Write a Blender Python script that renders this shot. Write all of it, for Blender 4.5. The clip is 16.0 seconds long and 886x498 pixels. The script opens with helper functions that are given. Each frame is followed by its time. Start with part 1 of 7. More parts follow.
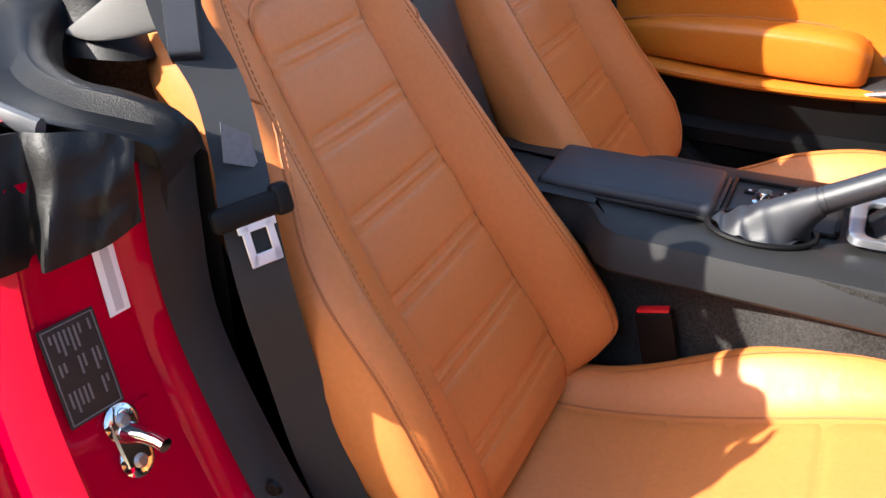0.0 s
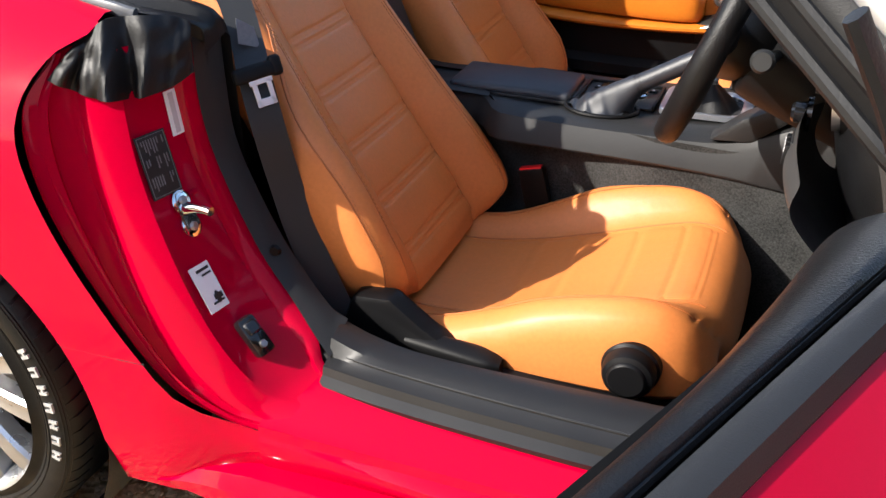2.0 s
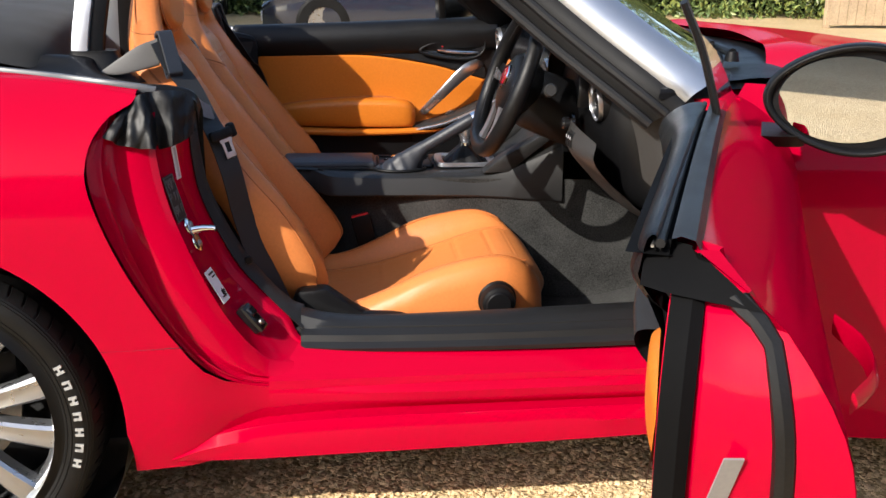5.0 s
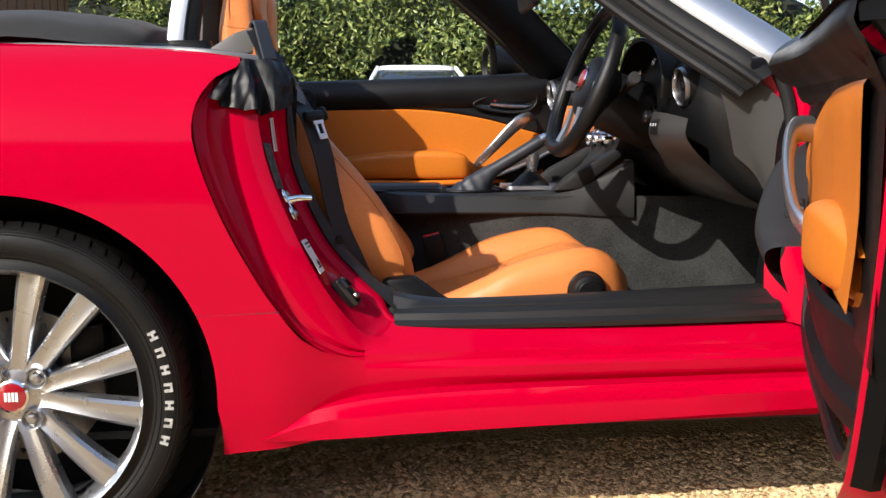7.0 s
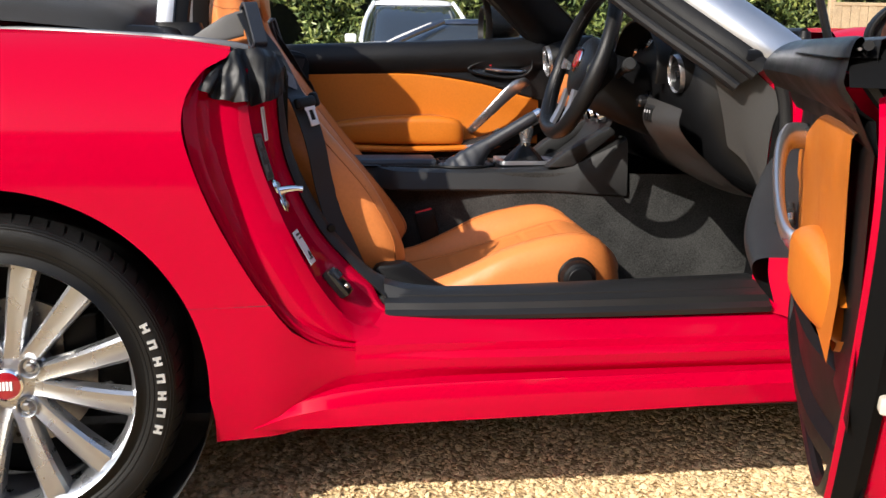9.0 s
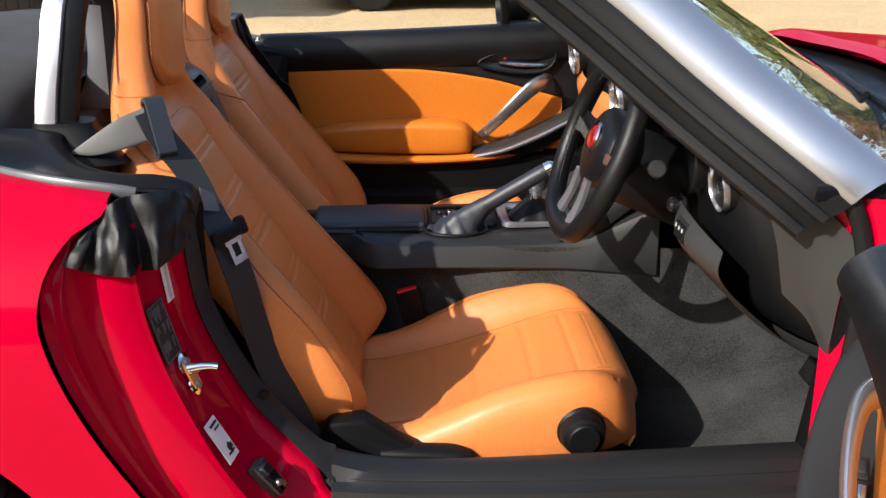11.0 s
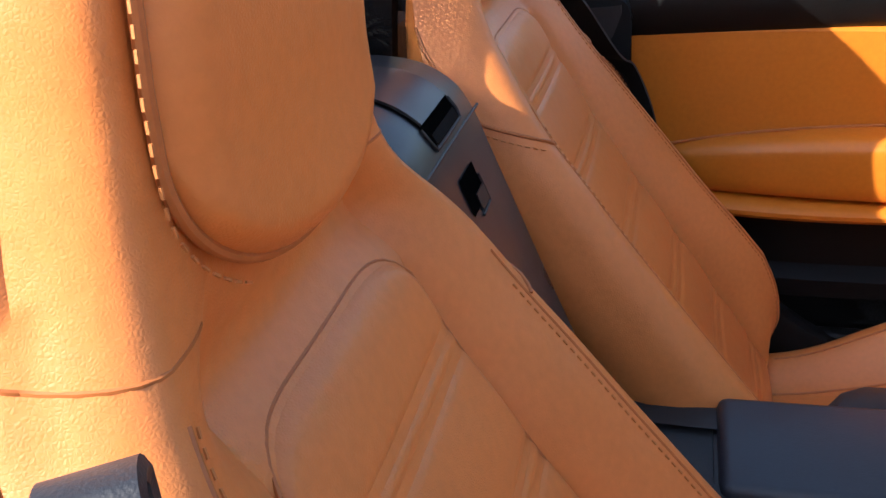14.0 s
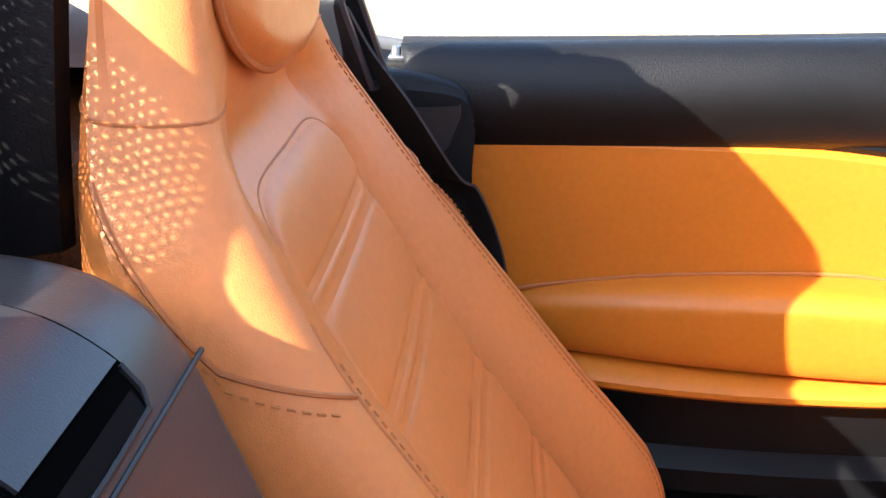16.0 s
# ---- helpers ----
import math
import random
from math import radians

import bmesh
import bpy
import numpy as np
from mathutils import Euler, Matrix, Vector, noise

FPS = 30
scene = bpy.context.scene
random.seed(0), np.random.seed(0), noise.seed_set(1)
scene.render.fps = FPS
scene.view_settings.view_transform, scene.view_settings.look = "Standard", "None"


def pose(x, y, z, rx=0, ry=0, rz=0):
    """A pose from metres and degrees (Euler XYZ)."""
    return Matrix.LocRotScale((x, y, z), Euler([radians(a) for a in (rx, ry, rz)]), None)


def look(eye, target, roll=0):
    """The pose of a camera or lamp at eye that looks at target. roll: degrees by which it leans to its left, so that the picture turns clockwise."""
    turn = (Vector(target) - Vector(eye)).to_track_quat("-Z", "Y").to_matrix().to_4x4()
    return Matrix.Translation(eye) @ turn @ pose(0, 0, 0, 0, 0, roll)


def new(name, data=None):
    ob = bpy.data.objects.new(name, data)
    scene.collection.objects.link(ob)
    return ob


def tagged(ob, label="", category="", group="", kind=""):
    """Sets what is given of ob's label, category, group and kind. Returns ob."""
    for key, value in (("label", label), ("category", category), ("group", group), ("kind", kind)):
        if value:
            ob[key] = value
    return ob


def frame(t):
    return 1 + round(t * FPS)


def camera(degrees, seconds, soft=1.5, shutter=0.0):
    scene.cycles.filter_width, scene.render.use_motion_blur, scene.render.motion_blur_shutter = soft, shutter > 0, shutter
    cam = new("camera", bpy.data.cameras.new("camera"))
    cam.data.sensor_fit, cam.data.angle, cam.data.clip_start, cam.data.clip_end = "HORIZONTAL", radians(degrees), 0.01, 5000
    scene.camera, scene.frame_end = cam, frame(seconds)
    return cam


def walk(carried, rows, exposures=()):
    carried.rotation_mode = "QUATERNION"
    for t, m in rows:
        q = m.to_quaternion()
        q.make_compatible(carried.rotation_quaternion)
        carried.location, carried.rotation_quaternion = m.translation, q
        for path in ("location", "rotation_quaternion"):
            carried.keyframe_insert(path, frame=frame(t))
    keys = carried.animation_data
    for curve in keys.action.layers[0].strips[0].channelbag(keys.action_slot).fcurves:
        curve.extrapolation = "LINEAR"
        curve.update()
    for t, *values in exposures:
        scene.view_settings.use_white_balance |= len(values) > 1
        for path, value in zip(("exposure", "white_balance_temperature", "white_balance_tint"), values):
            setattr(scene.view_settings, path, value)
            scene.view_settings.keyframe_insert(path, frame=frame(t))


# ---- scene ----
cam = camera(50.2, 16.0)
PATH = [
    (0, (0.976, -1.174, 1.157), (0.246, 0.416, 0.189), 0.2),
    (0.5, (1.086, -1.334, 1.176), (0.327, 0.233, 0.192), 0.1),
    (1, (1.162, -1.418, 1.179), (0.428, 0.163, 0.198), 0.0),
    (1.5, (1.233, -1.519, 1.197), (0.546, 0.08, 0.213), 0.2),
    (2, (1.227, -1.663, 1.217), (0.585, -0.039, 0.242), -0.1),
    (2.5, (1.131, -1.826, 1.233), (0.675, -0.112, 0.308), 0.9),
    (3, (1.078, -1.981, 1.259), (0.754, -0.21, 0.39), 2.0),
    (3.5, (1.021, -2.198, 1.265), (0.817, -0.378, 0.462), 1.4),
    (4, (0.933, -2.321, 1.279), (0.902, -0.47, 0.522), 1.0),
    (4.2, (0.876, -2.363, 1.275), (0.912, -0.501, 0.544), 0.9),
    (6.3, (0.706, -2.468, 0.807), (0.951, -0.514, 0.459), 0.3),
    (6.5, (0.674, -2.455, 0.788), (0.9, -0.493, 0.472), -0.1),
    (7, (0.587, -2.475, 0.784), (0.787, -0.503, 0.517), -0.0),
    (7.5, (0.544, -2.475, 0.779), (0.722, -0.498, 0.529), 0.1),
    (8, (0.563, -2.477, 0.773), (0.73, -0.501, 0.514), 0.1),
    (8.2, (0.57, -2.477, 0.773), (0.742, -0.503, 0.498), 0.2),
    (10.3, (0.693, -2.214, 1.2), (0.935, -0.343, 0.537), 1.1),
    (10.5, (0.72, -2.128, 1.216), (0.93, -0.261, 0.53), 0.9),
    (11, (0.781, -1.933, 1.274), (0.873, -0.065, 0.566), 0.1),
    (11.5, (0.767, -1.685, 1.293), (0.73, 0.184, 0.581), -1.0),
    (12, (0.746, -1.43, 1.291), (0.566, 0.426, 0.57), -2.5),
    (12.5, (0.709, -1.219, 1.242), (0.401, 0.611, 0.495), -3.6),
    (13, (0.678, -0.997, 1.225), (0.262, 0.792, 0.433), -4.7),
    (13.5, (0.624, -0.851, 1.188), (0.158, 0.903, 0.347), -4.2),
    (14, (0.56, -0.672, 1.138), (0.08, 1.063, 0.266), -4.8),
    (14.5, (0.513, -0.534, 1.108), (0.075, 1.197, 0.207), -4.0),
    (15, (0.496, -0.433, 1.115), (0.12, 1.314, 0.216), -3.0),
    (15.5, (0.51, -0.343, 1.103), (0.254, 1.443, 0.24), -1.4),
    (16, (0.514, -0.265, 1.1), (0.408, 1.562, 0.293), 0.9),
]
walk(cam, [(t, look(eye, target, roll)) for t, eye, target, roll in PATH],
     exposures=[(0.0, 1.95), (1.5, 1.56), (3.5, 1.01), (8.2, 0.83), (11.0, 0.95), (12.0, 1.18), (13.0, 1.58), (13.8, 1.70), (14.5, 1.76), (15.0, 2.12), (15.5, 2.48), (16.0, 2.66)])

# ---- daylight ----
SUN_WAY = Vector((1.107, 0.992, -1.0)).normalized()
world = bpy.data.worlds.new("sky")
scene.world = world
world.use_nodes = True
wn = world.node_tree.nodes
sky = wn.new("ShaderNodeTexSky")
sky.sky_type, sky.sun_disc = "NISHITA", False
sky.sun_elevation = math.asin(-SUN_WAY.z)
sky.sun_rotation = math.atan2(-SUN_WAY.x, -SUN_WAY.y)
sky.air_density, sky.dust_density = 1.0, 1.2
wn["Background"].inputs["Strength"].default_value = 0.15
world.node_tree.links.new(sky.outputs[0], wn["Background"].inputs["Color"])
lamp = bpy.data.lights.new("sun", "SUN")
lamp.energy, lamp.angle, lamp.color = 4.1, radians(0.53), (1.0, 0.94, 0.85)
sun = new("sun", lamp)
sun.matrix_world = look((-6, -4.4, 5), Vector((-6, -4.4, 5)) + SUN_WAY)


# ---- materials ----
def mat(name, color, rough=0.5, metal=0.0, spec=0.5, bump=0.0, grain=400.0, vary=0.0, patch=6.0, coat=0.0, sheen=0.0, island=0.0,
        flake=0.0, detail=3.0):
    """A procedural surface: base colour with two scales of variation, roughness variation and fine relief."""
    m = bpy.data.materials.new(name)
    m.use_nodes = True
    nt = m.node_tree
    b = nt.nodes["Principled BSDF"]
    b.inputs["Base Color"].default_value = (*color, 1)
    b.inputs["Roughness"].default_value = rough
    b.inputs["Metallic"].default_value = metal
    b.inputs["Specular IOR Level"].default_value = spec
    b.inputs["Coat Weight"].default_value = coat
    b.inputs["Coat Roughness"].default_value = 0.07
    b.inputs["Sheen Weight"].default_value = sheen
    co = nt.nodes.new("ShaderNodeTexCoord")
    if vary:
        n1 = nt.nodes.new("ShaderNodeTexNoise")
        n1.inputs["Scale"].default_value, n1.inputs["Detail"].default_value = patch, 5
        n2 = nt.nodes.new("ShaderNodeTexNoise")
        n2.inputs["Scale"].default_value, n2.inputs["Detail"].default_value = grain * 0.5, 2
        nt.links.new(co.outputs["Object"], n1.inputs["Vector"])
        nt.links.new(co.outputs["Object"], n2.inputs["Vector"])
        add = nt.nodes.new("ShaderNodeMath")
        add.operation = "ADD"
        nt.links.new(n1.outputs["Fac"], add.inputs[0])
        nt.links.new(n2.outputs["Fac"], add.inputs[1])
        last = add
        if island:
            geo = nt.nodes.new("ShaderNodeNewGeometry")
            mul = nt.nodes.new("ShaderNodeMath")
            mul.operation, mul.inputs[1].default_value = "MULTIPLY_ADD", island
            nt.links.new(geo.outputs["Random Per Island"], mul.inputs[0])
            nt.links.new(add.outputs[0], mul.inputs[2])
            last = mul
        rng = nt.nodes.new("ShaderNodeMapRange")
        rng.inputs["From Min"].default_value, rng.inputs["From Max"].default_value = 0.6, 1.4 + island
        rng.inputs["To Min"].default_value, rng.inputs["To Max"].default_value = 1 - vary, 1 + vary
        nt.links.new(last.outputs[0], rng.inputs["Value"])
        hsv = nt.nodes.new("ShaderNodeHueSaturation")
        hsv.inputs["Color"].default_value = (*color, 1)
        nt.links.new(rng.outputs[0], hsv.inputs["Value"])
        nt.links.new(hsv.outputs[0], b.inputs["Base Color"])
        rr = nt.nodes.new("ShaderNodeMapRange")
        rr.inputs["From Min"].default_value, rr.inputs["From Max"].default_value = 0.35, 0.65
        rr.inputs["To Min"].default_value, rr.inputs["To Max"].default_value = max(rough - 0.12 * min(1, vary * 6), 0.0), min(rough + 0.1 * min(1, vary * 6), 1)
        nt.links.new(n1.outputs["Fac"], rr.inputs["Value"])
        nt.links.new(rr.outputs[0], b.inputs["Roughness"])
    if bump:
        nb = nt.nodes.new("ShaderNodeTexNoise")
        nb.inputs["Scale"].default_value, nb.inputs["Detail"].default_value = grain, detail
        nt.links.new(co.outputs["Object"], nb.inputs["Vector"])
        bp = nt.nodes.new("ShaderNodeBump")
        bp.inputs["Strength"].default_value, bp.inputs["Distance"].default_value = bump, 0.6 / grain
        nt.links.new(nb.outputs["Fac"], bp.inputs["Height"])
        nt.links.new(bp.outputs[0], b.inputs["Normal"])
    return m


def leather(name, color):
    """Tanned hide: cell-like pores as relief, colour that shifts gently over the panel."""
    m = mat(name, color, rough=0.42, spec=0.4, vary=0.09, patch=5, grain=300)
    nt = m.node_tree
    b = nt.nodes["Principled BSDF"]
    co = nt.nodes.new("ShaderNodeTexCoord")
    v = nt.nodes.new("ShaderNodeTexVoronoi")
    v.feature = "DISTANCE_TO_EDGE"
    v.inputs["Scale"].default_value = 520
    n = nt.nodes.new("ShaderNodeTexNoise")
    n.inputs["Scale"].default_value, n.inputs["Detail"].default_value = 30, 3
    nt.links.new(co.outputs["Object"], v.inputs["Vector"])
    nt.links.new(co.outputs["Object"], n.inputs["Vector"])
    b1 = nt.nodes.new("ShaderNodeBump")
    b1.inputs["Strength"].default_value, b1.inputs["Distance"].default_value = 0.35, 0.0006
    nt.links.new(v.outputs["Distance"], b1.inputs["Height"])
    b2 = nt.nodes.new("ShaderNodeBump")
    b2.inputs["Strength"].default_value, b2.inputs["Distance"].default_value = 0.25, 0.004
    nt.links.new(n.outputs["Fac"], b2.inputs["Height"])
    nt.links.new(b1.outputs[0], b2.inputs["Normal"])
    nt.links.new(b2.outputs[0], b.inputs["Normal"])
    return m


PAINT = mat("red_paint", (0.37, 0.0, 0.018), rough=0.45, spec=0.0, coat=0.28, vary=0.03, patch=3, grain=900)
PAINT.node_tree.nodes["Principled BSDF"].inputs["Coat IOR"].default_value = 1.5
PAINT.node_tree.nodes["Principled BSDF"].inputs["Coat Roughness"].default_value = 0.065
PAINT_DARK = mat("underseal", (0.012, 0.012, 0.013), rough=0.8, vary=0.2, bump=0.4, grain=200)
TAN = leather("tan_leather", (0.565, 0.180, 0.046))
TAN_DOOR = leather("tan_door_leather", (0.52, 0.148, 0.013))
TAN_STITCH = mat("tan_thread", (0.44, 0.15, 0.038), rough=0.7, vary=0.1, grain=600)
TAN_SEAM = mat("tan_seam", (0.38, 0.112, 0.026), rough=0.6, vary=0.1, grain=500)
BLACK = mat("black_plastic", (0.0045, 0.0045, 0.005), spec=0.18, rough=0.48, vary=0.12, bump=0.35, grain=700)
BLACK_SOFT = mat("black_vinyl", (0.0045, 0.0045, 0.005), spec=0.26, rough=0.42, vary=0.14, bump=0.45, grain=520)
GREY_PLASTIC = mat("charcoal_plastic", (0.0175, 0.0175, 0.018), spec=0.28, rough=0.5, vary=0.12, bump=0.3, grain=800)
GLOSS = mat("gloss_black", (0.008, 0.008, 0.009), rough=0.12, vary=0.05)
RUBBER = mat("rubber", (0.005, 0.005, 0.0055), spec=0.3, rough=0.55, vary=0.2, bump=0.2, grain=300)
TYRE = mat("tyre_rubber", (0.0045, 0.0044, 0.0044), spec=0.22, rough=0.55, vary=0.25, patch=14, bump=0.25, grain=500)
CARPET = mat("carpet", (0.035, 0.035, 0.0342), rough=1.0, spec=0.05, vary=0.75, patch=9, bump=1.0, grain=620, sheen=0.03)
CANVAS = mat("soft_top_cloth", (0.011, 0.011, 0.0115), rough=0.9, vary=0.2, bump=0.5, grain=1500, sheen=0.05)
WEB = mat("belt_webbing", (0.013, 0.0134, 0.015), rough=0.6, vary=0.1, bump=0.4, grain=1400)
SILVER = mat("satin_silver", (0.42, 0.44, 0.48), rough=0.33, metal=0.85, vary=0.03, grain=900)
ALLOY = mat("alloy", (0.44, 0.45, 0.47), rough=0.28, metal=0.9, vary=0.015, patch=30, grain=900)
CHROME = mat("chrome", (0.75, 0.75, 0.76), rough=0.07, metal=1.0)
SATIN = mat("brushed_silver_plastic", (0.42, 0.42, 0.44), rough=0.28, metal=0.9, vary=0.05)
STEEL = mat("steel", (0.35, 0.34, 0.33), rough=0.35, metal=1.0, vary=0.15, patch=30)
FOIL = mat("grey_foil", (0.30, 0.30, 0.31), rough=0.4, metal=0.3, vary=0.08)
WHITE = mat("white_sticker", (0.75, 0.75, 0.77), rough=0.5, vary=0.03)
PLATE_STEEL = mat("bright_steel", (0.80, 0.80, 0.82), rough=0.32, metal=0.7, vary=0.04, grain=900)
INK = mat("black_print", (0.01, 0.01, 0.01), rough=0.5)
STRAP = mat("grey_webbing", (0.105, 0.100, 0.096), spec=0.3, rough=0.6, vary=0.1, bump=0.4, grain=1200)
GREY_STRIP = mat("satin_grey_strip", (0.075, 0.078, 0.085), rough=0.34, vary=0.08, grain=900)
LOCKER_PLASTIC = mat("locker_plastic", (0.024, 0.025, 0.028), spec=0.5, rough=0.36, vary=0.12, bump=0.22, grain=900)
LID_VINYL = mat("lid_vinyl", (0.016, 0.018, 0.024), spec=0.5, rough=0.45, vary=0.1, bump=0.35, grain=700)
SILL = mat("sill_plastic", (0.011, 0.011, 0.0113), spec=0.36, rough=0.42, vary=0.10, bump=0.35, grain=900)
DASH_GREY = mat("grey_dash_plastic", (0.030, 0.029, 0.0285), spec=0.3, rough=0.5, vary=0.12, bump=0.3, grain=800)
MATT = mat("matt_black", (0.003, 0.003, 0.0033), rough=0.8, spec=0.08, vary=0.2)
# lightless black for flat sheets that stand in for shaded hollows
RECESS_SHADE = mat("painted_recess_shade", (0.002, 0.002, 0.002), rough=1.0, spec=0.0)
PATCH = mat("faded_label", (0.13, 0.13, 0.14), rough=0.6, vary=0.2)
FAINT = mat("faint_print", (0.13, 0.13, 0.14), rough=0.5)
PALE = mat("pale_print", (0.45, 0.45, 0.47), rough=0.5)
RED_PLASTIC = mat("red_button", (0.65, 0.015, 0.02), rough=0.35)
BADGE = mat("dark_red_enamel", (0.26, 0.006, 0.014), rough=0.15, coat=1.0)
BEIGE = mat("cream_plastic", (0.48, 0.44, 0.37), rough=0.5, vary=0.1)


def glass(name, tint, rough=0.0):
    m = bpy.data.materials.new(name)
    m.use_nodes = True
    b = m.node_tree.nodes["Principled BSDF"]
    b.inputs["Base Color"].default_value = (*tint, 1)
    b.inputs["Roughness"].default_value = rough
    b.inputs["Transmission Weight"].default_value = 1.0
    b.inputs["IOR"].default_value = 1.45
    return m


GLASS = glass("window_glass", (0.9, 0.95, 0.94))
DARK_GLASS = mat("car_glass", (0.02, 0.025, 0.03), rough=0.04, coat=1.0)
MIRROR = mat("mirror_glass", (0.85, 0.87, 0.88), rough=0.01, metal=1.0)


# ---- mesh tools ----
def catmull(pts, n, closed=False):
    """n points on a smooth curve through pts."""
    p = np.array(pts, float)
    k = len(p)
    out = []
    span = k if closed else k - 1
    for i in range(n):
        u = i / n * span if closed else i / (n - 1) * span
        j = min(int(u), span - 1)
        f = u - j
        if closed:
            a, b, c, d = p[(j - 1) % k], p[j], p[(j + 1) % k], p[(j + 2) % k]
        else:
            b, c = p[j], p[j + 1]
            a = p[j - 1] if j > 0 else 2 * b - c
            d = p[j + 2] if j + 2 < k else 2 * c - b
        out.append(0.5 * (2 * b + (c - a) * f + (2 * a - 5 * b + 4 * c - d) * f * f + (3 * b - a - 3 * c + d) * f ** 3))
    return out


def interp(x, table):
    """Smooth value at x from a table of (x, value)."""
    xs, ys = zip(*table)
    if x <= xs[0]:
        return ys[0]
    if x >= xs[-1]:
        return ys[-1]
    for i in range(len(xs) - 1):
        if xs[i] <= x <= xs[i + 1]:
            f = (x - xs[i]) / (xs[i + 1] - xs[i])
            m0 = (ys[i + 1] - ys[i - 1]) / (xs[i + 1] - xs[i - 1]) if i else (ys[1] - ys[0]) / (xs[1] - xs[0])
            m1 = (ys[i + 2] - ys[i]) / (xs[i + 2] - xs[i]) if i + 2 < len(xs) else (ys[i + 1] - ys[i]) / (xs[i + 1] - xs[i])
            h = xs[i + 1] - xs[i]
            return ((2 * f ** 3 - 3 * f ** 2 + 1) * ys[i] + (f ** 3 - 2 * f ** 2 + f) * h * m0
                    + (-2 * f ** 3 + 3 * f ** 2) * ys[i + 1] + (f ** 3 - f ** 2) * h * m1)


def grid(rows, wrap=False, caps=False):
    """A sheet of quads through rows of points; wrap closes each row, caps closes the ends."""
    bm = bmesh.new()
    vs = [[bm.verts.new(Vector(p)) for p in r] for r in rows]
    n = len(vs[0])
    for a, b in zip(vs, vs[1:]):
        for i in range(n if wrap else n - 1):
            j = (i + 1) % n
            bm.faces.new((a[i], a[j], b[j], b[i]))
    if caps:
        bm.faces.new(list(reversed(vs[0])))
        bm.faces.new(vs[-1])
    bmesh.ops.recalc_face_normals(bm, faces=bm.faces)
    return bm


def loft(ctrl, nu, nv, wrap=False, caps=False):
    """Smooth sheet through a coarse grid of control rows."""
    rows = [catmull(r, nv, wrap) for r in ctrl]
    cols = [catmull([r[i] for r in rows], nu) for i in range(nv)]
    return grid([[cols[i][j] for i in range(nv)] for j in range(nu)], wrap, caps)


def thick(bm, d):
    """Gives a sheet a thickness."""
    bmesh.ops.solidify(bm, geom=bm.faces[:], thickness=d)
    bmesh.ops.recalc_face_normals(bm, faces=bm.faces)
    return bm


def tube(pts, r, n=10, closed=False, flat=1.0, up=None, smooth=0, caps=True):
    """A round (or flattened) bar along a path; r may be a list."""
    pts = [Vector(p) for p in (catmull(pts, smooth, closed) if smooth else pts)]
    k = len(pts)
    rs = [r] * k if not hasattr(r, "__len__") else [float(np.interp(i / (k - 1), np.linspace(0, 1, len(r)), r)) for i in range(k)]
    rows, side = [], None
    for i, p in enumerate(pts):
        a = pts[(i - 1) % k] if closed or i else p
        b = pts[(i + 1) % k] if closed or i < k - 1 else p
        t = (b - a).normalized()
        ref = Vector(up) if up else (side if side is not None else (Vector((0, 0, 1)) if abs(t.z) < 0.9 else Vector((1, 0, 0))))
        s = (ref - t * ref.dot(t)).normalized()
        side = s
        w = t.cross(s)
        rows.append([p + rs[i] * (math.cos(q) * s + flat * math.sin(q) * w) for q in (2 * math.pi * m / n for m in range(n))])
    if closed:
        rows.append(rows[0])
        bm = grid(rows, True)
        bmesh.ops.remove_doubles(bm, verts=bm.verts, dist=1e-6)
        return bm
    return grid(rows, True, caps)


def sweep(path, profile, closed_profile=True, caps=True):
    """A profile of (side, up) offsets carried along a path; side is level and to the path's left."""
    pts = [Vector(p) for p in path]
    rows = []
    for i, p in enumerate(pts):
        t = (pts[min(i + 1, len(pts) - 1)] - pts[max(i - 1, 0)]).normalized()
        s = Vector((0, 0, 1)).cross(t).normalized()
        u = t.cross(s)
        rows.append([p + a * s + b * u for a, b in profile])
    return grid(rows, closed_profile, caps and closed_profile)


def rbox(x0, x1, y0, y1, z0, z1, r=0.004, seg=2):
    bm = bmesh.new()
    bmesh.ops.create_cube(bm, size=1)
    for v in bm.verts:
        v.co = Vector((x0 if v.co.x < 0 else x1, y0 if v.co.y < 0 else y1, z0 if v.co.z < 0 else z1))
    if r:
        bmesh.ops.bevel(bm, geom=bm.edges[:] + bm.verts[:], offset=r, segments=seg, profile=0.5, affect="EDGES")
    return bm


def prism(poly, axis, a, b, r=0.003, seg=2):
    """A flat outline drawn out along an axis: poly in the other two coordinates, in order."""
    bm = bmesh.new()
    k = "xyz".index(axis)

    def at(p, v):
        q = list(p)
        q.insert(k, v)
        return q
    lo = [bm.verts.new(at(p, a)) for p in poly]
    hi = [bm.verts.new(at(p, b)) for p in poly]
    n = len(poly)
    bm.faces.new(lo)
    bm.faces.new(list(reversed(hi)))
    for i in range(n):
        bm.faces.new((lo[i], hi[i], hi[(i + 1) % n], lo[(i + 1) % n]))
    bmesh.ops.recalc_face_normals(bm, faces=bm.faces)
    if r:
        bmesh.ops.bevel(bm, geom=bm.edges[:], offset=r, segments=seg, profile=0.5, affect="EDGES", clamp_overlap=True)
    return bm


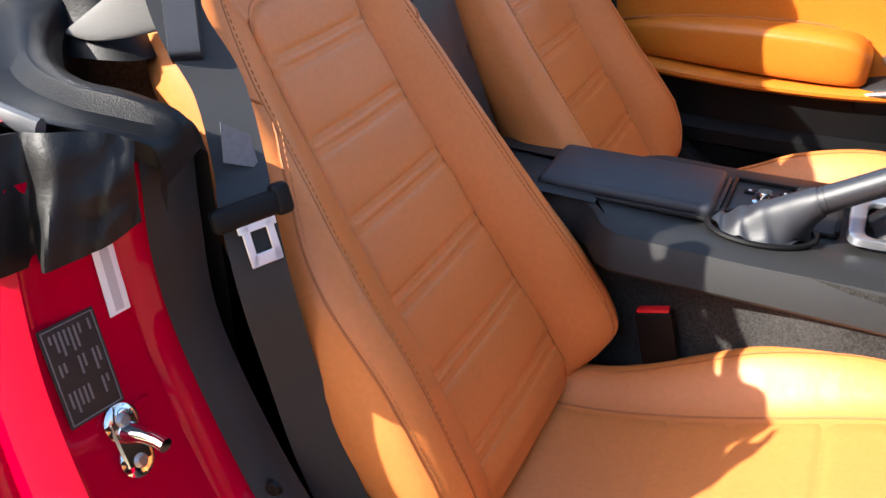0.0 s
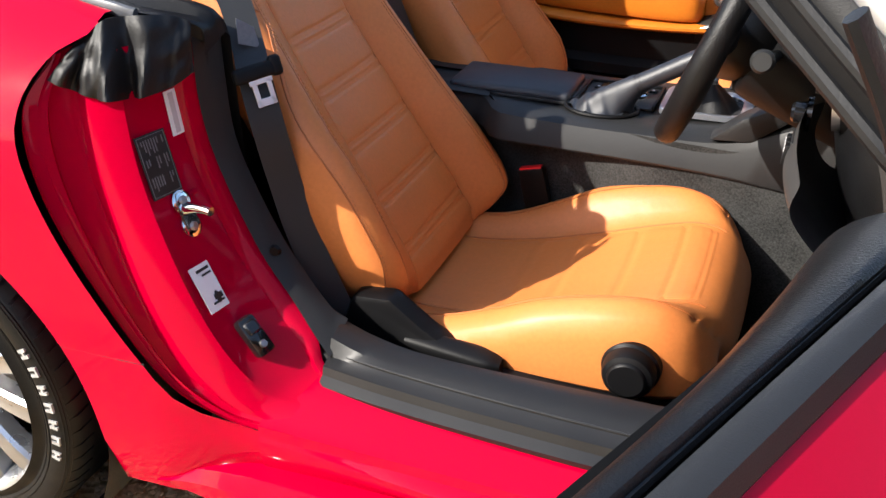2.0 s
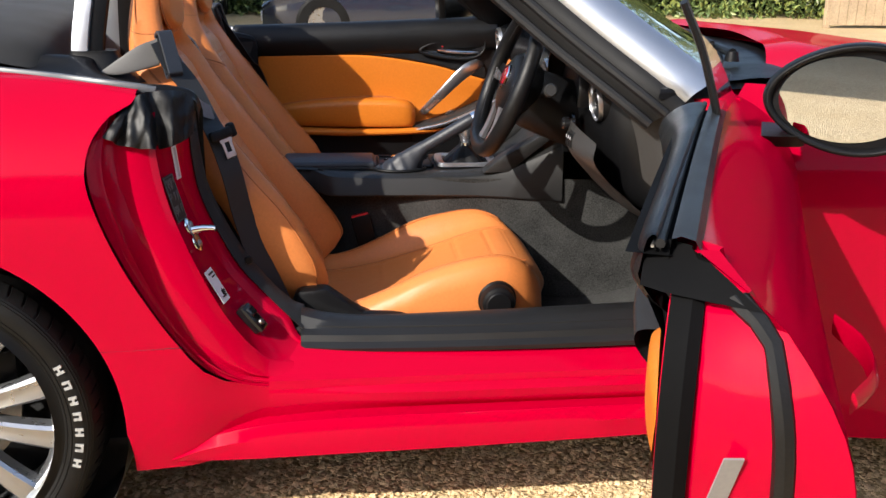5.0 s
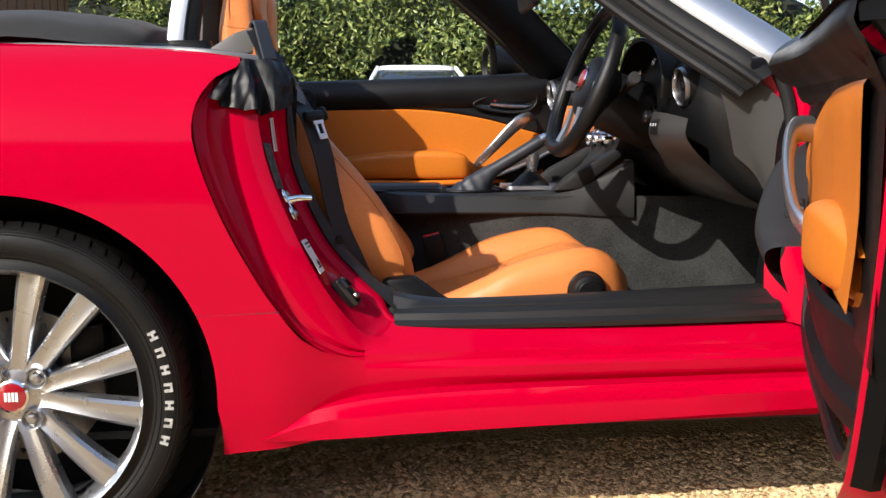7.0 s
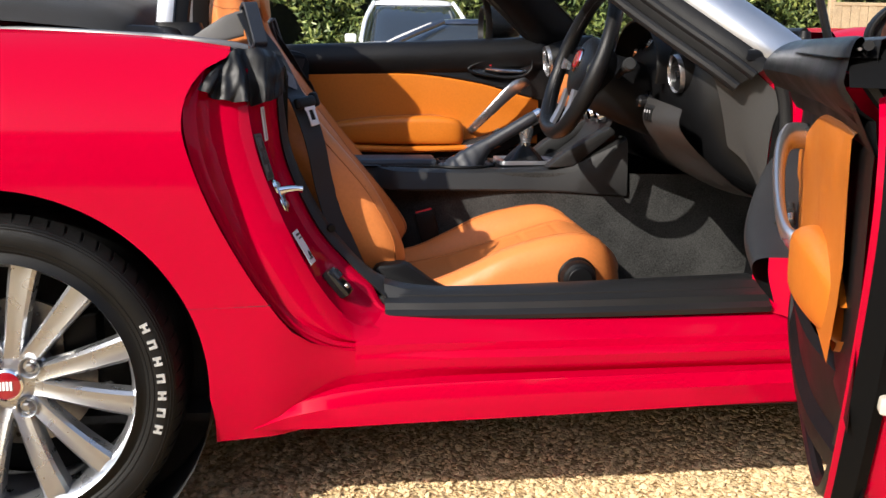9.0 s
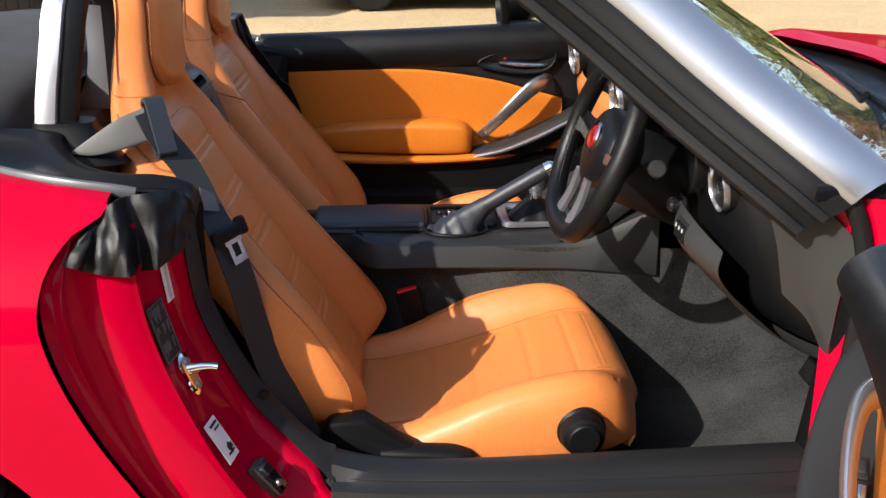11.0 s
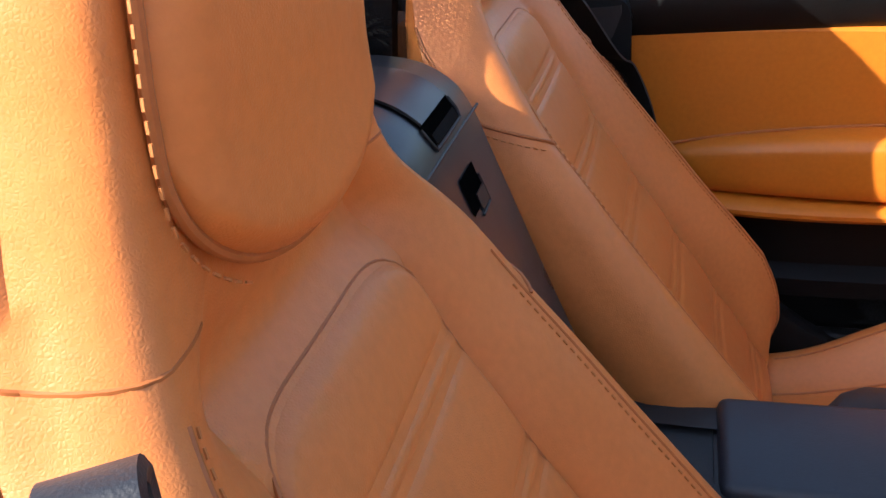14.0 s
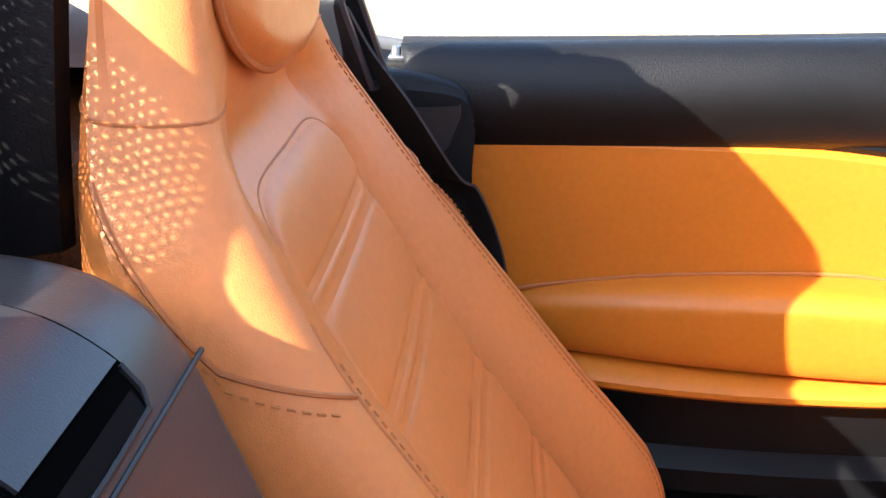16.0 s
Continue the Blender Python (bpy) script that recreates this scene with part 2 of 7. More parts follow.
def lathe(profile, n=48, axis="y", centre=(0, 0, 0), wrap=False):
    """A turned shape: profile of (radius, along) about an axis through centre."""
    rows = []
    for i in range(n):
        q = 2 * math.pi * i / n
        row = []
        for r, h in profile:
            c, s = r * math.cos(q), r * math.sin(q)
            p = {"y": (c, h, s), "z": (c, s, h), "x": (h, c, s)}[axis]
            row.append(Vector(centre) + Vector(p))
        rows.append(row)
    rows.append(rows[0])
    bm = grid(rows, wrap)
    bmesh.ops.remove_doubles(bm, verts=bm.verts, dist=1e-6)
    bmesh.ops.recalc_face_normals(bm, faces=bm.faces)
    return bm


def join(*bms):
    out = bmesh.new()
    for b in bms:
        me = bpy.data.meshes.new("tmp")
        b.to_mesh(me)
        b.free()
        out.from_mesh(me)
        bpy.data.meshes.remove(me)
    return out


def turned(bm, m):
    bmesh.ops.transform(bm, matrix=m, verts=bm.verts)
    return bm


def mirrored(bm):
    for v in bm.verts:
        v.co.y = -v.co.y
    bmesh.ops.reverse_faces(bm, faces=bm.faces)
    return bm


def part(name, bm, material, parent=None, label="", sharp=35):
    """Links a bmesh as one mesh object, under a thing or a part."""
    me = bpy.data.meshes.new(name)
    for f in bm.faces:
        f.smooth = True
    for e in bm.edges:
        if len(e.link_faces) == 2 and e.calc_face_angle(0) > radians(sharp):
            e.smooth = False
    bm.to_mesh(me)
    bm.free()
    me.materials.append(material)
    ob = new(name, me)
    ob.parent = parent
    if label:
        ob["label"] = label
    return ob


def thing(name, label, category, group="", kind="", at=(0, 0, 0)):
    ob = new(name)
    ob.location = at
    ob.empty_display_size = 0.1
    return tagged(ob, label, category, group, kind)


# ---- the sports car: x forward, y to its left, rear axle at x = 0 ----
car = thing("sports_car", "red open two-seat roadster with tan leather, driver's door open, on gravel", "car")
WB = 2.31
ARCH = 0.356
SIDE = [(0.15, 0.79), (0.21, 0.812), (0.30, 0.832), (0.45, 0.842), (0.60, 0.848), (0.70, 0.847), (0.78, 0.832), (0.84, 0.795), (0.885, 0.745), (0.915, 0.685), (0.93, 0.60)]


ROCKER = [(0.20, 0.745), (0.24, 0.78), (0.29, 0.80), (0.309, 0.805), (0.325, 0.808), (0.343, 0.808), (0.352, 0.806), (0.40, 0.804)]


def side_y(x, z):
    """Half width of the body at x and z."""
    y = interp(z, SIDE)
    waist = 0.012 * math.cos((x - 1.2) / 2.4 * 2 * math.pi) if -0.3 < x < 2.6 else -0.012
    if 0.45 < x < 1.0 and z < 0.42:
        q = min(1, (x - 0.45) / 0.18)
        q = q * q * (3 - 2 * q) * min(1, (0.42 - z) / 0.05)
        y += (interp(z, ROCKER) - y) * q
    ends = 0.30 * max(0, (-0.45 - x) / 0.6) ** 2 + 0.33 * max(0, (x - 2.55) / 0.6) ** 2
    return y - 0.55 * waist * 0.6 - ends


def wing(axle, outline, n=64, m=16):
    """A body panel round a wheel arch: outline pairs an angle on the arch with a point (x, z) of the panel's edge."""
    angs = np.linspace(outline[0][0], outline[-1][0], n)
    rows = []
    for a in angs:
        bx = interp(a, [(q, p[0]) for q, p in outline])
        bz = interp(a, [(q, p[1]) for q, p in outline])
        r = ARCH + 0.02 * max(0, (-4 - a) / 12) + 0.02 * max(0, (a - 184) / 12)
        ax, az = axle + r * math.cos(radians(a)), 0.308 + r * math.sin(radians(a))
        row = []
        for j in range(m + 1):
            f = j / m
            x, z = ax + (bx - ax) * f, az + (bz - az) * f
            y = side_y(x, z)
            if j == 0:
                row.append((x, -(y - 0.03), z))
                row.append((x, -(y - 0.004), z))
            row.append((x, -y, z))
        rows.append(row)
    return grid(rows)


REAR_EDGE = [(-18, (0.64, 0.215)), (-9, (0.64, 0.285)), (1, (0.64, 0.350)), (5, (0.60, 0.359)), (11, (0.518, 0.392)), (21, (0.455, 0.47)), (32, (0.413, 0.541)),
             (43, (0.378, 0.61)), (53, (0.349, 0.683)), (63, (0.329, 0.75)), (70, (0.328, 0.788)), (77, (0.338, 0.827)), (84, (0.364, 0.863)),
             (92, (0.40, 0.892)), (100, (0.24, 0.912)), (115, (0.0, 0.918)), (135, (-0.35, 0.915)), (150, (-0.70, 0.88)), (165, (-0.98, 0.74)),
             (180, (-1.0, 0.5)), (198, (-0.92, 0.3))]
FRONT_EDGE = [(-18, (2.95, 0.25)), (0, (3.02, 0.42)), (15, (3.0, 0.60)), (35, (2.85, 0.72)), (60, (2.55, 0.80)), (90, (2.2, 0.865)), (112, (1.85, 0.895)),
              (122, (1.60, 0.905)), (128, (1.50, 0.90)), (140, (1.475, 0.76)), (160, (1.475, 0.55)), (180, (1.48, 0.40)), (198, (1.50, 0.235))]
quarter = part("rear_wing", wing(0, REAR_EDGE), PAINT, car, "glossy red rear wing")
fender = part("front_wing", wing(WB, FRONT_EDGE), PAINT, car)
part("rear_wing", mirrored(wing(0, REAR_EDGE)), PAINT, car)
part("front_wing", mirrored(wing(WB, FRONT_EDGE)), PAINT, car)


def rocker():
    sec = [(-0.725, 0.405), (-0.755, 0.392), (-0.788, 0.374), (-0.803, 0.366), (-0.805, 0.352), (-0.822, 0.343), (-0.820, 0.325), (-0.806, 0.309), (-0.800, 0.29),
           (-0.78, 0.24), (-0.72, 0.20)]
    way = np.cumsum([0.0] + [math.dist(a, b) for a, b in zip(sec, sec[1:])])
    sec = [(np.interp(q, way, [p[0] for p in sec]), np.interp(q, way, [p[1] for p in sec])) for q in np.linspace(0, way[-1], 64)]
    rows = []
    for x in np.linspace(0.615, 1.52, 40):
        lift = 0.006 * (x - 0.6)
        f = min(1, max(0, (x - 0.64) / 0.30))
        f = f * f * (3 - 2 * f)
        rows.append([(x, y * f + (1 - f) * (-interp(z, ROCKER) if z < 0.366 else y), z + lift) for y, z in sec])
    return thick(grid(rows), -0.004)


def skirt():
    rows = []
    for x in np.linspace(0.43, 1.62, 40):
        f = (x - 0.43) / 1.19
        top = interp(x, [(0.43, 0.222), (0.506, 0.264), (0.607, 0.290), (0.76, 0.303), (1.0, 0.309), (1.62, 0.316)])
        low = interp(x, [(0.43, 0.208), (0.709, 0.226), (1.02, 0.237), (1.62, 0.256)])
        out = interp(x, [(0.43, 0.819), (0.60, 0.842), (0.9, 0.853), (1.62, 0.85)])
        rows.append([(x, -0.795, top + 0.004), (x, -out + 0.012, top), (x, -out, top - 0.35 * (top - low)), (x, -out + 0.006, low + 0.004), (x, -out + 0.022, low), (x, -0.74, low + 0.004)])
    return grid(rows)


for flip in (False, True):
    for nm, make in (("sill_panel", rocker), ("side_skirt", skirt)):
        b = make()
        part(nm, mirrored(b) if flip else b, PAINT, car)
part("body_seam", tube([(0.326, -side_y(0.326, 0.452) + 0.0012, 0.452), (0.42, -side_y(0.42, 0.4545) + 0.0012, 0.4545), (0.467, -side_y(0.46, 0.456) + 0.0012, 0.456)], 0.0014, 6), PAINT_DARK, car)

# door aperture at the rear: channel, step and latch face
J_SKIN = [(0.352, -0.775, 0.85), (0.328, -0.82, 0.788), (0.349, -0.838, 0.683), (0.413, -0.837, 0.541), (0.489, -0.83, 0.423), (0.558, -0.812, 0.370), (0.63, -0.803, 0.356), (0.74, -0.803, 0.355), (0.84, -0.801, 0.356)]
J_CHAN = [(0.374, -0.752, 0.86), (0.380, -0.770, 0.77), (0.398, -0.783, 0.68), (0.452, -0.800, 0.54), (0.510, -0.806, 0.44), (0.575, -0.805, 0.388), (0.63, -0.797, 0.372), (0.74, -0.796, 0.3665), (0.84, -0.794, 0.367)]
J_FOLD = [(0.426, -0.742, 0.86), (0.433, -0.755, 0.77), (0.455, -0.768, 0.68), (0.505, -0.782, 0.56), (0.555, -0.786, 0.47), (0.604, -0.780, 0.412), (0.65, -0.768, 0.392), (0.74, -0.764, 0.384), (0.84, -0.762, 0.384)]
J_TRIM = [(0.474, -0.654, 0.86), (0.475, -0.655, 0.77), (0.489, -0.649, 0.68), (0.545, -0.656, 0.56), (0.604, -0.670, 0.492), (0.648, -0.690, 0.452), (0.676, -0.712, 0.415), (0.75, -0.722, 0.400), (0.84, -0.726, 0.398)]
J_FACE = [(x + (t[0] - x) * 0.80 - d, y + (t[1] - y) * 0.80, z + (t[2] - z) * 0.80) for (x, y, z), t, d in zip(J_FOLD, J_TRIM, (0.016, 0.016, 0.015, 0.013, 0.010, 0.006, 0.003, 0.0, 0.0))]


def between(a, b, f, dx=0.0, dy=0.0):
    return [tuple(np.array(p) * (1 - f) + np.array(q) * f + np.array((dx, dy, 0))) for p, q in zip(a, b)]


def jamb():
    rows = [J_SKIN, between(J_SKIN, J_CHAN, 0.03, -0.004, 0.003), between(J_SKIN, J_CHAN, 0.08, -0.009, 0.003), between(J_SKIN, J_CHAN, 0.30, -0.009, 0.003), between(J_SKIN, J_CHAN, 0.38, -0.006, 0.0), between(J_SKIN, J_CHAN, 0.44, -0.004, 0.0), between(J_SKIN, J_CHAN, 0.50, -0.012, 0.004),
            between(J_SKIN, J_CHAN, 0.80, -0.012, 0.007), between(J_SKIN, J_CHAN, 0.95, -0.010, 0.004), J_CHAN, between(J_CHAN, J_FOLD, 0.12, 0, -0.002), between(J_CHAN, J_FOLD, 0.5, -0.001, -0.005), between(J_CHAN, J_FOLD, 0.88, 0, -0.002), J_FOLD,
            between(J_FOLD, J_FACE, 0.07, -0.003, 0.002), between(J_FOLD, J_FACE, 0.5, -0.001, 0), between(J_FOLD, J_FACE, 0.92), J_FACE, between(J_FACE, J_TRIM, 0.25, 0.004, -0.003), between(J_FACE, J_TRIM, 0.6, 0.003, -0.003), J_TRIM]
    return grid([catmull(r, 60) for r in rows])


part("door_jamb", jamb(), PAINT, car, "glossy red door aperture with latch face")
part("door_jamb", mirrored(jamb()), PAINT, car)

# black pillar trim, running down into the sill plate
T_OUT = [(0.476, -0.654, 0.858)] + J_TRIM[1:6] + [(0.674, -0.70, 0.428)]
T_IN = [(0.478, -0.592, 0.868), (0.484, -0.602, 0.785), (0.501, -0.614, 0.694), (0.555, -0.622, 0.580), (0.610, -0.634, 0.510), (0.652, -0.645, 0.472), (0.676, -0.645, 0.460)]


def pillar_trim():
    mid = between(T_OUT, T_IN, 0.45, 0.006, -0.010)
    rows = [between(T_OUT, T_IN, 0, 0.004, 0.012), T_OUT, between(T_OUT, T_IN, 0.12, 0.002, -0.012), mid, between(T_OUT, T_IN, 0.85, 0.003, -0.008), T_IN, between(T_IN, T_IN, 0, -0.012, 0.006), between(T_IN, T_IN, 0, -0.07, 0.02)]
    return grid([catmull(r, 36) for r in rows])


for flip in (False, True):
    b = pillar_trim()
    part("pillar_trim", mirrored(b) if flip else b, GREY_PLASTIC, car, "" if flip else "grained black plastic door pillar trim")


def sill_plate():
    rows = []
    for x in np.linspace(0.672, 1.418, 40):
        f = (x - 0.672) / 0.746
        o = interp(x, [(0.672, 0.735), (0.77, 0.748), (0.93, 0.760), (1.15, 0.768), (1.42, 0.768)])
        i = interp(x, [(0.672, 0.645), (0.80, 0.662), (0.95, 0.668), (1.42, 0.672)])
        up = 0.014 * f
        hump = interp(x, [(0.672, 0.460), (0.72, 0.449), (0.80, 0.443), (1.42, 0.452)])
        rows.append([(x, -o, 0.397 + up * 0.7), (x, -o - 0.002, 0.404 + up), (x, -o + 0.012, 0.412 + up), (x, -o + 0.016, 0.424 + up), (x, -o + 0.034, 0.430 + up), (x, -(o + i) / 2, hump - 0.006 + up),
                     (x, -i - 0.02, hump + up), (x, -i, hump - 0.004 + up), (x, -i + 0.008, hump - 0.03), (x, -i + 0.012, 0.34)])
    return grid(rows)


for flip in (False, True):
    b = sill_plate()
    plate_ = part("sill_plate", mirrored(b) if flip else b, SILL, car, "" if flip else "grained black plastic sill tread plate")
    for f in (0.30, 0.62):
        rib = tube([(x, -(interp(x, [(0.672, 0.735), (0.77, 0.748), (0.93, 0.760), (1.15, 0.768), (1.42, 0.768)]) - 0.02 - 0.06 * f), 0.4285 + 0.014 * (x - 0.672) / 0.746 + 0.012 * f) for x in np.linspace(0.70, 1.40, 30)], 0.0030, 8, flat=0.6)
        part("tread_rib", mirrored(rib) if flip else rib, SILL, plate_)

# latch striker, stickers and check block on the latch face


def on_face(u, v, off=0.0):
    """A point of the latch face: u from fold to trim, v from top to bottom."""
    a, b = catmull(J_FOLD, 101), catmull(J_FACE, 101)
    i = int(round(v * 100))
    p = a[i] * (1 - u) + b[i] * u
    n = Vector(b[i] - a[i]).cross(Vector(a[min(i + 1, 100)] - a[max(i - 1, 0)])).normalized()
    if n.y > 0:
        n = -n
    return Vector(p) + n * off, n


def face_frame(u, v, off=0.003):
    p, n = on_face(u, v, off)
    d = (on_face(u, min(v + 0.03, 1), off)[0] - on_face(u, v - 0.03, off)[0]).normalized()
    s = d.cross(n).normalized()
    return Matrix((s, d, n)).transposed().to_4x4(), p


def near_face(p):
    """u and v of the latch face nearest to a point."""
    best = min(((on_face(u / 20, v / 50)[0] - Vector(p)).length, u / 20, v / 50) for u in range(0, 21) for v in range(1, 50))
    return best[1], best[2]


STRIP, PLATE, STRIKER, NOTE, BLOCK = [near_face(p) for p in ((0.466, -0.686, 0.765), (0.450, -0.730, 0.696), (0.486, -0.724, 0.627), (0.516, -0.754, 0.545), (0.578, -0.748, 0.468))]


def face_plate(u, v, w, h, t, off=0.006, r=0.0):
    m, p = face_frame(u, v, off)
    return turned(rbox(-w / 2, w / 2, -h / 2, h / 2, -t / 2, t / 2, r, 1), Matrix.Translation(p) @ m)


strip = part("sticker", face_plate(*STRIP, 0.020, 0.062, 0.0012, 0.0025), WHITE, car, "pale silver foil strip sticker")
part("print_bar", face_plate(*STRIP, 0.008, 0.056, 0.0012, 0.0033), PALE, strip)
plate = part("data_plate", face_plate(*PLATE, 0.052, 0.086, 0.0012, 0.0025), INK, car, "black data plate with pale print bars")
rnd = random.Random(4)
m, p = face_frame(*PLATE, 0.0035)
for k in range(9):
    for a in range(3):
        ww = rnd.uniform(0.006, 0.022)
        y0 = -0.036 + a * 0.025
        if rnd.random() < 0.8:
            part("print_bar", turned(rbox(-0.019 + k * 0.0045, -0.0172 + k * 0.0045, y0, y0 + ww, -0.0003, 0.0003, 0), Matrix.Translation(p) @ m), FAINT, plate)
for a, b_, c_, d_ in ((-0.024, -0.023, -0.041, 0.041), (0.023, 0.024, -0.041, 0.041), (-0.024, 0.024, -0.041, -0.040), (-0.024, 0.024, 0.040, 0.041)):
    part("print_line", turned(rbox(a, b_, c_, d_, -0.0003, 0.0003, 0), Matrix.Translation(p) @ m), FAINT, plate)
note = part("sticker", face_plate(*NOTE, 0.034, 0.068, 0.0012, 0.0025), WHITE, car, "white paper sticker with small print bars")
for k, (a, b, w) in enumerate(((-0.028, -0.024, 0.022), (-0.02, -0.017, 0.016), (0.012, 0.02, 0.014), (0.022, 0.025, 0.02))):
    m, p = face_frame(*NOTE, 0.0035)
    part("print_bar", turned(rbox(-0.014, -0.014 + w, a, b, -0.0003, 0.0003, 0), Matrix.Translation(p) @ m), INK, note)
part("print_bar", turned(lathe([(0.0, 0.0005), (0.005, 0.0005), (0.006, 0)], 12, "z"), Matrix.Translation(face_frame(NOTE[0] + 0.05, NOTE[1] + 0.02, 0.0035)[1]) @ face_frame(*NOTE)[0] @ Matrix.Diagonal((0.7, 1.6, 1, 1))), INK, note)
m, p = face_frame(*STRIKER, 0.001)
strike = part("striker", turned(join(turned(lathe([(0.0, 0.004), (0.012, 0.004), (0.0165, 0.002), (0.017, 0)], 24, "z"), pose(0, 0.017, 0)),
                                     turned(lathe([(0.0, 0.004), (0.012, 0.004), (0.0165, 0.002), (0.017, 0)], 24, "z"), pose(0, -0.017, 0)),
                                     rbox(-0.013, 0.013, -0.022, 0.022, 0, 0.005, 0.002, 1)), Matrix.Translation(p) @ m), CHROME, car, "chromed door latch striker")
part("pin", turned(tube([(0.0, -0.008, 0.002), (-0.002, -0.004, 0.022), (-0.004, 0.002, 0.036), (-0.004, 0.006, 0.043)], [0.010, 0.007, 0.006, 0.0065], 14), Matrix.Translation(p) @ m), CHROME, strike)
for s in (-1, 1):
    part("bolt", turned(lathe([(0.0, 0.008), (0.004, 0.008), (0.0065, 0.006), (0.0065, 0.003)], 12, "z"), Matrix.Translation(p) @ m @ pose(0, 0.019 * s, 0)), STEEL, strike)
m, p = face_frame(*BLOCK, 0.006)
block = part("buffer_block", turned(join(rbox(-0.014, 0.014, -0.030, 0.030, -0.008, 0.014, 0.005, 2), rbox(-0.010, 0.010, -0.024, -0.004, 0.010, 0.019, 0.003, 1)), Matrix.Translation(p) @ m), GLOSS, car, "black door wedge block with two bolts")
for s in (-1, 1):
    part("bolt", turned(lathe([(0.0, 0.004), (0.005, 0.004), (0.006, 0)], 12, "z"), Matrix.Translation(p) @ m @ pose(0, 0.014 * s, 0.014)), STEEL, block)
part("plug", face_plate(*near_face((0.47, -0.70, 0.655)), 0.016, 0.007, 0.002, 0.002, 0.0008), PAINT, car)
part("screw", turned(lathe([(0, 0.006), (0.007, 0.005), (0.009, 0)], 14, "y"), Matrix.Translation((0.572, -0.655, 0.558)) @ pose(0, 0, 0, 0, 0, 180)), BLACK, car)


# pleated boot over the top of the aperture
def boot():
    top = [(0.372, -0.752, 0.866), (0.388, -0.740, 0.880), (0.408, -0.725, 0.893), (0.438, -0.702, 0.894), (0.466, -0.678, 0.890), (0.482, -0.660, 0.880)]
    low = [(0.350, -0.790, 0.826), (0.378, -0.780, 0.812), (0.412, -0.764, 0.800), (0.446, -0.738, 0.798), (0.474, -0.704, 0.806), (0.488, -0.676, 0.818)]
    t, l = catmull(top, 70), catmull(low, 70)
    rows = []
    for i in range(70):
        row = []
        g = i / 69
        for j in range(17):
            f = j / 16
            p = t[i] * (1 - f) + l[i] * f
            # two deep creases and a few shallow ones that die out towards the ends
            fold = 0.009 * math.exp(-((g - 0.34 - 0.10 * f) / 0.06) ** 2) - 0.012 * math.exp(-((g - 0.50 - 0.06 * f) / 0.05) ** 2) + 0.008 * math.exp(-((g - 0.66 + 0.05 * f) / 0.06) ** 2) - 0.007 * math.exp(-((g - 0.20) / 0.05) ** 2)
            fold = 2.2 * fold * (0.25 + 0.9 * f) + 0.007 * noise.noise(Vector((g * 9, f * 4, 0.3))) - 0.006 * max(0, math.sin(g * 31 + 3 * f)) ** 3 * f
            n = np.array((0.5, -0.82, 0.25))
            row.append(p + n * (0.9 * fold + 0.005 * math.sin(math.pi * f) + 0.008 * min(1, g * 5 + 0.2)))
        rows.append(row)
    return thick(grid(rows), 0.003)


part("weather_boot", boot(), RUBBER, car, "creased black rubber boot over the door pillar top")
part("weather_boot", mirrored(boot()), RUBBER, car)


# unseen flat panel between and behind the wheels, added to darken the gravel below
part("underbody_shade_panel", join(rbox(0.36, 1.95, -0.70, 0.70, 0.192, 0.205, 0.004), rbox(-0.33, 0.358, -0.56, 0.56, 0.192, 0.205, 0.004), rbox(1.952, 2.64, -0.56, 0.56, 0.192, 0.205, 0.004)), PAINT_DARK, car, "unseen black underbody panel added to shade the gravel")


# rear deck trim round the seats, soft top, deck and tail
def deck_trim():
    outer = [(0.494, -0.656, 0.835), (0.489, -0.650, 0.868), (0.462, -0.672, 0.884), (0.41, -0.692, 0.895), (0.34, -0.690, 0.902), (0.28, -0.672, 0.908), (0.22, -0.645, 0.912), (0.12, -0.608, 0.916), (0.02, -0.590, 0.919)]
    inner = [(0.490, -0.598, 0.850), (0.478, -0.600, 0.878), (0.43, -0.600, 0.886), (0.38, -0.599, 0.888), (0.336, -0.586, 0.895), (0.303, -0.556, 0.905), (0.285, -0.527, 0.917), (0.272, -0.505, 0.930), (0.20, -0.50, 0.934)]
    rows = [[tuple(np.array(p) + np.array((0, 0.004, -0.020))) for p in outer], outer, between(outer, inner, 0.12), between(outer, inner, 0.5), between(outer, inner, 0.9), inner,
            [tuple(np.array(p) + np.array((0.003, 0.005, -0.006))) for p in inner], [tuple(np.array(p) + np.array((0.0, 0.010, -0.06))) for p in inner], [tuple(np.array(p) + np.array((0.0, 0.02, -0.40))) for p in inner]]
    rise = lambda f, h: [tuple(np.array(p) + np.array((0, 0, h * min(1, i / 2)))) for i, p in enumerate(between(outer, inner, f))]
    rows[2:5] = [rise(0.10, 0.002), rise(0.35, -0.007), rise(0.58, -0.006), rise(0.70, 0.003), rise(0.74, 0.0065), rise(0.80, 0.0075), rise(0.93, 0.0065), rise(0.98, 0.004)]
    return grid([catmull(r, 60) for r in rows])


def belt_strip():
    pts = [(0.428, -0.700, 0.893), (0.40, -0.702, 0.899), (0.34, -0.697, 0.906), (0.28, -0.679, 0.911), (0.22, -0.650, 0.914), (0.12, -0.615, 0.919), (0.0, -0.592, 0.923), (-0.2, -0.585, 0.925)]
    return tube(pts, 0.009, 10, smooth=30, flat=0.7)


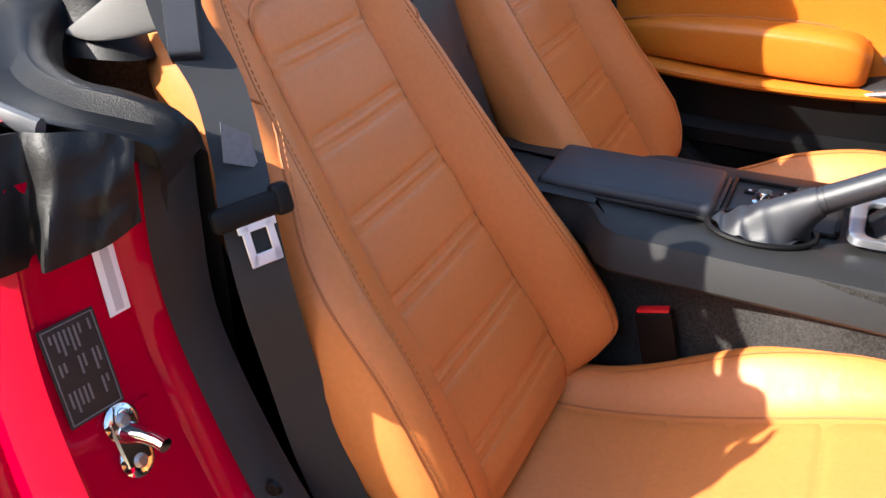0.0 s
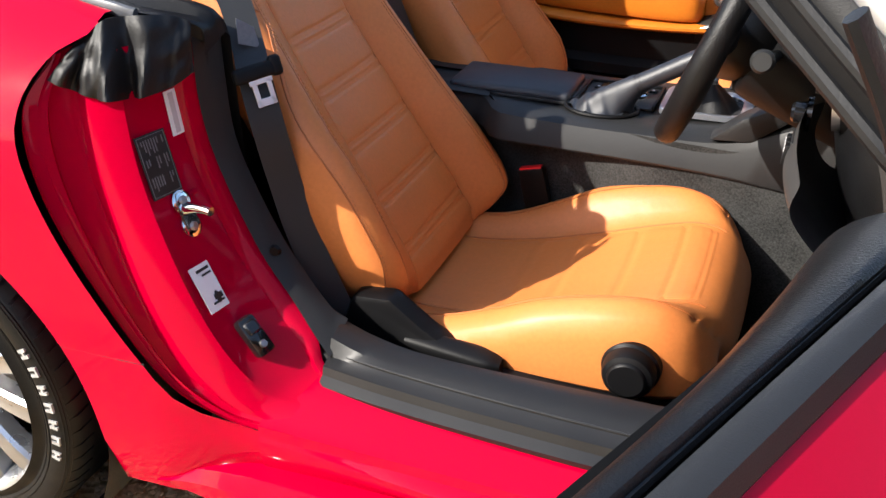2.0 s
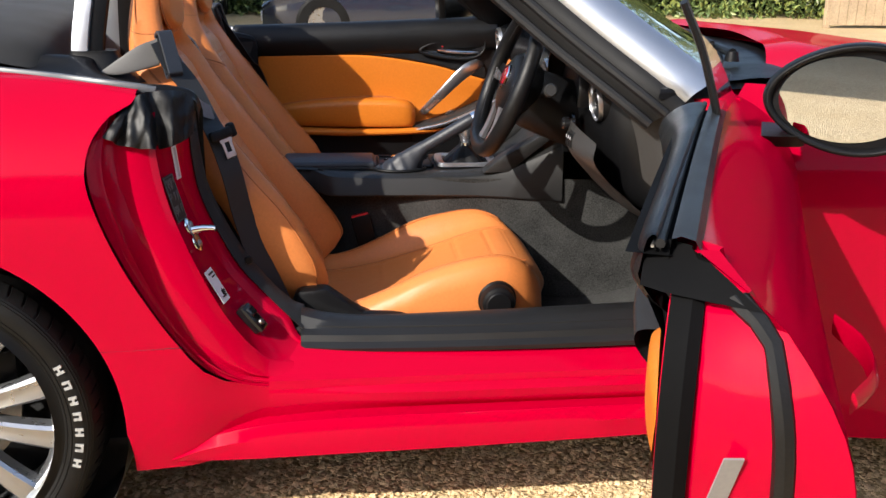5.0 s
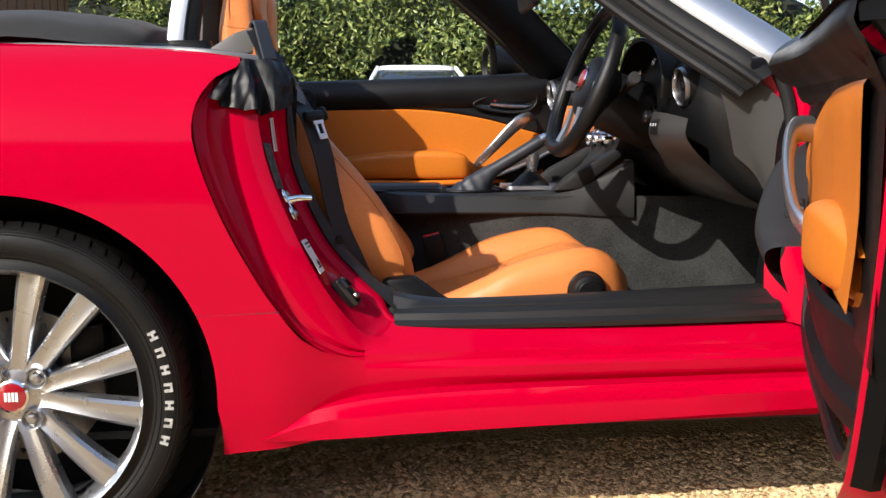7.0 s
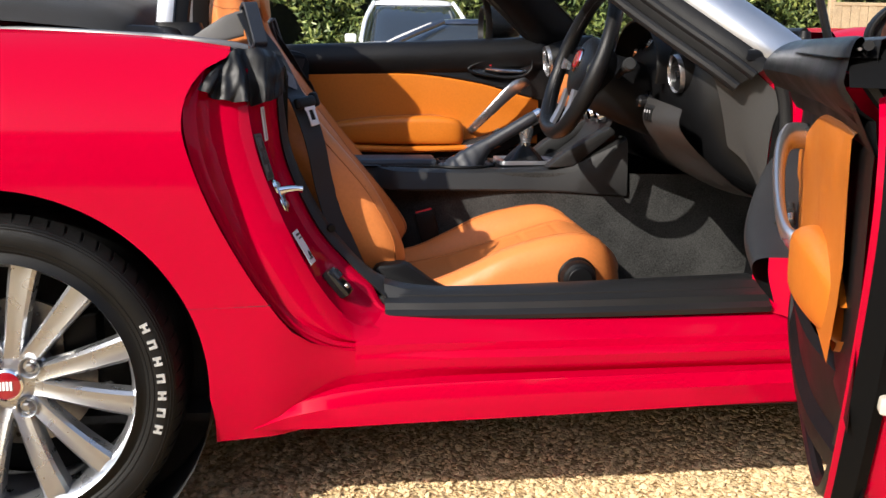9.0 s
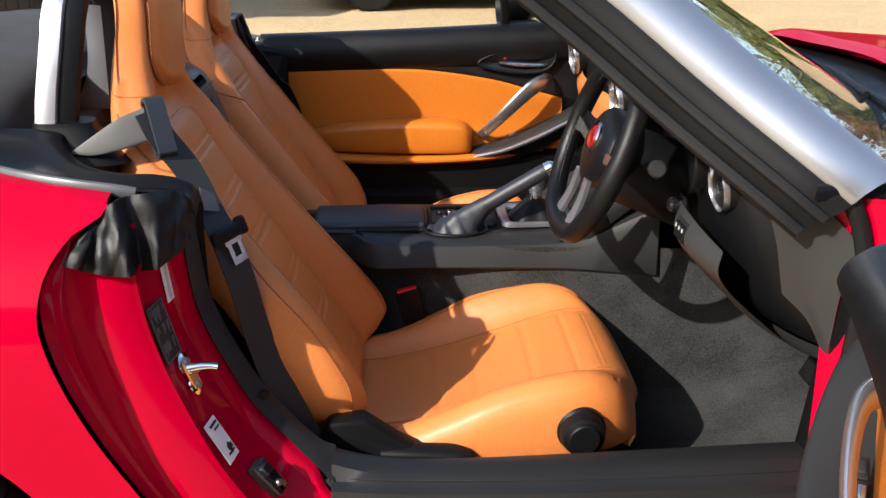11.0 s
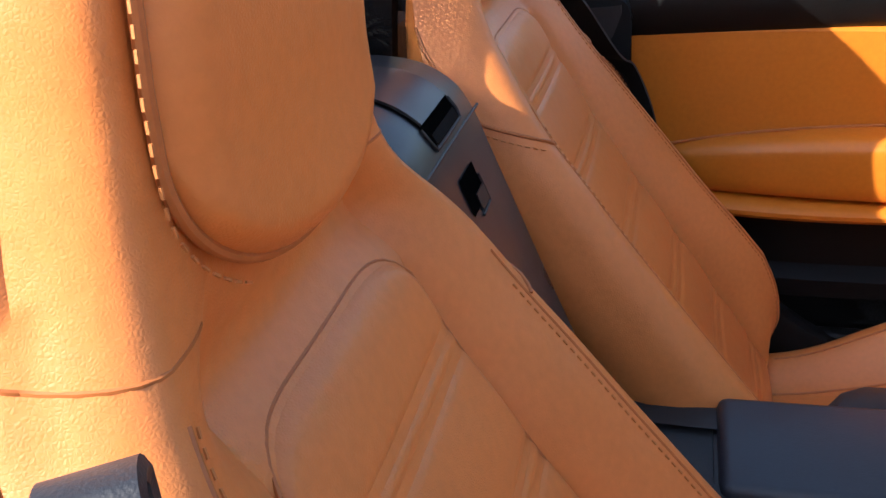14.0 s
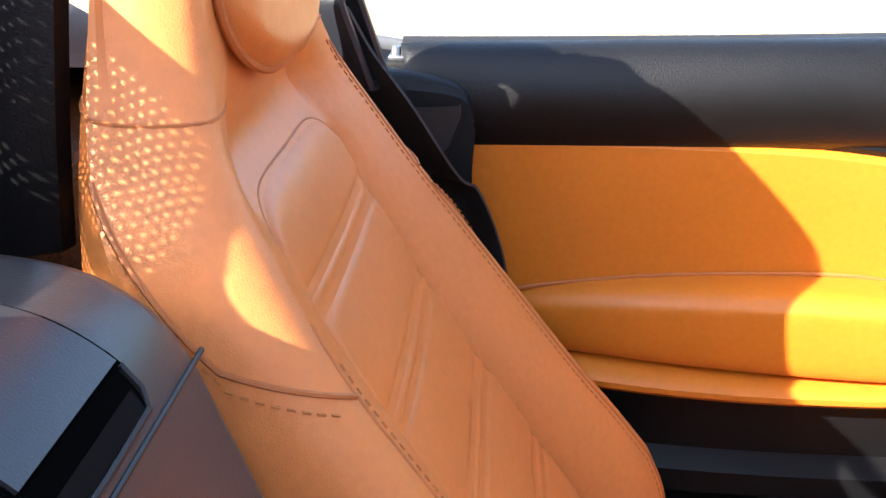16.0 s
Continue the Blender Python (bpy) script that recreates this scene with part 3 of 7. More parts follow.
def soft_top():
    ctrl = []
    for x, zc, w in ((0.215, 0.965, 0.50), (0.16, 1.005, 0.56), (0.0, 1.025, 0.60), (-0.14, 1.020, 0.61), (-0.27, 0.985, 0.60), (-0.34, 0.945, 0.57)):
        ctrl.append([(x, s * w, zc - 0.055 * abs(s) ** 3 - (0.03 if abs(s) == 1 else 0)) for s in (-1, -0.9, -0.6, 0, 0.6, 0.9, 1)])
    bm = loft(ctrl, 40, 60)
    for v in bm.verts:
        v.co.z += 0.004 * noise.noise(v.co * 9) + 0.002 * noise.noise(v.co * 31)
    return bm


def rear_deck():
    ctrl = []
    for x, zc, w in ((0.45, 0.86, 0.60), (0.02, 0.915, 0.66), (-0.3, 0.93, 0.70), (-0.55, 0.925, 0.72), (-0.8, 0.90, 0.68), (-0.93, 0.875, 0.60), (-0.98, 0.78, 0.55), (-1.0, 0.55, 0.58), (-0.95, 0.28, 0.55)):
        ctrl.append([(x, s * w, zc - (0.03 * abs(s) ** 3 if zc > 0.8 else 0)) for s in (-1, -0.7, -0.35, 0, 0.35, 0.7, 1)])
    return loft(ctrl[2:], 40, 30)


for flip in (False, True):
    for nm, make, m_, lab in (("deck_trim", deck_trim, BLACK, "black plastic trim behind the seat"), ("belt_strip", belt_strip, GREY_STRIP, "")):
        b = make()
        part(nm, mirrored(b) if flip else b, m_, car, "" if flip else lab)


def shoulder():
    """Red shoulder between the wing's top edge and the trim strip."""
    rows = []
    for x in np.linspace(0.40, -0.36, 30):
        z = interp(x, [(-0.36, 0.915), (0.0, 0.918), (0.24, 0.912), (0.40, 0.892)])
        y = side_y(x, z)
        ys = interp(x, [(-0.36, 0.585), (0.0, 0.592), (0.12, 0.613), (0.22, 0.648), (0.28, 0.677), (0.34, 0.695), (0.40, 0.700)])
        zs = interp(x, [(-0.36, 0.93), (0.0, 0.924), (0.22, 0.914), (0.34, 0.905), (0.40, 0.897)])
        rows.append([(x, -y, z), (x, -(y * 0.6 + ys * 0.4), (z + zs) / 2 + 0.004), (x, -ys, zs)])
    return grid(rows)


for flip in (False, True):
    b = shoulder()
    part("shoulder", mirrored(b) if flip else b, PAINT, car)
part("soft_top", soft_top(), CANVAS, car, "folded black cloth soft top")
part("rear_deck", rear_deck(), PAINT, car)
part("rear_tray", rbox(0.02, 0.24, -0.60, 0.60, 0.45, 0.90, 0.01), CARPET, car, "black carpeted bulkhead behind the seats")


# bonnet, cowl, nose
def bonnet():
    ctrl = []
    for x, zc, w in ((1.60, 0.955, 0.60), (1.66, 0.965, 0.66), (1.85, 0.955, 0.72), (2.2, 0.925, 0.745), (2.55, 0.870, 0.745), (2.80, 0.79, 0.68), (2.98, 0.69, 0.50)):
        ctrl.append([(x + (0.16 * (1 - abs(s) ** 2) if x < 1.7 else 0), s * w, zc - 0.065 * abs(s) ** 2.4 + 0.012 * math.exp(-((abs(s) - 0.62) / 0.13) ** 2)) for s in (-1, -0.8, -0.62, -0.4, 0, 0.4, 0.62, 0.8, 1)])
    return loft(ctrl, 44, 50)


def nose():
    ctrl = []
    for z, x, w in ((0.69, 2.97, 0.48), (0.60, 3.04, 0.56), (0.45, 3.08, 0.60), (0.30, 3.05, 0.62), (0.18, 2.98, 0.60)):
        ctrl.append([(x - 0.22 * abs(s) ** 2.2, s * w, z) for s in (-1, -0.7, -0.35, 0, 0.35, 0.7, 1)])
    return loft(ctrl, 20, 24)


def cowl():
    ctrl = []
    for x, z, w in ((1.40, 0.895, 0.62), (1.48, 0.905, 0.66), (1.58, 0.915, 0.67), (1.70, 0.905, 0.66)):
        ctrl.append([(x + 0.17 * (1 - abs(s) ** 2), s * w, z + 0.012 * (1 - s * s)) for s in (-1, -0.7, -0.35, 0, 0.35, 0.7, 1)])
    return loft(ctrl, 20, 30)




def bumper(x0, x1, zs, ws):
    """A wrap-round end panel from one wing to the other."""
    rows = []
    for z, inset, w in zs:
        row = []
        for q in np.linspace(-math.pi / 2, math.pi / 2, 41):
            c, s = max(0, math.cos(q)), math.sin(q)
            row.append((x0 + (x1 - x0) * (1 - inset) * c ** 0.62, math.copysign(abs(s) ** 0.75, s) * w, z))
        rows.append(row)
    return loft(rows, 24, 41)


part("front_bumper", bumper(2.45, 3.055, [(0.20, 0.10, 0.76), (0.32, 0.02, 0.795), (0.45, 0.0, 0.805), (0.60, 0.03, 0.79), (0.70, 0.12, 0.745), (0.78, 0.32, 0.68), (0.80, 0.55, 0.60)], 0), PAINT, car, "glossy red front bumper")
part("rear_bumper", bumper(-0.42, -1.015, [(0.22, 0.10, 0.77), (0.34, 0.02, 0.80), (0.50, 0.0, 0.815), (0.66, 0.02, 0.81), (0.78, 0.06, 0.78), (0.86, 0.10, 0.72), (0.895, 0.20, 0.64), (0.905, 0.5, 0.60)], 0), PAINT, car, "glossy red rear bumper")
part("bonnet", bonnet(), PAINT, car, "glossy red bonnet")
part("nose", nose(), PAINT, car)
part("cowl", cowl(), BLACK, car, "black plastic scuttle below the windscreen")
part("floor_pan", prism([(-0.9, -0.70), (3.0, -0.70), (3.0, 0.70), (-0.9, 0.70)], "z", 0.19, 0.205, 0), PAINT_DARK, car)
for ax in (0, WB):
    for s in (-1, 1):
        b = lathe([(0.36, 0.0), (0.36, 0.22)], 40, "y", (ax, -0.83 if s < 0 else 0.61, 0.308))
        part("arch_liner", b, PAINT_DARK, car)
        part("arch_liner", lathe([(0.0, 0.0), (0.36, 0.0)], 40, "y", (ax, -0.61 * (1 if s < 0 else -1), 0.308)), PAINT_DARK, car)


# ---- wheels ----
def tyre_mesh():
    prof = [(0.231, -0.058), (0.240, -0.050), (0.247, -0.048), (0.256, -0.053), (0.268, -0.057), (0.281, -0.056), (0.291, -0.052), (0.298, -0.046), (0.303, -0.037), (0.306, -0.02), (0.3075, 0.0),
            (0.3075, 0.06), (0.303, 0.12), (0.288, 0.145), (0.25, 0.15), (0.231, 0.14)]
    return lathe(prof, 120, "y")


def spoke(ang):
    """One tapering spoke with a raised ridge on each flank."""
    rows = []
    for f in np.linspace(0, 1, 9):
        r = 0.042 + f * 0.168
        w = 0.0145 + 0.0075 * f ** 1.5 + 0.004 * max(0, 0.15 - f) / 0.15
        y = -0.008 - 0.012 * math.sin(math.pi * min(1, f * 0.8)) - 0.016 * f
        d = 0.028
        sec = [(-w * 1.1, y + d), (-w, y + 0.004), (-w * 0.72, y - 0.002), (-w * 0.2, y + 0.001), (w * 0.2, y + 0.001), (w * 0.72, y - 0.002), (w, y + 0.004), (w * 1.1, y + d)]
        ca, sa = math.cos(ang), math.sin(ang)
        rows.append([(r * ca - s * sa, yy, r * sa + s * ca) for s, yy in sec])
    return grid(rows, True, True)


def rim_mesh():
    return lathe([(0.20, 0.10), (0.196, 0.02), (0.198, -0.018), (0.204, -0.032), (0.212, -0.041), (0.219, -0.046), (0.2245, -0.048), (0.2265, -0.045), (0.2262, -0.038), (0.215, -0.03), (0.213, 0.10)], 96, "y")


def wheel(x, y, flip):
    m = Matrix.Translation((x, y, 0.308)) @ (pose(0, 0, 0, 0, 0, 180) if flip else Matrix())
    t = part("wheel", turned(tyre_mesh(), m), TYRE, car, "low-profile black tyre on a many-spoked silver alloy wheel")
    wide = m @ Matrix.Diagonal((1.09, 1, 1.09, 1))
    r = part("rim", turned(rim_mesh(), wide), ALLOY, t, "silver alloy rim")
    for k in range(12):
        a = math.radians(30 * k + 19) + (0.10 if k % 2 else -0.10) * 0.25
        part("spoke", turned(spoke(a), wide), ALLOY, t)
    for rr, rw in ((0.2525, 0.0012), (0.2615, 0.0010), (0.2895, 0.0012), (0.2935, 0.0010)):
        yy = interp(rr, [(0.247, -0.048), (0.256, -0.053), (0.268, -0.057), (0.281, -0.056), (0.291, -0.052), (0.298, -0.046)])
        part("sidewall_rib", turned(lathe([(rr - rw, yy + 0.001), (rr - rw * 0.5, yy - 0.0012), (rr + rw * 0.5, yy - 0.0012), (rr + rw, yy + 0.001)], 120, "y"), m), TYRE, t)
    part("hub", turned(lathe([(0.0, -0.012), (0.03, -0.012), (0.040, -0.008), (0.062, -0.004), (0.074, 0.004), (0.078, 0.03)], 48, "y"), m), ALLOY, t)
    part("centre_cap", turned(lathe([(0.0, -0.0215), (0.022, -0.021), (0.0255, -0.019), (0.0265, -0.010)], 40, "y"), m), BADGE, t, "dark red wheel cap")
    part("cap_ring", turned(lathe([(0.0255, -0.021), (0.029, -0.019), (0.030, -0.010), (0.0255, -0.010)], 40, "y", wrap=True), m), CHROME, t)
    for k in range(4):
        b = rbox(-0.0115 + k * 0.0062, -0.0115 + k * 0.0062 + 0.004, -0.0228, -0.021, -0.008, 0.008, 0)
        part("badge_bar", turned(b, m), WHITE, t)
    for k in range(4):
        a = math.radians(45 + 90 * k - 8)
        c = Matrix.Translation((0.052 * math.cos(a), -0.008, 0.052 * math.sin(a)))
        part("bolt_recess", turned(lathe([(0.0, -0.001), (0.0135, -0.002), (0.0165, -0.010), (0.0185, -0.0115), (0.0195, 0.004)], 24, "y"), m @ c), ALLOY, t)
        part("wheel_nut", turned(lathe([(0.0, -0.014), (0.006, -0.014), (0.0095, -0.011), (0.0105, 0.002)], 6, "y"), m @ c), STEEL, t)
    part("brake_disc", turned(lathe([(0.06, 0.055), (0.14, 0.055), (0.14, 0.066), (0.06, 0.066)], 48, "y", wrap=True), m), STEEL, t)
    part("brake_caliper", turned(rbox(0.085, 0.150, 0.03, 0.09, 0.02, 0.115, 0.012), m), BLACK, t)
    # raised letter blocks on the sidewall, tread blocks at the shoulder
    if not flip and x == 0:
        for k in range(7):
            a = math.radians(24 - k * 6.6)
            mm = m @ pose(0, 0, 0, 0, -math.degrees(a), 0)
            for (u0, u1, v0, v1) in ((-0.0085, -0.0035, -0.008, 0.008), (0.0025, 0.0075, -0.008, 0.008), (-0.0035, 0.0025, 0.0035, 0.008) if k % 2 else (-0.0035, 0.0025, -0.0025, 0.0025)):
                part("sidewall_mark", turned(rbox(0.2755 + v0 * 0.9, 0.2755 + v1 * 0.9, -0.0588, -0.055, u0, u1, 0), mm), PALE_RUBBER, t)
    return t


PALE_RUBBER = mat("pale_sidewall_print", (0.33, 0.33, 0.32), rough=0.7, vary=0.3, patch=90)


def tread(x, y, flip):
    """Shoulder blocks parted by sipes."""
    n = 66
    verts, faces = [], []
    for k in range(n):
        a0, a1 = 2 * math.pi * (k + 0.06) / n, 2 * math.pi * (k + 0.86) / n
        base = len(verts)
        for (r0, yy) in ((0.2975, -0.0475), (0.3055, -0.036), (0.3095, -0.012)):
            for a in (a0, a1):
                sk = a + 0.03 * (yy + 0.0475) / 0.035
                verts.append((r0 * math.cos(sk), yy, r0 * math.sin(sk)))
        for i in (0, 2):
            faces.append((base + i, base + i + 1, base + i + 3, base + i + 2))
    me = bpy.data.meshes.new("tread")
    me.from_pydata(verts, [], faces)
    bm = bmesh.new()
    bm.from_mesh(me)
    bmesh.ops.recalc_face_normals(bm, faces=bm.faces)
    m = Matrix.Translation((x, y, 0.308)) @ (pose(0, 0, 0, 0, 0, 180) if flip else Matrix())
    return turned(thick(bm, 0.004), m)


for ax in (0, WB):
    for s in (-1, 1):
        w_ = wheel(ax, 0.788 * s, s > 0)
        part("tread", tread(ax, 0.788 * s, s > 0), TYRE, w_)["kind"] = "stuff"


# ---- seats ----
# backrest sections by height: insert depth and half width, bolster ridge depth and half width, side bulge, depth to the back
BACK = [(0.40, 0.705, 0.140, 0.702, 0.150, 0.022, 0.10), (0.43, 0.697, 0.140, 0.734, 0.172, 0.030, 0.13), (0.47, 0.674, 0.138, 0.752, 0.192, 0.038, 0.14), (0.55, 0.623, 0.131, 0.698, 0.198, 0.040, 0.14),
        (0.65, 0.560, 0.122, 0.619, 0.192, 0.036, 0.135), (0.75, 0.497, 0.113, 0.542, 0.187, 0.030, 0.13), (0.85, 0.439, 0.106, 0.468, 0.178, 0.028, 0.120),
        (0.92, 0.404, 0.101, 0.425, 0.160, 0.026, 0.086), (0.96, 0.394, 0.092, 0.405, 0.143, 0.022, 0.070), (1.0, 0.392, 0.080, 0.396, 0.126, 0.020, 0.058),
        (1.05, 0.394, 0.080, 0.393, 0.117, 0.014, 0.046), (1.10, 0.395, 0.075, 0.393, 0.110, 0.012, 0.036), (1.135, 0.390, 0.066, 0.388, 0.097, 0.012, 0.034), (1.155, 0.378, 0.054, 0.376, 0.078, 0.010, 0.030), (1.166, 0.360, 0.034, 0.359, 0.050, 0.008, 0.018), (1.170, 0.348, 0.012, 0.347, 0.018, 0.004, 0.006)]
Z_LOW, Z_TOP = 0.40, 1.170


NECK, SWELL = [0.0], [0.0]


def section(z):
    """Insert depth and half width, ridge depth and half width, bulge and depth at a height."""
    return [interp(z, [(r[0], r[k]) for r in BACK]) for k in range(1, 7)]


def back_point(z, u, lift=0.0):
    """A point of the backrest: u from -1 (outer) over 0 to 1 (inner) on the front, to 2 on the flank."""
    xi, ws, xr, wr, b, d = section(z)
    a, s = abs(u), (1 if u >= 0 else -1)
    # deep fold between the insert's top and the head pad
    xi -= 0.017 * math.exp(-((z - 0.938) / 0.024) ** 2)
    if u > 0:
        slim = 1 - NECK[0] * math.exp(-((z - 0.965) / 0.045) ** 2)
        wr, b = wr * slim, b * slim
    n = Vector((0.88, 0, 0.47)) if z < 0.95 else Vector((1, 0, 0.05))
    if a < 0.5:
        q = a / 0.5
        p = Vector((xi + 0.002 * (1 - q * q), s * q * ws, z))
    elif a < 0.85:
        q = (a - 0.5) / 0.35
        p = Vector((xi + (xr - xi) * (1.7 * q - 0.7 * q * q), s * (ws + (wr - ws) * q), z))
        n = (n + Vector((0, s * 0.5 * max(0, q - 0.6), 0))).normalized()
    elif a <= 1:
        q = (a - 0.85) / 0.15 * math.pi / 2
        p = Vector((xr - 0.042 * (1 - math.cos(q)), s * (wr + b * math.sin(q)), z))
        n = (n * math.cos(q) + Vector((0, s * math.sin(q), 0))).normalized()
    else:
        q = a - 1
        p = Vector((xr - 0.042 - (d - 0.042) * q, s * (wr + b + 0.006 * math.sin(q * 3.1) - 0.020 * q ** 3), z))
        n = Vector((0, s, 0))
    if u < -0.5:
        # the door-side bolster swells outwards below the shoulder
        f = min(1, (a - 0.5) / 0.30)
        f = float(f * f * (3 - 2 * f))
        dx = interp(z, [(0.40, -0.020), (0.46, -0.030), (0.54, -0.004), (0.64, 0.018), (0.74, 0.010), (0.83, 0.0), (1.2, 0.0)])
        dy = interp(z, [(0.40, 0.7), (0.46, 0.9), (0.67, 1.0), (0.74, 0.6), (0.83, 0.0), (1.2, 0.0)])
        p += f * Vector((dx if SWELL[0] else min(0, 1.2 * dx), -0.042 * dy * SWELL[0], 0))
    return p + n * lift + Vector((0.6, 0, 0.3)) * 0.0022 * noise.noise(p * 11)


def backrest():
    rows = []
    half = [0.06, 0.2, 0.4, 0.47, 0.5, 0.53, 0.58, 0.64, 0.7, 0.76, 0.81, 0.85, 0.88, 0.91, 0.94, 0.97, 1, 1.2, 1.5, 1.8, 2.0]
    us = [-u for u in reversed(half)] + half
    for z in np.linspace(Z_LOW, Z_TOP, 120):
        xi, ws, xr, wr, b, d = section(z)
        row = [back_point(z, u, -0.004 if 0.48 < abs(u) < 0.52 and z < 0.9 else 0) for u in us]
        row += [Vector((xr - d - 0.012, wr * 0.7, z)), Vector((xr - d - 0.016, 0, z)), Vector((xr - d - 0.012, -wr * 0.7, z))]
        rows.append(row)
    return grid(rows, True, True)


FLUTES = [0.462, 0.540, 0.620, 0.700, 0.777, 0.855]


def insert_panel():
    """The fluted centre panel: paired seams across it, a rounded top."""
    cols = []
    for u in [-1, -0.985, -0.96, -0.92] + list(np.linspace(-0.85, 0.85, 19)) + [0.92, 0.96, 0.985, 1]:
        top = 0.884 + 0.030 * (1 - abs(u) ** 6) ** 0.5
        col = []
        for v in np.linspace(0, 1, 200):
            z = 0.425 + v * (top - 0.425)
            g = sum(math.exp(-(((z - f - s) / 0.0036) ** 2)) for f in FLUTES for s in (-0.0065, 0.0065))
            puff = 0.0012 * (1 - math.exp(-(min(abs(z - f) for f in FLUTES) / 0.022) ** 2))
            edge = max(0, abs(u) - 0.95) / 0.05
            rim = max(0, v - 0.98) / 0.02
            col.append(back_point(z, u * 0.493, 0.0012 + puff - 0.0024 * min(1, g) - 0.0032 * edge ** 2 - 0.0030 * rim ** 2))
        cols.append(col)
    return grid(cols)


def insert_edge():
    pts = [back_point(z, -0.5, -0.003) for z in np.linspace(0.43, 0.882, 40)]
    pts += [back_point(0.884 + 0.032 * (1 - abs(u) ** 6) ** 0.5, u * 0.5, -0.001) for u in np.linspace(-0.98, 0.98, 30)]
    return pts + [back_point(z, 0.5, -0.003) for z in np.linspace(0.882, 0.43, 40)]


def along_back(u, z0, z1, lift, n=40):
    return [back_point(z0 + (z1 - z0) * i / (n - 1), u(z0 + (z1 - z0) * i / (n - 1)) if callable(u) else u, lift) for i in range(n)]


def stitches(path, length=0.0042, gap=0.0032, r=0.0008):
    """A row of single thread stitches along a path."""
    pts = [Vector(p) for p in path]
    acc, nxt = 0.0, 0.0
    segs = []
    for a, b in zip(pts, pts[1:]):
        l = (b - a).length
        while nxt < acc + l:
            f = (nxt - acc) / l
            c, d = a.lerp(b, f), (b - a).normalized()
            segs.append((c, c + d * length))
            nxt += length + gap
        acc += l
    verts, faces = [], []
    for a, b in segs:
        d = (b - a).normalized()
        s = d.orthogonal().normalized()
        w = d.cross(s)
        k = len(verts)
        for q in (a, b):
            for m_ in range(4):
                verts.append(q + r * (math.cos(m_ * math.pi / 2) * s + math.sin(m_ * math.pi / 2) * w))
        for m_ in range(4):
            n_ = (m_ + 1) % 4
            faces.append((k + m_, k + n_, k + 4 + n_, k + 4 + m_))
        faces += [(k + 3, k + 2, k + 1, k), (k + 4, k + 5, k + 6, k + 7)]
    me = bpy.data.meshes.new("thread")
    me.from_pydata([tuple(v) for v in verts], [], faces)
    bm = bmesh.new()
    bm.from_mesh(me)
    return bm


def pad_z(u, f):
    """Heights over the pad's outline."""
    low = 0.972 + 0.062 * (1 - math.sqrt(max(0, 1 - abs(u) ** 2.2)))
    top = 1.146 - 0.035 * (1 - math.sqrt(max(0, 1 - abs(u) ** 2.2)))
    return low + (top - low) * f


def pad_at(u, z):
    xi, ws, xr, wr, b, d = section(z)
    return Vector((max(xi, xr) + 0.002, u * min(0.104, wr * 0.90), z))


def pad():
    """The long rounded pad on the front of the head rest."""
    cols = []
    for u in np.linspace(-1, 1, 31):
        col = []
        for f in np.linspace(0, 1, 33):
            e = max(0, abs(u) - 0.80) / 0.20
            q = max(0, 0.09 - f) / 0.09
            z = pad_z(u, f)
            col.append(pad_at(u, z) + Vector((0.013 + 0.005 * (1 - u * u) - 0.014 * e ** 2 - 0.014 * q ** 2, 0, 0)))
        cols.append(col)
    return grid(cols)


def pad_edge(grow):
    out = [pad_at(-1 - grow, pad_z(-1, f)) for f in np.linspace(1, 0, 20)]
    out += [pad_at(u * (1 + grow), pad_z(u, 0) - grow * 0.1) for u in np.sin(np.linspace(-1.5, 1.5, 36))]
    return out + [pad_at(1 + grow, pad_z(1, f)) for f in np.linspace(0, 1, 20)]


# cushion: height of the middle line and of the bolsters over x
CUSH_MID = [(0.68, 0.385), (0.76, 0.388), (0.85, 0.402), (0.95, 0.430), (1.04, 0.462), (1.11, 0.484), (1.155, 0.484), (1.19, 0.462), (1.210, 0.425), (1.198, 0.388)]
CUSH_BOL = [(0.68, 0.405), (0.77, 0.418), (0.86, 0.456), (0.93, 0.490), (1.01, 0.513), (1.08, 0.521), (1.13, 0.508), (1.166, 0.478), (1.187, 0.44), (1.174, 0.40)]


def cush_point(k, u, lift=0.0):
    """k along the cushion from the back, u across it."""
    i = k * (len(CUSH_MID) - 1)
    tab = lambda a, c: [(j, p[c]) for j, p in enumerate(a)]
    xm, zm = interp(i, tab(CUSH_MID, 0)), interp(i, tab(CUSH_MID, 1))
    xb, zb = interp(i, tab(CUSH_BOL, 0)), interp(i, tab(CUSH_BOL, 1))
    a = abs(u)
    w = interp(xm, [(0.70, 0.212), (0.85, 0.230), (1.05, 0.232), (1.12, 0.225), (1.165, 0.210), (1.19, 0.192), (1.21, 0.172)])
    if a < 0.56:
        q = 0.10 * (a / 0.56) ** 3
    elif a < 0.86:
        s = (a - 0.56) / 0.30
        q = 0.10 + 0.90 * (3 * s * s - 2 * s ** 3)
    else:
        q = 1.0
    drop = 0.0
    if a > 0.86:
        s = (a - 0.86) / 0.14
        drop = 0.018 * s ** 2
    # puckers where the bolster seam runs out at the front corner
    drop += 0.0055 * math.exp(-((a - 0.84) / 0.035) ** 2) * sum(math.exp(-((k - f) / 0.012) ** 2) for f in (0.715, 0.765, 0.815))
    x, z = xm + (xb - xm) * q, zm + (zb - zm) * q - drop
    return Vector((x, u * w, z + lift))


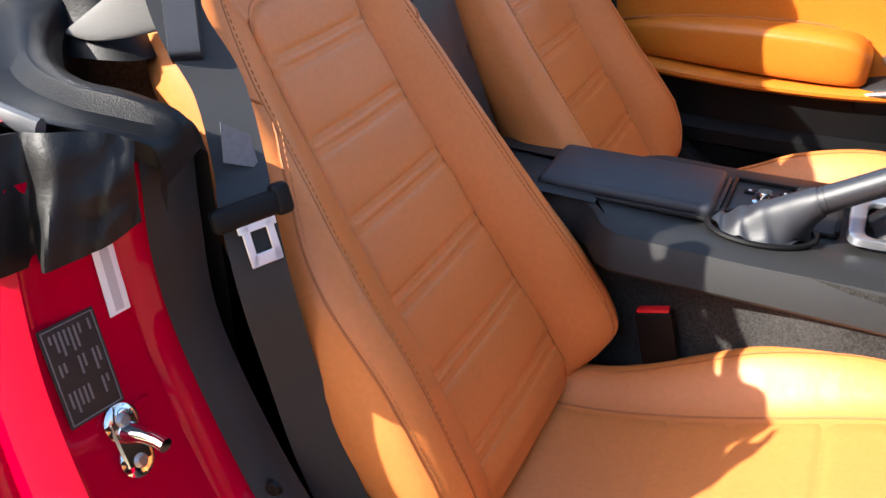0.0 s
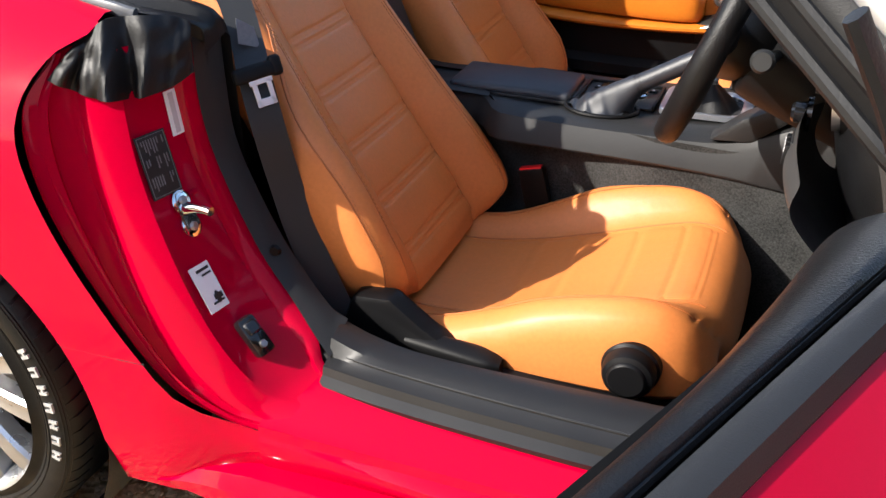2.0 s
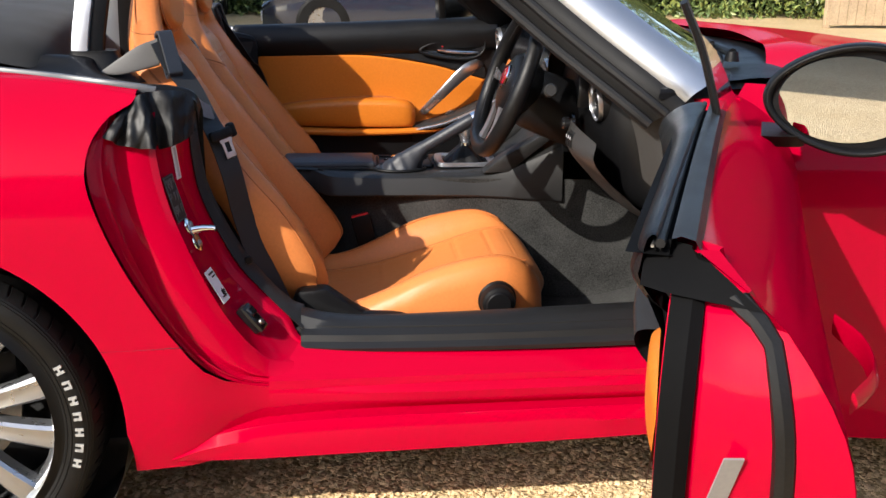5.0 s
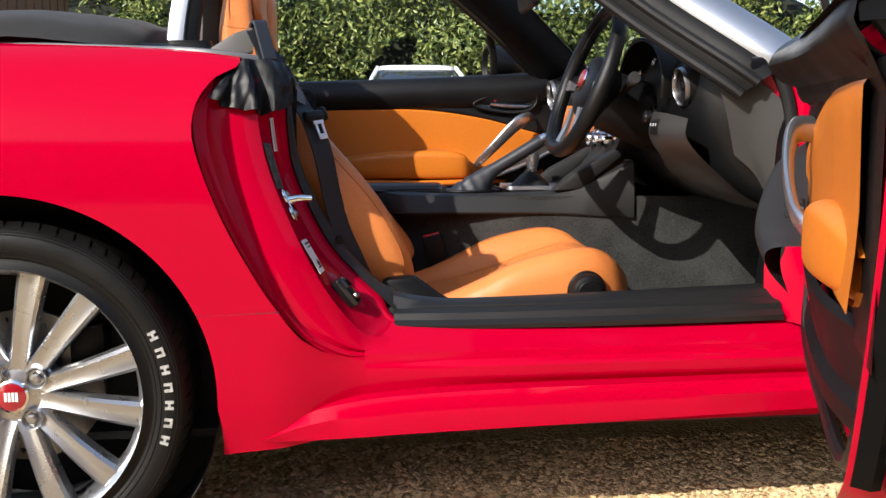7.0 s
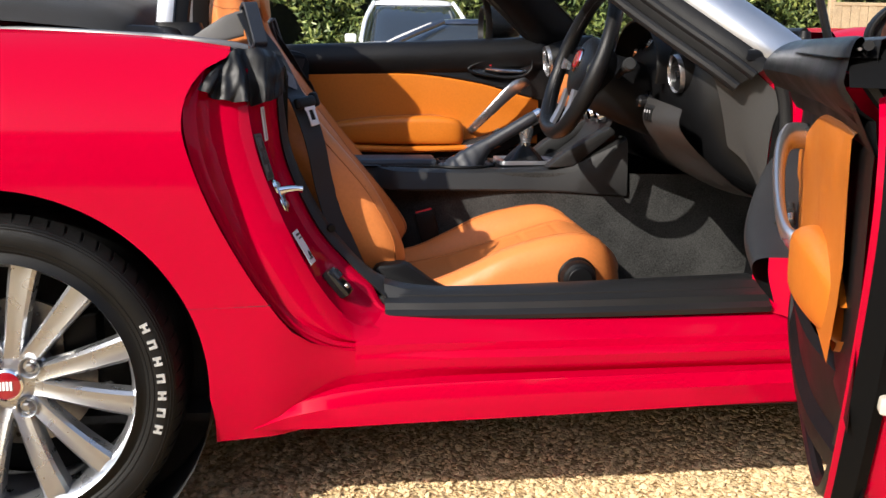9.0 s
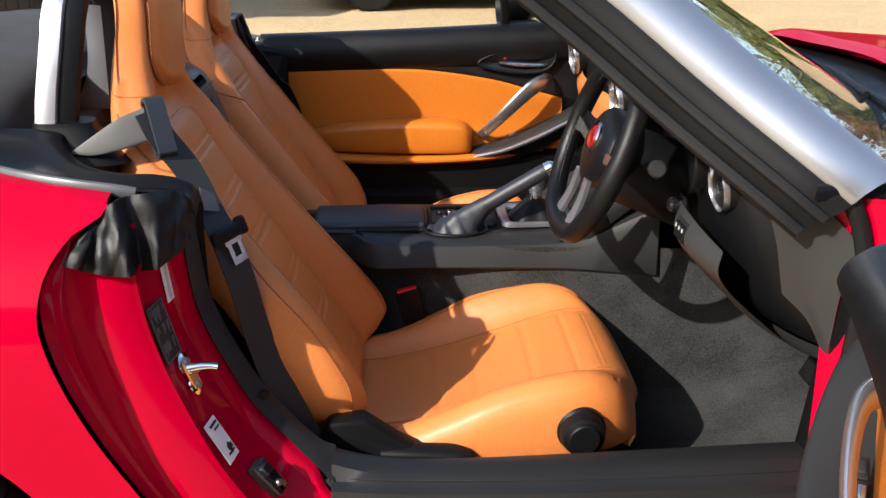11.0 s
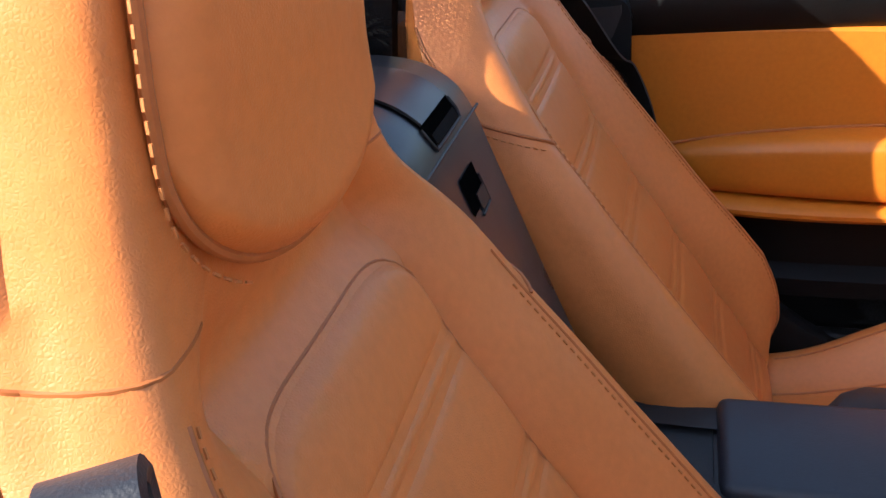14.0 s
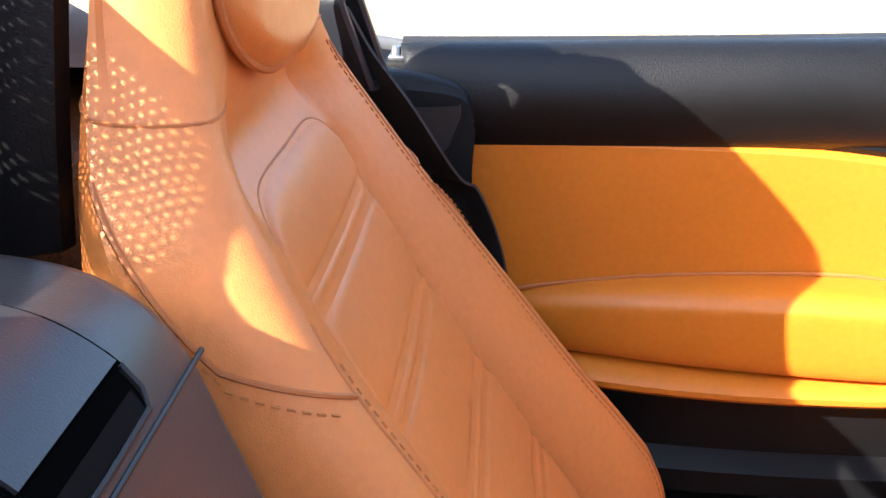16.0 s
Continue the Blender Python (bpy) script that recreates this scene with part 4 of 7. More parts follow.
def cushion():
    us = [-1, -0.97, -0.92, -0.89, -0.86, -0.83, -0.8, -0.74, -0.68, -0.62, -0.56, -0.4, -0.2, 0, 0.2, 0.4, 0.56, 0.62, 0.68, 0.74, 0.8, 0.83, 0.86, 0.89, 0.92, 0.97, 1]
    rows = []
    for k in np.linspace(0, 1, 90):
        row = [cush_point(k, u) for u in us]
        a, b = row[-1].copy(), row[0].copy()
        h = min(0.03, max(0.006, 0.5 * (a.z - 0.365)))
        lo = min(0.335 + 0.025 * k + 0.025 * max(0, (k - 0.85) / 0.15), a.z - h - 0.008)
        row += [a + Vector((0, 0.010, -h)), Vector((a.x, a.y + 0.008, min(a.z - h, 0.39))), Vector((a.x - 0.02 * k, a.y - 0.03, lo)), Vector((b.x - 0.02 * k, b.y + 0.03, lo)),
                Vector((b.x, b.y - 0.008, min(b.z - h, 0.39))), b + Vector((0, -0.010, -h))]
        rows.append(row)
    return grid(rows, True, True)


def cush_panel():
    rows = []
    for k in np.linspace(0.03, 0.67, 90):
        g = sum(math.exp(-(((k - f) / 0.006) ** 2)) for f in (0.22, 0.30, 0.42, 0.53, 0.625))
        row = []
        for u in np.linspace(-1, 1, 21):
            e = max(0, abs(u) - 0.9) / 0.1
            row.append(cush_point(k, u * 0.555, 0.0022 * min(1, (0.67 - k) / 0.09) - 0.0012 * max(0, (k - 0.64) / 0.03) - 0.0026 * min(1, g) * (1 if k < 0.58 else 0.35) - 0.003 * e ** 2))
        rows.append(row)
    return grid(rows)


def seat(at, back_at, outer, lean_label):
    """A seat at a place; outer is the side (-1 or 1 in y) that faces the door."""
    m = Matrix.Translation(at) @ Matrix.Diagonal((1, -outer, 1, 1))
    mb = Matrix.Translation(back_at) @ Matrix.Diagonal((1, -outer * (0.94 if outer < 0 else 1.0), 1, 1))

    def fit_(bm, w=None):
        bmesh.ops.transform(bm, matrix=w or m, verts=bm.verts)
        if outer > 0:
            bmesh.ops.reverse_faces(bm, faces=bm.faces)
        return bm
    NECK[0], SWELL[0] = (0.15, 1.0) if outer < 0 else (0.0, 0.0)
    s = part("seat", fit_(backrest(), mb), TAN, car, lean_label)
    part("cushion", fit_(cushion()), TAN, s)
    part("fluted_panel", fit_(insert_panel(), mb), TAN, s)
    part("cushion_panel", fit_(cush_panel()), TAN, s)
    part("head_pad", fit_(pad(), mb), TAN, s)
    part("piping", fit_(tube(pad_edge(0.01), 0.0028, 8), mb), TAN_SEAM, s)
    part("stitching", fit_(stitches([p + Vector((0.003, 0, 0)) for p in pad_edge(0.09)][:30]), mb), TAN_STITCH, s)
    part("seam", fit_(tube(insert_edge(), 0.0014, 6), mb), TAN_SEAM, s)
    for q in (-1, 1):
        part("seam", fit_(tube([cush_point(k, 0.575 * q, 0.0006) for k in np.linspace(0.03, 0.68, 40)], 0.0018, 6)), TAN_SEAM, s)
        # ridge seam with a stitch row on either side, teardrop seam round the lower bolster, collar and flank seams
        part("seam", fit_(tube(along_back(lambda z, q=q: q * (0.83 - 0.02 * (z < 0.5)), 0.43, 0.955 if q < 0 else 0.88, -0.0004, 60), 0.0014, 6), mb), TAN_SEAM, s)
        part("stitching", fit_(stitches(along_back(0.795 * q, 0.43, 0.955 if q < 0 else 0.86, 0.0004, 60)), mb), TAN_STITCH, s)
        drop = [back_point(z, q * interp(z, [(0.43, 1.25), (0.45, 1.02), (0.50, 0.945), (0.60, 0.94), (0.72, 0.95), (0.80, 0.89), (0.83, 0.84)]), 0.0004) for z in np.linspace(0.43, 0.83, 50)]
        if q < 0:
            part("seam", fit_(tube(drop, 0.0014, 6), mb), TAN_SEAM, s)
            part("stitching", fit_(stitches([p + Vector((0.004, 0.0035, 0)) for p in drop], r=0.0005), mb), TAN_STITCH, s)
        part("seam", fit_(tube([back_point(0.966 + 0.008 * u, q * u, -0.0006) for u in np.linspace(0.56, 1.95, 50)], 0.0012, 6), mb), TAN_SEAM, s)
        part("seam", fit_(tube([back_point(0.846 + 0.16 * (u - 0.84), q * u, 0.0004) for u in np.linspace(0.84, 1.5, 30)], 0.0016, 6), mb), TAN_SEAM, s)
        part("stitching", fit_(stitches([back_point(0.836 + 0.16 * (u - 0.84), q * u, 0.0006) for u in np.linspace(0.90, 1.5, 30)]), mb), TAN_STITCH, s)
        part("seam", fit_(tube([cush_point(k, 0.83 * q, 0.0002) for k in np.linspace(0.06, 0.735, 40)], 0.0015, 6)), TAN_SEAM, s)
    # side valance, recline lever and lift knob on the door side
    y = -0.243
    part("side_cover", fit_(prism([(0.70, 0.335), (1.17, 0.335), (1.17, 0.372), (1.02, 0.385), (0.86, 0.392), (0.78, 0.43), (0.72, 0.475), (0.66, 0.47), (0.64, 0.42)], "y", y - 0.012, y + 0.03, 0.010)), BLACK, s, "black plastic seat valance")
    part("recline_lever", fit_(loft([[(0.745, y - 0.015, 0.412), (0.745, y + 0.005, 0.420), (0.745, y + 0.012, 0.402), (0.745, y - 0.012, 0.394)],
                                     [(0.80, y - 0.022, 0.414), (0.80, y + 0.006, 0.420), (0.80, y + 0.012, 0.398), (0.80, y - 0.018, 0.390)],
                                     [(0.868, y - 0.024, 0.410), (0.868, y + 0.006, 0.416), (0.868, y + 0.012, 0.392), (0.868, y - 0.020, 0.386)],
                                     [(0.895, y - 0.018, 0.404), (0.895, y, 0.408), (0.895, y + 0.006, 0.394), (0.895, y - 0.014, 0.390)]], 20, 20, True, True)), BLACK, s, "black recline lever")
    kx, kz = 1.078, 0.437
    part("lift_knob", fit_(lathe([(0.0, -0.034), (0.024, -0.034), (0.0265, -0.032), (0.0275, -0.029), (0.030, -0.028), (0.034, -0.026), (0.0365, -0.020), (0.0375, -0.006), (0.041, -0.002), (0.042, 0.012), (0.042, 0.03)], 48, "y", (kx, y + 0.004, kz))), BLACK, s, "round black seat height knob")
    return s


drv = seat((0.0, -0.344, 0.0), (0.0, -0.315, 0.0), -1, "tan leather bucket seat with fluted centre panel")
pas = seat((-0.035, 0.302, 0.0), (-0.021, 0.303, 0.0), 1, "tan leather passenger bucket seat, partly in sunlight")


# ---- cabin ----
def floor_mesh():
    ctrl = []
    for x, z in ((0.55, 0.27), (0.9, 0.262), (1.25, 0.262), (1.5, 0.285), (1.66, 0.36), (1.76, 0.52), (1.78, 0.70)):
        ctrl.append([(x, y, z + (0.03 if abs(y) > 0.6 else 0)) for y in (-0.68, -0.6, -0.4, -0.2, 0, 0.2, 0.4, 0.6, 0.68)])
    return loft(ctrl, 30, 40)


part("carpet", floor_mesh(), CARPET, car, "black looped carpet in the footwells")
part("carpet_heel_mat", thick(loft([[(1.22, -0.62, 0.285), (1.22, -0.45, 0.272), (1.22, -0.30, 0.272), (1.22, -0.17, 0.285)], [(1.40, -0.62, 0.29), (1.40, -0.45, 0.28), (1.40, -0.30, 0.28), (1.40, -0.17, 0.29)],
                                   [(1.62, -0.62, 0.36), (1.62, -0.45, 0.35), (1.62, -0.30, 0.35), (1.62, -0.17, 0.36)]], 12, 12), 0.008), CARPET, car, "black carpet mat")


def tunnel_side(s):
    rows = []
    for x in np.linspace(0.42, 1.75, 30):
        w = interp(x, [(0.42, 0.055), (0.72, 0.060), (0.80, 0.106), (0.88, 0.125), (1.0, 0.148), (1.35, 0.175), (1.75, 0.22)])
        rows.append([(x, s * (w + 0.03), 0.25), (x, s * (w + 0.008), 0.30), (x, s * (w + 0.002), 0.40), (x, s * w, 0.50), (x, s * (w - 0.002), 0.60)])
    return grid(rows)


for s in (-1, 1):
    part("tunnel_carpet", tunnel_side(s), CARPET, car, "black looped carpet on the centre tunnel" if s < 0 else "")
    # side wall of the footwell under the dash and inside the sill
    part("kick_panel", prism([(1.38, 0.25), (1.80, 0.25), (1.80, 0.85), (1.44, 0.85)], "y", s * 0.665, s * 0.70, 0.006), MATT, car)
    part("inner_sill", prism([(0.45, 0.24), (1.45, 0.24), (1.45, 0.43), (0.45, 0.43)], "y", s * 0.655, s * 0.70, 0.004), CARPET, car)


def console():
    """The centre console: side walls and a rim round the top tray."""
    rows = []
    for x in np.linspace(0.42, 1.30, 40):
        w = interp(x, [(0.42, 0.075), (0.67, 0.075), (0.72, 0.140), (0.76, 0.150), (0.8, 0.150), (1.10, 0.158), (1.30, 0.175)])
        top = interp(x, [(0.42, 0.618), (0.65, 0.612), (0.85, 0.605), (0.98, 0.606), (1.10, 0.610), (1.16, 0.622), (1.22, 0.65), (1.30, 0.69)])
        low = interp(x, [(0.42, 0.556), (1.06, 0.556), (1.30, 0.545)])
        rows.append([(x, -w - 0.004, low), (x, -w - 0.006, low + 0.004), (x, -w + 0.002, top - 0.022), (x, -w + 0.012, top - 0.006), (x, -w + 0.030, top), (x, -0.075, top - 0.002), (x, -0.066, top - 0.006),
                     (x, 0.066, top - 0.006), (x, 0.075, top - 0.002), (x, w - 0.030, top), (x, w - 0.012, top - 0.006), (x, w - 0.002, top - 0.022), (x, w + 0.006, low + 0.004), (x, w + 0.004, low)])
    return grid(rows)


cons = part("centre_console", console(), GREY_PLASTIC, car, "grained black plastic centre console")
lid = part("armrest_lid", join(rbox(0.60, 0.838, -0.052, 0.080, 0.600, 0.622, 0.010, 3)), LID_VINYL, cons, "padded dark armrest lid")
part("lid_shut_line", rbox(0.596, 0.843, -0.056, 0.084, 0.602, 0.609, 0.002), INK, cons)
part("tray", rbox(0.845, 0.990, -0.030, 0.085, 0.600, 0.6065, 0.003), INK, cons, "dark recessed control tray")
part("tray_rim", join(rbox(0.846, 0.990, 0.080, 0.086, 0.602, 0.612, 0.002), rbox(0.985, 0.991, -0.030, 0.086, 0.602, 0.612, 0.002), rbox(0.845, 0.851, -0.034, 0.086, 0.602, 0.612, 0.002)), BLACK, cons)
part("control_knob", lathe([(0.0, 0.024), (0.016, 0.024), (0.0185, 0.021), (0.019, 0.008), (0.022, 0.006), (0.023, 0)], 36, "z", (0.945, 0.030, 0.606)), CHROME, cons, "chrome rotary control knob")
part("control_knob", lathe([(0.0, 0.018), (0.009, 0.018), (0.0105, 0.015), (0.011, 0.006), (0.0155, 0.004), (0.016, 0)], 30, "z", (0.892, 0.022, 0.606)), CHROME, cons, "small chrome volume knob")
for (x, y) in ((0.915, 0.058), (0.972, 0.062), (0.918, 0.0), (0.87, 0.05)):
    part("button", rbox(x - 0.007, x + 0.007, y - 0.006, y + 0.006, 0.605, 0.6095, 0.001), BLACK, cons)
    part("button_mark", rbox(x - 0.002, x + 0.002, y - 0.002, y + 0.002, 0.6093, 0.6100, 0), WHITE, cons)
# gear surround and lever
part("gear_surround", loft([[(1.078 + (0.080 - 0.020 * e) * math.copysign(abs(math.cos(q)) ** 0.32, math.cos(q)), 0.015 + (0.068 - 0.016 * e) * (1 - 0.12 * math.cos(q)) * math.copysign(abs(math.sin(q)) ** 0.32, math.sin(q)), 0.608 + h) for q in np.linspace(0.001, 2 * math.pi + 0.001, 64, endpoint=False)]
                            for e, h in ((0.0, 0.0), (0.04, 0.007), (0.15, 0.010), (0.85, 0.008), (1.0, 0.005), (1.02, 0.0))], 20, 128, True), SILVER, cons, "satin silver gear lever surround")
part("gear_gaiter", loft([[(1.075 + 0.056 * r * math.cos(q) * (1 + 0.1 * math.sin(5 * q)), 0.015 + 0.048 * r * math.sin(q) * (1 + 0.1 * math.sin(5 * q)), h) for q in np.linspace(0, 2 * math.pi, 30, endpoint=False)]
                          for r, h in ((1.0, 0.608), (0.8, 0.622), (0.5, 0.640), (0.28, 0.652), (0.2, 0.662))], 24, 60, True), BLACK_SOFT, cons, "black leather gear gaiter")
part("gear_lever", lathe([(0.0, 0.066), (0.011, 0.065), (0.017, 0.058), (0.019, 0.045), (0.017, 0.028), (0.013, 0.012), (0.010, 0.0)], 30, "z", (1.078, 0.015, 0.650)), SATIN, cons, "satin silver gear knob")
part("gear_collar", lathe([(0.0105, 0.0), (0.0125, 0.002), (0.0125, 0.012), (0.0105, 0.014)], 24, "z", (1.078, 0.015, 0.650)), CHROME, cons)
# hand brake
HB0, HB1 = Vector((0.905, -0.055, 0.625)), Vector((1.098, -0.062, 0.742))
hb = part("handbrake", tube([HB0, HB0.lerp(HB1, 0.2), HB0.lerp(HB1, 0.5), HB0.lerp(HB1, 0.85), HB0.lerp(HB1, 0.96)], [0.0165, 0.0175, 0.0165, 0.0165, 0.015], 20, smooth=20), LID_VINYL, car, "black leather handbrake lever with chrome tip")
part("tip", tube([HB0.lerp(HB1, 0.94), HB0.lerp(HB1, 1.0), HB0.lerp(HB1, 1.03)], [0.016, 0.0155, 0.010], 20), CHROME, hb)
part("button", tube([HB0.lerp(HB1, 1.02), HB0.lerp(HB1, 1.06)], 0.007, 14), CHROME, hb)
part("seam", tube([HB0.lerp(HB1, 0.33) + Vector((0, 0, 0.0)), HB0.lerp(HB1, 0.335)], 0.0178, 20), INK, hb)


def gaiter():
    ctrl = []
    ax = (HB1 - HB0).normalized()
    for f, rx, ry in ((0.0, 0.060, 0.040), (0.12, 0.052, 0.034), (0.35, 0.040, 0.028), (0.65, 0.026, 0.023), (1.0, 0.0185, 0.0185)):
        c = Vector((0.900, -0.055, 0.606)).lerp(HB0.lerp(HB1, 0.30), f)
        t = Vector((0, 0, 1)).lerp(ax, min(1, f * 1.1)).normalized()
        s = Vector((0, 1, 0))
        u = s.cross(t).normalized()
        ctrl.append([c + u * rx * math.cos(q) * (1 + 0.10 * (1 - f) * math.sin(3 * q + 5 * f)) + s * ry * math.sin(q) * (1 + 0.08 * (1 - f) * math.sin(4 * q)) for q in np.linspace(0, 2 * math.pi, 26, endpoint=False)])
    bm = loft(ctrl, 36, 52, True)
    for v in bm.verts:
        v.co += Vector((0.3, 0, 1)) * 0.004 * math.sin(v.co.x * 190 + v.co.z * 90) * max(0, 0.66 - v.co.z) / 0.05
    return bm


part("gaiter", gaiter(), LID_VINYL, hb, "creased black leather gaiter")
part("gaiter_rim", tube([(0.900 + 0.066 * math.cos(q), -0.055 + 0.046 * math.sin(q), 0.6075) for q in np.linspace(0, 2 * math.pi, 30, endpoint=False)], 0.004, 8, closed=True), BLACK, hb)
# belt buckle at the tunnel
bk = part("belt_buckle", turned(rbox(-0.025, 0.025, -0.010, 0.010, -0.075, 0.022, 0.005), Matrix.Translation((0.800, -0.131, 0.482)) @ pose(0, 0, 0, 0, -14, 0)), BLACK, car, "black seat belt buckle with red button")
part("release_button", turned(rbox(-0.021, 0.021, -0.0075, 0.0075, 0.018, 0.0245, 0.002), Matrix.Translation((0.800, -0.131, 0.482)) @ pose(0, 0, 0, 0, -14, 0)), RED_PLASTIC, bk, "red release button")
bk2 = part("belt_buckle", turned(rbox(-0.025, 0.025, -0.010, 0.010, -0.075, 0.022, 0.005), Matrix.Translation((0.765, 0.122, 0.482)) @ pose(0, 0, 0, 0, -14, 0)), BLACK, car)
part("release_button", turned(rbox(-0.021, 0.021, -0.0075, 0.0075, 0.018, 0.0245, 0.002), Matrix.Translation((0.765, 0.122, 0.482)) @ pose(0, 0, 0, 0, -14, 0)), RED_PLASTIC, bk2)


# dash
def dash():
    ctrl = []
    for y, dx, dz in ((-0.685, 0.09, -0.02), (-0.62, 0.02, 0.0), (-0.45, 0.0, 0.02), (-0.2, 0.02, 0.012), (0, 0.03, 0.0), (0.25, 0.02, 0.0), (0.45, 0.01, 0.0), (0.62, 0.03, 0.0), (0.685, 0.09, -0.02)):
        ctrl.append([(1.45 + dx * 0.3, y, 0.60), (1.33 + dx, y, 0.655), (1.285 + dx, y, 0.74), (1.265 + dx, y, 0.83 + dz), (1.275 + dx, y, 0.885 + dz), (1.32 + dx, y, 0.912 + dz), (1.45 + dx * 0.5, y, 0.915 + dz), (1.62, y, 0.90)])
    return loft(ctrl, 50, 40)


part("dashboard", dash(), BLACK_SOFT, car, "black soft-touch dashboard")
part("dash_band", loft([[(1.262 + d, y, 0.735 + e), (1.246 + d, y, 0.76 + e), (1.240 + d, y, 0.80 + e), (1.250 + d, y, 0.832 + e)] for y, d, e in ((0.10, 0.035, 0.01), (0.25, 0.02, 0), (0.45, 0.01, 0), (0.60, 0.028, 0))], 24, 14), TAN, car, "tan leather dashboard band")
# lower driver side panel with switches
low = part("lower_dash_panel", loft([[(1.245, -0.685, 0.79), (1.235, -0.60, 0.80), (1.238, -0.50, 0.805), (1.26, -0.44, 0.80)], [(1.243, -0.69, 0.75), (1.228, -0.60, 0.755), (1.230, -0.50, 0.755), (1.256, -0.44, 0.752)],
                                     [(1.30, -0.69, 0.69), (1.278, -0.60, 0.70), (1.270, -0.50, 0.70), (1.285, -0.42, 0.705)], [(1.40, -0.69, 0.62), (1.36, -0.60, 0.625), (1.345, -0.45, 0.64), (1.36, -0.30, 0.655)],
                                     [(1.55, -0.69, 0.60), (1.50, -0.60, 0.60), (1.48, -0.45, 0.61), (1.48, -0.30, 0.62)]], 30, 30), DASH_GREY, car, "charcoal plastic lower dash panel")
part("switch_recess", turned(rbox(-0.004, 0.004, -0.026, 0.026, -0.018, 0.018, 0.002), Matrix.Translation((1.231, -0.545, 0.772)) @ pose(0, 0, 0, 0, 6, 0)), INK, low)
for k in range(3):
    part("switch", turned(rbox(-0.007, 0.004, -0.022 + k * 0.016, -0.010 + k * 0.016, -0.014, 0.012, 0.002), Matrix.Translation((1.229, -0.545, 0.772)) @ pose(0, 0, 0, 0, 6, 0)), BLACK, low)
    part("switch_mark", turned(rbox(-0.008, -0.0068, -0.018 + k * 0.016, -0.014 + k * 0.016, 0.002, 0.008, 0), Matrix.Translation((1.229, -0.545, 0.772)) @ pose(0, 0, 0, 0, 6, 0)), PALE, low)


def vent(y, x=1.262, z=0.862, tilt=-8, yaw=0, size=1.0):
    m = Matrix.Translation((x, y, z)) @ pose(0, 0, 0, 0, tilt, yaw) @ Matrix.Scale(size, 4)
    v = part("air_vent", turned(lathe([(0.0455, 0.0), (0.0460, -0.014), (0.0475, -0.017), (0.049, -0.012), (0.0495, 0.0)], 48, "x", wrap=True), m), SATIN, car, "round air vent with silver ring")
    part("duct", turned(lathe([(0.0, 0.03), (0.036, 0.03), (0.0456, -0.006)], 40, "x"), m), INK, v)
    part("housing", turned(lathe([(0.051, -0.006), (0.058, 0.02), (0.064, 0.08), (0.066, 0.14)], 48, "x"), m), BLACK, v)
    for k in (-1, 0, 1):
        part("vane", turned(rbox(-0.006, 0.008, -0.038 + abs(k) * 0.006, 0.038 - abs(k) * 0.006, k * 0.018 - 0.002, k * 0.018 + 0.002, 0.0008), m), BLACK, v)
    part("vane", turned(lathe([(0, -0.012), (0.010, -0.011), (0.012, -0.004)], 24, "x"), m), GLOSS, v)
    return v


vent(-0.578, 1.276, 0.856, size=0.8)
vent(0.575, 1.262, 0.868)
vent(-0.115, 1.275, 0.845)
vent(0.115, 1.275, 0.845)
# centre stack, heater knobs
stack = part("dash_console", loft([[(1.30, y, 0.86), (1.285, y, 0.80), (1.265, y, 0.72), (1.235, y, 0.67), (1.19, y, 0.635)] for y in (-0.13, -0.08, 0.0, 0.08, 0.13)], 24, 24), GREY_PLASTIC, car, "charcoal plastic centre stack")
for y in (-0.075, 0.0, 0.075):
    m = Matrix.Translation((1.268, y, 0.742)) @ pose(0, 0, 0, 0, -18, 0)
    part("heater_knob", turned(lathe([(0.0, -0.028), (0.016, -0.028), (0.019, -0.024), (0.020, -0.004), (0.025, -0.002), (0.027, 0.004)], 36, "x"), m), CHROME, stack, "chrome-ringed heater knob")
for s in (-1, 1):
    part("console_wing", prism([(1.10, 0.612), (1.17, 0.616), (1.275, 0.70), (1.26, 0.715), (1.15, 0.655)], "y", s * 0.105, s * 0.155, 0.006), GREY_PLASTIC, cons)
part("screen", turned(rbox(-0.010, 0.006, -0.09, 0.09, -0.05, 0.055, 0.008), Matrix.Translation((1.40, 0.0, 0.975)) @ pose(0, 0, 0, 0, -10, 0)), GLOSS, car, "dark dashboard display screen")
# instrument binnacle
part("instrument_hood", loft([[(x, -0.36 + w * math.cos(q), 0.865 + h * math.sin(q)) for q in np.linspace(-0.3, math.pi + 0.3, 15)] for x, w, h in ((1.245, 0.158, 0.098), (1.255, 0.166, 0.106), (1.35, 0.16, 0.10), (1.48, 0.13, 0.06))], 20, 40), BLACK_SOFT, car, "black instrument hood")
for y, r in ((-0.36, 0.062), (-0.46, 0.046), (-0.26, 0.046)):
    g = part("gauge", lathe([(0.0, 0.0), (r * 0.86, 0.0), (r * 0.9, -0.014), (r, -0.016), (r * 1.04, 0.0)], 44, "x", (1.305, y, 0.868)), GLOSS, car)
    part("gauge_ring", lathe([(r * 0.90, -0.014), (r * 0.98, -0.019), (r * 1.03, -0.010), (r * 0.95, -0.008)], 44, "x", (1.305, y, 0.868), True), CHROME, g)

# ---- steering wheel ----
SW = Matrix.Translation((1.122, -0.360, 0.872)) @ pose(0, 0, 0, 0, 20.5, 0)
# in the wheel's own frame: x along the column towards the dash, z up the rim


